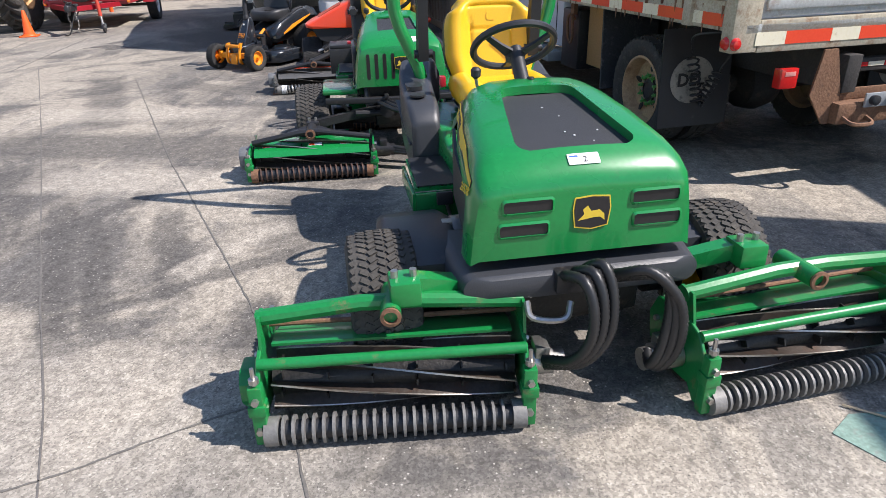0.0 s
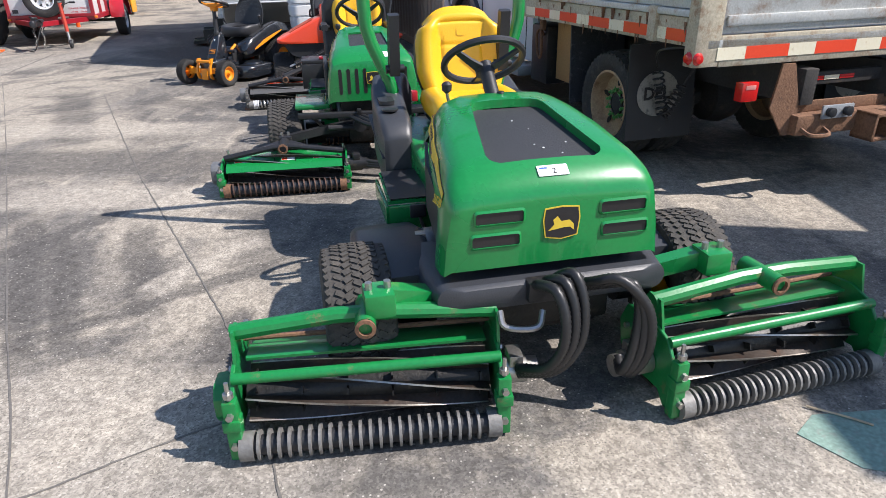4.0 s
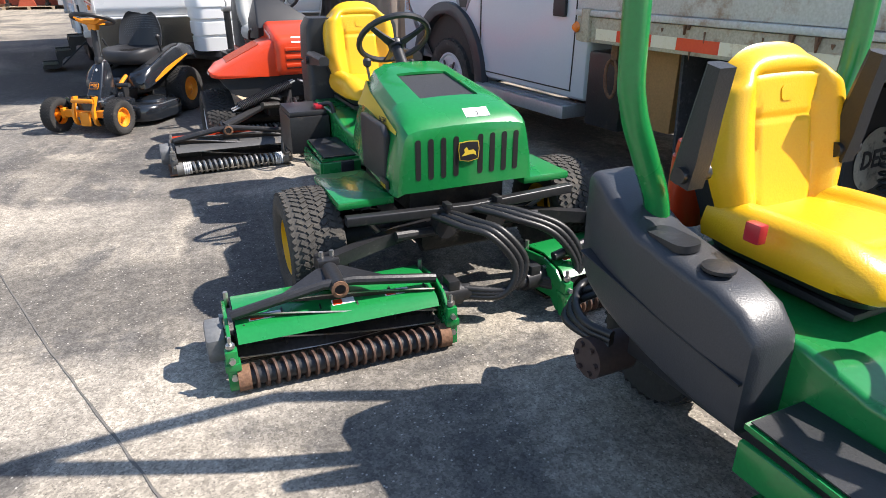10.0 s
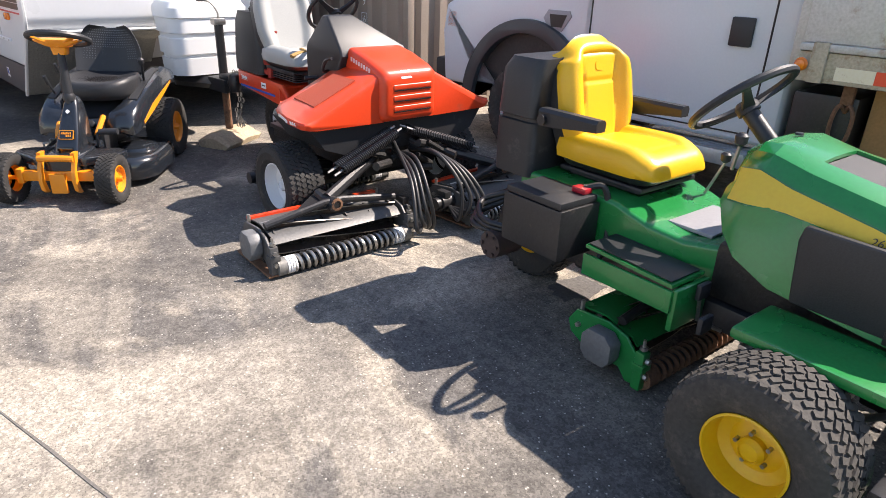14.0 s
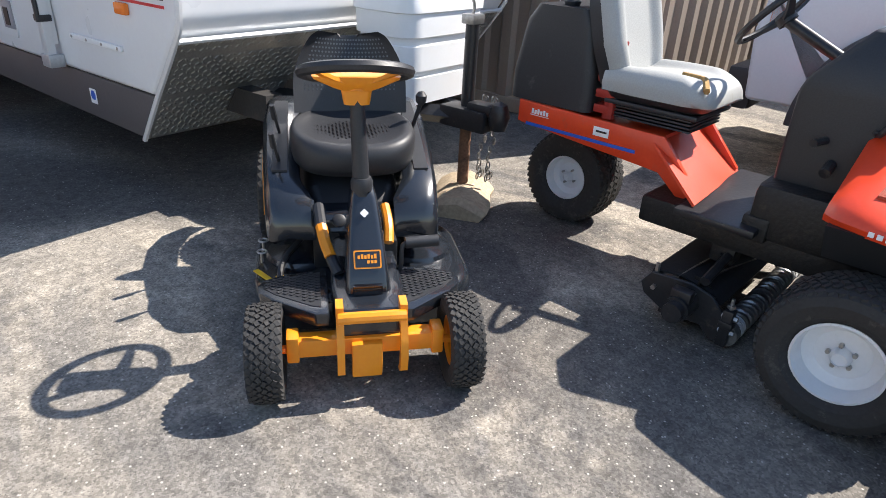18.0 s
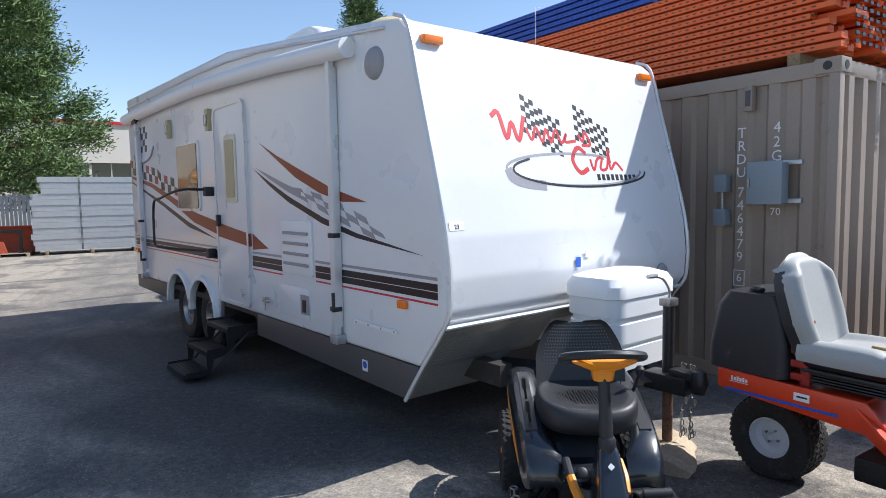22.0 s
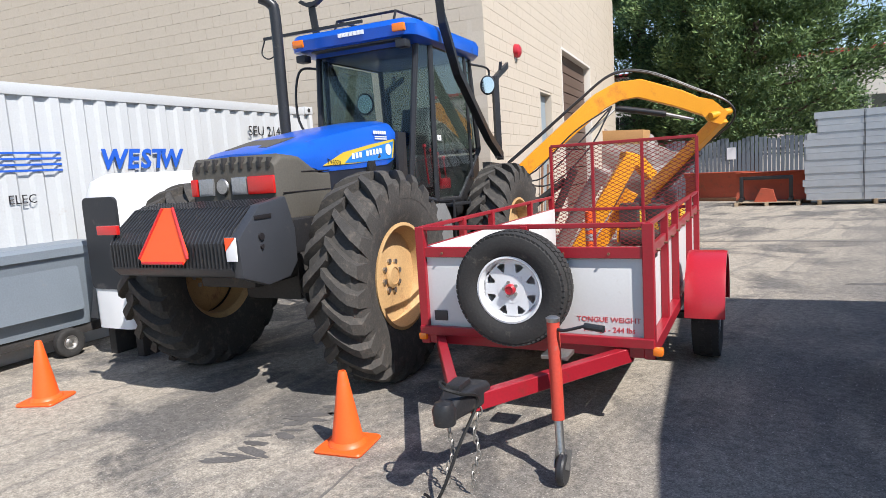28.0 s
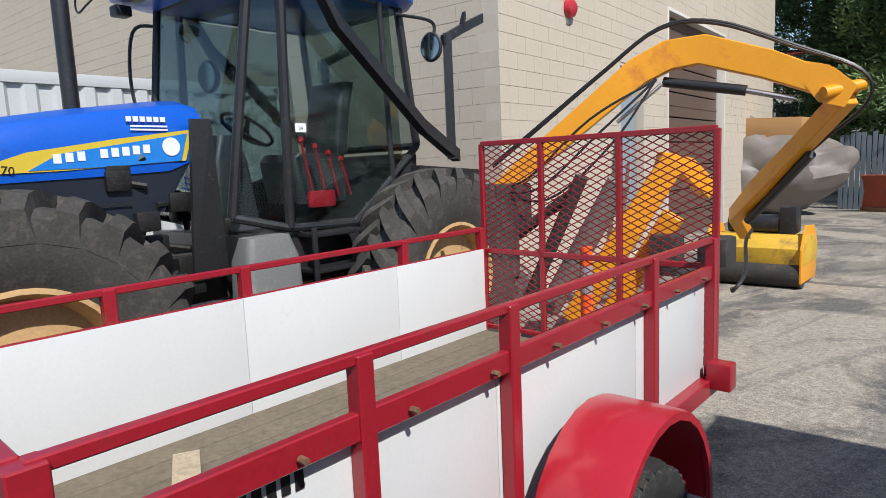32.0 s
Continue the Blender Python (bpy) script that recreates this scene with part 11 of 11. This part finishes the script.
    for k in range(7):
        box(bm, cx - 0.14 + 0.045 * k, cx - 0.105 + 0.045 * k, y0 - 0.152, y0 - 0.14, 3.06, 3.10)
    pieces("dealer_mark", bm, decal_white, roof)
    for x in (x0 + 0.06, x1 - 0.06):
        bm = B()
        box(bm, x - 0.07, x + 0.07, y0 - 0.15, y0 - 0.06, 3.03, 3.11, 0.015)
        part("indicator", bm, amber, roof)
        bm = B()
        box(bm, x - 0.06, x + 0.06, y0 - 0.12, y0 + 0.0, 2.88, 2.96, 0.02)
        part("work_lamp", bm, black_plastic, roof)
    bm = B()
    for a, b in (((-1.62, 1.62, 3.19), (-1.62, 1.70, 3.34)), ((-0.88, 1.62, 3.19), (-0.88, 1.70, 3.34)), ((-1.62, 1.70, 3.34), (-0.88, 1.70, 3.34)), ((-1.62, 1.70, 3.34), (-1.62, 2.3, 3.36)), ((-0.88, 1.70, 3.34), (-0.88, 2.3, 3.36)), ((-1.62, 2.3, 3.36), (-0.88, 2.3, 3.36)), ((-1.62, 2.3, 3.19), (-1.62, 2.3, 3.36)), ((-0.88, 2.3, 3.19), (-0.88, 2.3, 3.36))):
        rod(bm, a, b, 0.014, 7)
    part("beacon_guard", bm, black_metal, roof)
    bm = B()
    box(bm, -1.5, -1.0, 1.85, 2.1, 3.2, 3.30, 0.02)
    part("beacon_bar", bm, amber, roof)
    bm = B()
    loft(bm, [[Vector((x, y0 - 0.20 - dy, 3.15 + dz)) for dy, dz in ((0, 0), (0.02, 0), (0.02, 0.03), (0, 0.03))] for x in (-2.25, -1.0)])
    part("lamp_bar", bm, black_metal, roof)
    bm = B()
    tube(bm, [(-2.25, y0 - 0.2, 3.15), (-2.30, y0 - 0.2, 3.02), (-2.2, y0 - 0.22, 2.95), (-2.1, y0 - 0.2, 2.99), (-2.05, y0 - 0.15, 3.05)], 0.008, 5)
    part("loose_wire", bm, wire_black, roof)
    # mirrors
    for s in (-1, 1):
        xm = cx + s * 0.86
        bm = B()
        tube(bm, [(cx + s * 0.64, 1.66, 2.85), (xm, 1.52, 2.82), (xm + s * 0.04, 1.50, 2.3), (cx + s * 0.66, 1.60, 1.9)] if s < 0 else [(x1, y1 - 0.2, 2.9), (x1 + 0.12, y1 + 0.1, 2.86), (x1 + 0.12, y1 + 0.1, 2.7)], 0.014, 7)
        arm = part("mirror_arm", bm, black_metal, t)
        bm = B()
        c = (-1.35, 1.72, 2.42) if s < 0 else (x1 + 0.12, y1 + 0.08, 2.66)
        lathe(bm, [(0.001, 0.02), (0.10, 0.012), (0.11, 0.0), (0.10, -0.03), (0.001, -0.05)], 22, facing(c, (0.25, -1, 0.0)) @ Matrix.Diagonal((0.9, 1.1, 1, 1)))
        mr = part("mirror_shell", bm, black_plastic, arm)
        bm = B()
        lathe(bm, [(0.001, 0.003), (0.092, 0.003), (0.092, 0.0), (0.001, 0.0)], 22, facing(Vector(c) + Vector((0.25, -1, 0)).normalized() * 0.019, (0.25, -1, 0.0)) @ Matrix.Diagonal((0.9, 1.1, 1, 1)))
        part("mirror_face", bm, mirror_glass, arm)
    # exhaust and brush guards
    bm = B()
    tube(bm, [(-1.86, 0.95, 1.7), (-1.86, 0.95, 2.6), (-1.86, 0.95, 3.3), (-1.89, 0.93, 3.42), (-1.97, 0.88, 3.48)], 0.055, 14, 5)
    part("exhaust_pipe", bm, black_metal, t)
    bm = B()
    for s in (1, -1):
        x = -0.42 if s > 0 else -2.0
        P = [(x, 1.78, 3.58), (x, 1.84, 3.22), (x, 2.15, 2.72), (x, 3.0, 2.02), (x, 3.42, 1.78)]
        for a, b in zip(P, P[1:]):
            loft(bm, [[Vector((px + dx, py, pz + dz)) for dx, dz in ((-0.045, -0.05), (0.045, -0.05), (0.045, 0.05), (-0.045, 0.05))] for px, py, pz in (a, b)])
    pieces("brush_guard", bm, black_metal, t)
    bm = B()
    for x in (-0.42, -2.0):
        prism(bm, [(-0.16, 0.04), (-0.10, 0.0), (-0.04, -0.03), (0.04, -0.03), (0.10, 0.0), (0.16, 0.04), (0.12, 0.06), (0.06, 0.02), (-0.06, 0.02), (-0.12, 0.06)], -0.03, 0.03, facing((x, 1.78, 3.60), (0.0, -1, 0)))
        rod(bm, (x, 3.36, 1.75), (x, 3.36, 2.78), 0.05, 4)
        loft(bm, [[Vector((x + dx, py, pz + dz)) for dx, dz in ((-0.02, -0.04), (0.02, -0.04), (0.02, 0.04), (-0.02, 0.04))] for py, pz in ((3.30, 2.72), (3.55, 2.84), (3.85, 2.97))])
        loft(bm, [[Vector((x + dx, py, pz + dz)) for dx, dz in ((-0.02, -0.03), (0.02, -0.03), (0.02, 0.03), (-0.02, 0.03))] for py, pz in ((3.55, 2.84), (3.60, 2.96))])
        loft(bm, [[Vector((x + dx, py, pz + dz)) for dx, dz in ((-0.05, -0.05), (0.05, -0.05), (0.05, 0.05), (-0.05, 0.05))] for py, pz in ((2.9, 1.66), (3.7, 1.60))])
    pieces("guard_hook", bm, black_metal, t)
    # steps, tanks and engine side
    bm = B()
    loft(bm, [section_z(z, -0.62 + d, -0.36 - d, 1.30 + d, 1.72 - d, 0.05) for z, d in ((0.85, 0.0), (1.15, 0.01), (1.30, 0.05))])
    part("fuel_tank", bm, mat("grey_tank", (0.16, 0.16, 0.155), 0.6, dirt=(0.3, 0.27, 0.22), dirty=0.3), t)
    bm = B()
    for k in range(3):
        box(bm, -0.66, -0.40, 1.85, 2.3, 0.75 + 0.25 * k, 0.78 + 0.25 * k, 0.006)
    for y in (1.85, 2.3):
        box(bm, -0.42, -0.40, y - 0.02, y + 0.02, 0.72, 1.32, 0.004)
    part("cab_step", bm, black_metal, t)
    bm = B()
    rg = random.Random(21)
    for k in range(16):
        x, y, z = -0.86 + rg.uniform(-0.1, 0.12), rg.uniform(0.55, 1.5), rg.uniform(1.0, 1.75)
        box(bm, x - 0.06, x + 0.06, y - 0.07, y + 0.07, z - 0.06, z + 0.06, 0.015)
        rod(bm, (x, y, z), (x + 0.05, y + rg.uniform(-0.2, 0.2), z + rg.uniform(-0.2, 0.2)), 0.02, 7)
    pieces("engine_component", bm, grime, t)
    bm = B()
    plate(bm, [(-0.72, 1.12, 1.05), (-0.72, 1.36, 1.05), (-0.68, 1.30, 2.05), (-0.70, 1.18, 2.05)], 0.03)
    part("cab_support", bm, black_metal, t)
    return t


tractor()


# ---- boom mower behind the tractor ----
def boom_mower():
    t = thing("boom_mower", pose(-8.02, 11.26, 0, 0, 0, 15), "yellow hydraulic boom mower folded behind the tractor", "boom mower")

    def girder(name, pts, w, material=boom_yellow, parent=t):
        """A box girder through (point, depth) pairs."""
        bm = B()
        P = [Vector(p) for p, _ in pts]
        rows = []
        for i, (p, dep) in enumerate(pts):
            d = (P[min(i + 1, len(P) - 1)] - P[max(i - 1, 0)]).normalized()
            s = d.cross(Vector((0, 0, 1))).normalized()
            u = s.cross(d)
            rows.append([Vector(p) + s * a * w / 2 + u * b * dep / 2 for a, b in ((-1, -1), (1, -1), (1, 1), (-1, 1))])
        loft(bm, rows)
        bmesh.ops.bevel(bm, geom=bm.edges[:], offset=0.008, segments=1, affect="EDGES")
        return part(name, bm, material, parent)

    main = girder("main_boom", [((-0.62, 4.30, 1.40), 0.19), ((-0.25, 4.45, 1.73), 0.21), ((0.25, 4.68, 2.17), 0.23), ((0.58, 4.84, 2.46), 0.25), ((0.82, 4.94, 2.58), 0.26), ((1.10, 5.02, 2.60), 0.25), ((1.6, 5.12, 2.42), 0.23), ((2.10, 5.22, 2.18), 0.19)], 0.16)
    bm = B()
    rod(bm, (2.02, 5.08, 2.14), (2.26, 5.32, 2.20), 0.05, 14)
    for o in (-0.10, 0.10):
        plate(bm, [(1.72 + 0, 5.18 + o, 2.46), (2.05, 5.22 + o, 2.36), (2.24, 5.26 + o, 2.18), (2.16, 5.24 + o, 2.02), (1.98, 5.20 + o, 2.08)], 0.02)
    part("boom_knuckle", bm, boom_yellow, main)
    bm = B()
    rod(bm, (0.78, 4.95, 2.36), (1.45, 5.07, 2.22), 0.045, 12)
    cyl = part("hydraulic_cylinder", bm, black_metal, main)
    bm = B()
    rod(bm, (1.45, 5.07, 2.22), (1.80, 5.14, 2.12), 0.025, 10)
    rod(bm, (0.45, 4.7, 2.02), (0.78, 4.92, 2.34), 0.018, 8)
    pieces("piston_rod", bm, steel, cyl)
    low = girder("lower_boom", [((2.16, 5.28, 2.12), 0.17), ((1.75, 5.66, 1.73), 0.17), ((1.30, 6.08, 1.32), 0.18), ((0.98, 6.5, 1.02), 0.16), ((0.85, 7.4, 0.72), 0.15)], 0.13)
    bm = B()
    rod(bm, (1.85, 5.62, 1.66), (1.15, 6.35, 0.98), 0.045, 10)
    part("hydraulic_cylinder", bm, black_metal, low)
    for off, r in ((0.17, 0.014), (0.19, 0.014), (0.16, 0.012)):
        bm = B()
        tube(bm, [(-0.6, 4.2, 1.5 + off), (-0.2, 4.42, 1.85 + off), (0.3, 4.7, 2.35 + off * 0.7), (0.75, 4.92, 2.72 + off * 0.6), (1.2, 5.05, 2.68 + off * 0.8), (1.8, 5.16, 2.42 + off * 0.7), (2.25, 5.26, 2.25 + off * 0.3), (2.28, 5.36, 2.05), (1.85, 5.72, 1.62 + off * 0.5), (1.25, 6.3, 1.05 + off * 0.5)], r, 6, 5)
        part("hydraulic_hose", bm, hose, main)
    for k in range(3):
        bm = B()
        tube(bm, [(-0.55, 4.1, 1.45), (-0.2 + 0.1 * k, 4.2, 1.55 - 0.1 * k), (0.3 + 0.1 * k, 4.45, 2.05 - 0.12 * k), (0.75, 4.86, 2.38)], 0.012, 6, 6)
        part("hydraulic_hose", bm, hose, main)
    # folded linkage seen through the ramp
    girder("linkage_beam", [((0.25, 4.2, 0.25), 0.20), ((0.75, 4.3, 1.1), 0.22), ((1.06, 4.45, 1.66), 0.20)], 0.16)
    girder("linkage_beam", [((0.45, 4.4, 0.2), 0.16), ((1.05, 4.5, 1.2), 0.18)], 0.14)
    girder("linkage_arm", [((0.95, 4.4, 1.66), 0.16), ((1.12, 4.55, 1.60), 0.16), ((1.28, 4.7, 1.38), 0.14)], 0.16)
    bm = B()
    rod(bm, (0.05, 4.1, 0.35), (0.72, 4.15, 1.50), 0.10, 16)
    part("linkage_pipe", bm, tarp, t)
    bm = B()
    rod(bm, (-0.2, 4.15, 0.4), (0.35, 4.2, 1.55), 0.06, 12)
    rod(bm, (-0.5, 4.2, 0.9), (0.2, 4.3, 1.4), 0.05, 12)
    box(bm, -1.9, -0.3, 3.7, 4.2, 0.7, 1.3, 0.05)
    box(bm, -0.75, -0.35, 3.9, 4.5, 1.0, 1.5, 0.04)
    part("mounting_frame", bm, frame_dark, t)
    bm = B()
    box(bm, 0.9, 1.15, 4.3, 4.5, 0.7, 1.05, 0.04)
    box(bm, 1.2, 1.45, 4.6, 4.9, 0.75, 1.0, 0.04)
    part("linkage_block", bm, frame_dark, t)
    # flail head on the ground
    bm = B()
    prism(bm, [(7.75, 0.28), (8.55, 0.28), (8.6, 0.45), (8.4, 0.62), (7.9, 0.66), (7.72, 0.5)], 0.30, 1.42, SIDE, 0.02)
    head = part("flail_head", bm, mat("grimy_yellow", (0.62, 0.38, 0.03), 0.55, var=0.2, bump=0.1, dirt=(0.2, 0.11, 0.05), dirty=0.45, dirt_scale=4), t)
    bm = B()
    rod(bm, (0.33, 7.85, 0.17), (1.40, 7.85, 0.17), 0.17, 22)
    part("roller", bm, frame_dark, head)
    bm = B()
    for x in (0.28, 1.40):
        prism(bm, [(7.68, 0.08), (8.55, 0.05), (8.62, 0.5), (8.4, 0.74), (7.9, 0.78), (7.68, 0.5)], x - 0.012, x + 0.012, SIDE, 0.004)
    pieces("cheek_plate", bm, boom_yellow, head)
    bm = B()
    rod(bm, (0.5, 8.0, 0.78), (1.1, 8.0, 0.78), 0.12, 16)
    box(bm, 1.1, 1.3, 7.9, 8.2, 0.66, 1.0, 0.03)
    part("drive_motor", bm, black_metal, head)
    bm = B()
    tube(bm, [(1.0, 7.1, 0.8), (1.12, 6.4, 0.75), (1.25, 5.9, 0.5), (1.2, 5.7, 0.35), (1.1, 6.0, 0.3)], 0.02, 7)
    part("hydraulic_hose", bm, hose, head)
    return t


boom_mower()
bm = B()
lathe(bm, [(0.05, 0.0), (0.05, 1.0), (0.001, 1.01)], 16, Matrix.Identity(4))
dl = whole("delineator_post", bm, cone_orange, "orange plastic delineator post with silver bands", "post", m=pose(-8.02, 11.26, 0, 0, 0, 15) @ pose(0.62, 3.75, 0))
for z in (0.62, 0.76):
    bm = B()
    lathe(bm, [(0.0515, z), (0.0515, z + 0.09)], 16, Matrix.Identity(4))
    part("reflective_band", bm, galv, dl)

# ---- wheelie cart and white machine beside the container ----
ct = thing("grey_cart", pose(-11.86, 9.35, 0, 0, 0, 13), "grey plastic tub cart on small wheels beside the container", "cart")
bm = B()
loft(bm, [section_z(z, -0.42 - d, 0.42 + d, -0.85 - d, 0.85 + d, 0.08) for z, d in ((0.30, -0.05), (0.80, 0.02), (1.04, 0.05))])
part("tub", bm, bin_grey, ct)
bm = B()
loft(bm, [section_z(z, -0.5 + d, 0.5 - d, -0.93 + d, 0.93 - d, 0.08) for z, d in ((1.04, 0.0), (1.12, 0.0), (1.16, 0.03))])
part("lid", bm, bin_grey, ct)
bm = B()
prism(bm, rrect(1.1, 0.45, 0.04), 0, 0.012, facing((0.455, 0.1, 0.70), (1, 0, 0.05)))
part("raised_panel", bm, bin_grey, ct)
for x in (-0.36, 0.38):
    for y in (-0.55, 0.5):
        wheel(ct, (x, y, 0.15), 0.15, 0.09, 0.07, rubber, steel, 1 if x > 0 else -1, "none", 0.02, 0.02, 0, 0)
bm = B()
box(bm, -0.35, 0.35, -0.7, 0.9, 0.2, 0.30, 0.01)
rod(bm, (0.2, 0.9, 0.22), (0.45, 1.35, 0.12), 0.02)
part("base_frame", bm, frame_dark, ct)
wm = thing("white_machine", pose(-11.2, 10.75, 0, 0, 0, 14), "white fibreglass machine cowl standing behind the tractor wheel", "machine cowl")
bm = B()
loft(bm, [section_z(z, -0.28 + d, 0.28 - d, -0.6 + d, 0.8 - d, 0.1) for z, d in ((0.3, 0.0), (1.55, 0.0), (1.75, 0.05), (1.82, 0.16))])
part("cowl", bm, white_plastic, wm)
bm = B()
loft(bm, [section_y(y, -0.24, 0.24, 0.7, 1.6, 0.06) for y in (-0.61, -0.58)])
part("front_screen", bm, black_plastic, wm)
bm = B()
for x in (-0.2, 0.2):
    box(bm, x - 0.05, x + 0.05, -0.5, 0.7, 0, 0.31, 0.01)
part("skid", bm, frame_dark, wm)

# ---- back of the yard ----
def beam_stack():
    t = thing("galvanised_beam_stack", pose(-8.30, 27.75, 0, 0, 0, 9), "tall stack of galvanised steel beams strapped on a pallet", "steel stack")
    rg = random.Random(6)
    for r in range(13):
        z = 0.14 + r * 0.185
        inset = 0.25 if r >= 10 else 0.0
        for row in range(2):
            bm = B()
            o = rg.uniform(-0.06, 0.06)
            a, b = inset + o, 4.2 - inset + o
            y = row * 0.5 + 0.02 * (r % 2)
            prof = [(0.0, 0.0), (0.42, 0.0), (0.42, 0.03), (0.05, 0.03), (0.05, 0.15), (0.42, 0.15), (0.42, 0.18), (0.0, 0.18)]
            loft(bm, [[Vector((x, y + p, z + q)) for p, q in prof] for x in (a, b)])
            part("beam", bm, galv, t, smooth=0)
    for x in (0.3, 1.6, 2.9, 3.9):
        bm = B()
        box(bm, x, x + 0.1, -0.02, 1.0, 0.0, 0.14, 0.006)
        part("bearer", bm, wood, t)
    for x in (1.35, 1.38):
        bm = B()
        box(bm, x, x + 0.012, -0.006, -0.002, 0.14, 2.52)
        part("strap", bm, decal_black, t)


beam_stack()


def plough(m, w, label):
    t = thing("snow_plough", m, label, "snow plough")
    bm = B()
    prof = [(0.0, 0.04), (0.06, 0.25), (0.10, 0.5), (0.05, 0.78), (-0.08, 0.95), (-0.06, 0.97), (0.08, 0.80), (0.13, 0.5), (0.09, 0.24), (0.03, 0.03)]
    loft(bm, [[Vector((x, p, q)) for p, q in prof] for x in (0, w)])
    part("mouldboard", bm, plow_red, t)
    bm = B()
    box(bm, 0.0, w, -0.03, 0.04, 0.0, 0.12, 0.006)
    part("cutting_edge", bm, rusty, t)
    bm = B()
    for x in (0.3, w / 2, w - 0.3):
        prism(bm, [(0.1, 0.1), (0.45, 0.1), (0.14, 0.8)], x - 0.02, x + 0.02, SIDE)
    box(bm, 0.2, w - 0.2, 0.4, 0.5, 0.1, 0.22, 0.01)
    part("rear_brace", bm, rusty, t)


plough(pose(-12.4, 29.9, 0, 0, 0, -8), 2.4, "faded red snow plough blade standing on the asphalt")
plough(pose(-10.3, 28.4, 0, 0, 0, 6), 2.0, "rusty red snow plough blade behind a black push frame")
pf = thing("push_frame", pose(-10.1, 27.5, 0, 0, 0, 8), "black and rusty plough push frame on a wooden pallet", "plough frame")
bm = B()
for k in range(6):
    box(bm, 0.0, 1.7, 0.02 + 0.14 * k, 0.12 + 0.14 * k, 0.09, 0.11)
for x in (0.0, 0.8, 1.6):
    box(bm, x, x + 0.1, 0.0, 0.85, 0.0, 0.09)
part("pallet", bm, pale_wood, pf)
bm = B()
for x in (0.1, 1.4):
    box(bm, x, x + 0.1, 0.1, 0.75, 0.11, 0.22, 0.01)
    box(bm, x, x + 0.1, 0.3, 0.42, 0.2, 0.85, 0.01)
box(bm, 0.2, 1.4, 0.3, 0.42, 0.75, 0.85, 0.01)
part("frame_beam", bm, black_metal, pf)
bm = B()
prism(bm, [(-0.3, 0), (0.3, 0), (0.2, 0.35), (-0.1, 0.4)], 0, 0.2, pose(0.8, 0.3, 0.11, 90, 0, 0))
part("bracket_plate", bm, plow_red, pf)


def fence_run(name, m, n, h, pitch, label):
    t = thing(name, m, label, "fence")
    rg = random.Random(n)
    for k in range(n):
        bm = B()
        box(bm, k * pitch, k * pitch + pitch * 0.8, 0, 0.06, 0.0, h * rg.uniform(0.94, 1.03), 0.006)
        part("slat", bm, fence_slat, t, smooth=0)
    for z in (0.3, h * 0.7):
        bm = B()
        box(bm, 0, n * pitch, 0.06, 0.1, z, z + 0.06)
        part("rail", bm, frame_dark, t)


fence_run("fence_panels", pose(-13.2, 30.4, 0, 0, 0, 8), 34, 2.05, 0.13, "upright grey steel panels leaning as a fence")
bm = B()
box(bm, 0, 0.28, -0.02, -0.01, 1.35, 1.75)
whole("notice", bm, paper, "white paper notice on the grey panels", "notice", m=pose(-13.2, 30.4, 0, 0, 0, 8) @ pose(2.0, 0, 0))
# tarpaulin heap with a plywood sheet
bm = B()
bmesh.ops.create_icosphere(bm, subdivisions=4, radius=1)
for v in bm.verts:
    n = noise.noise(v.co * 2.2) * 0.28 + noise.noise(v.co * 6) * 0.09
    v.co = Vector((v.co.x * 2.1 * (1 + n), v.co.y * 1.2 * (1 + n), max(0, (v.co.z * 0.9 + 0.85) * (1 + n * 0.8)) * 1.35))
whole("tarpaulin", bm, tarp, "brown tarpaulin thrown over a heap beside the building", "tarpaulin", m=pose(-14.3, 28.2, 0, 0, 0, 12), smooth=0.9)
bm = B()
box(bm, -0.9, 0.9, -0.5, 0.5, 0, 0.5, 0.01)
whole("plywood_box", bm, tan_box, "plain plywood box on top of the tarpaulin heap", "box", m=pose(-13.9, 28.0, 2.05, 0, 3, 10))

# blue machine edge and small litter
bl = thing("blue_machine", pose(-6.8, 6.35, 0, 0, 0, 25), "blue ribbed machine part standing on the asphalt", "machine")
bm = B()
for k in range(6):
    lathe(bm, [(0.06, 0.0), (0.15, 0.012), (0.15, 0.03), (0.06, 0.042)], 14, Matrix.Translation((0, 0, 0.05 + 0.05 * k)))
part("ribbed_roller", bm, decal_blue, bl)
bm = B()
rod(bm, (0, 0, 0), (0, 0, 0.4), 0.04)
part("spindle", bm, steel, bl)

# ---- wall pieces ----
blocks_east(bw)
blocks_north(bn)
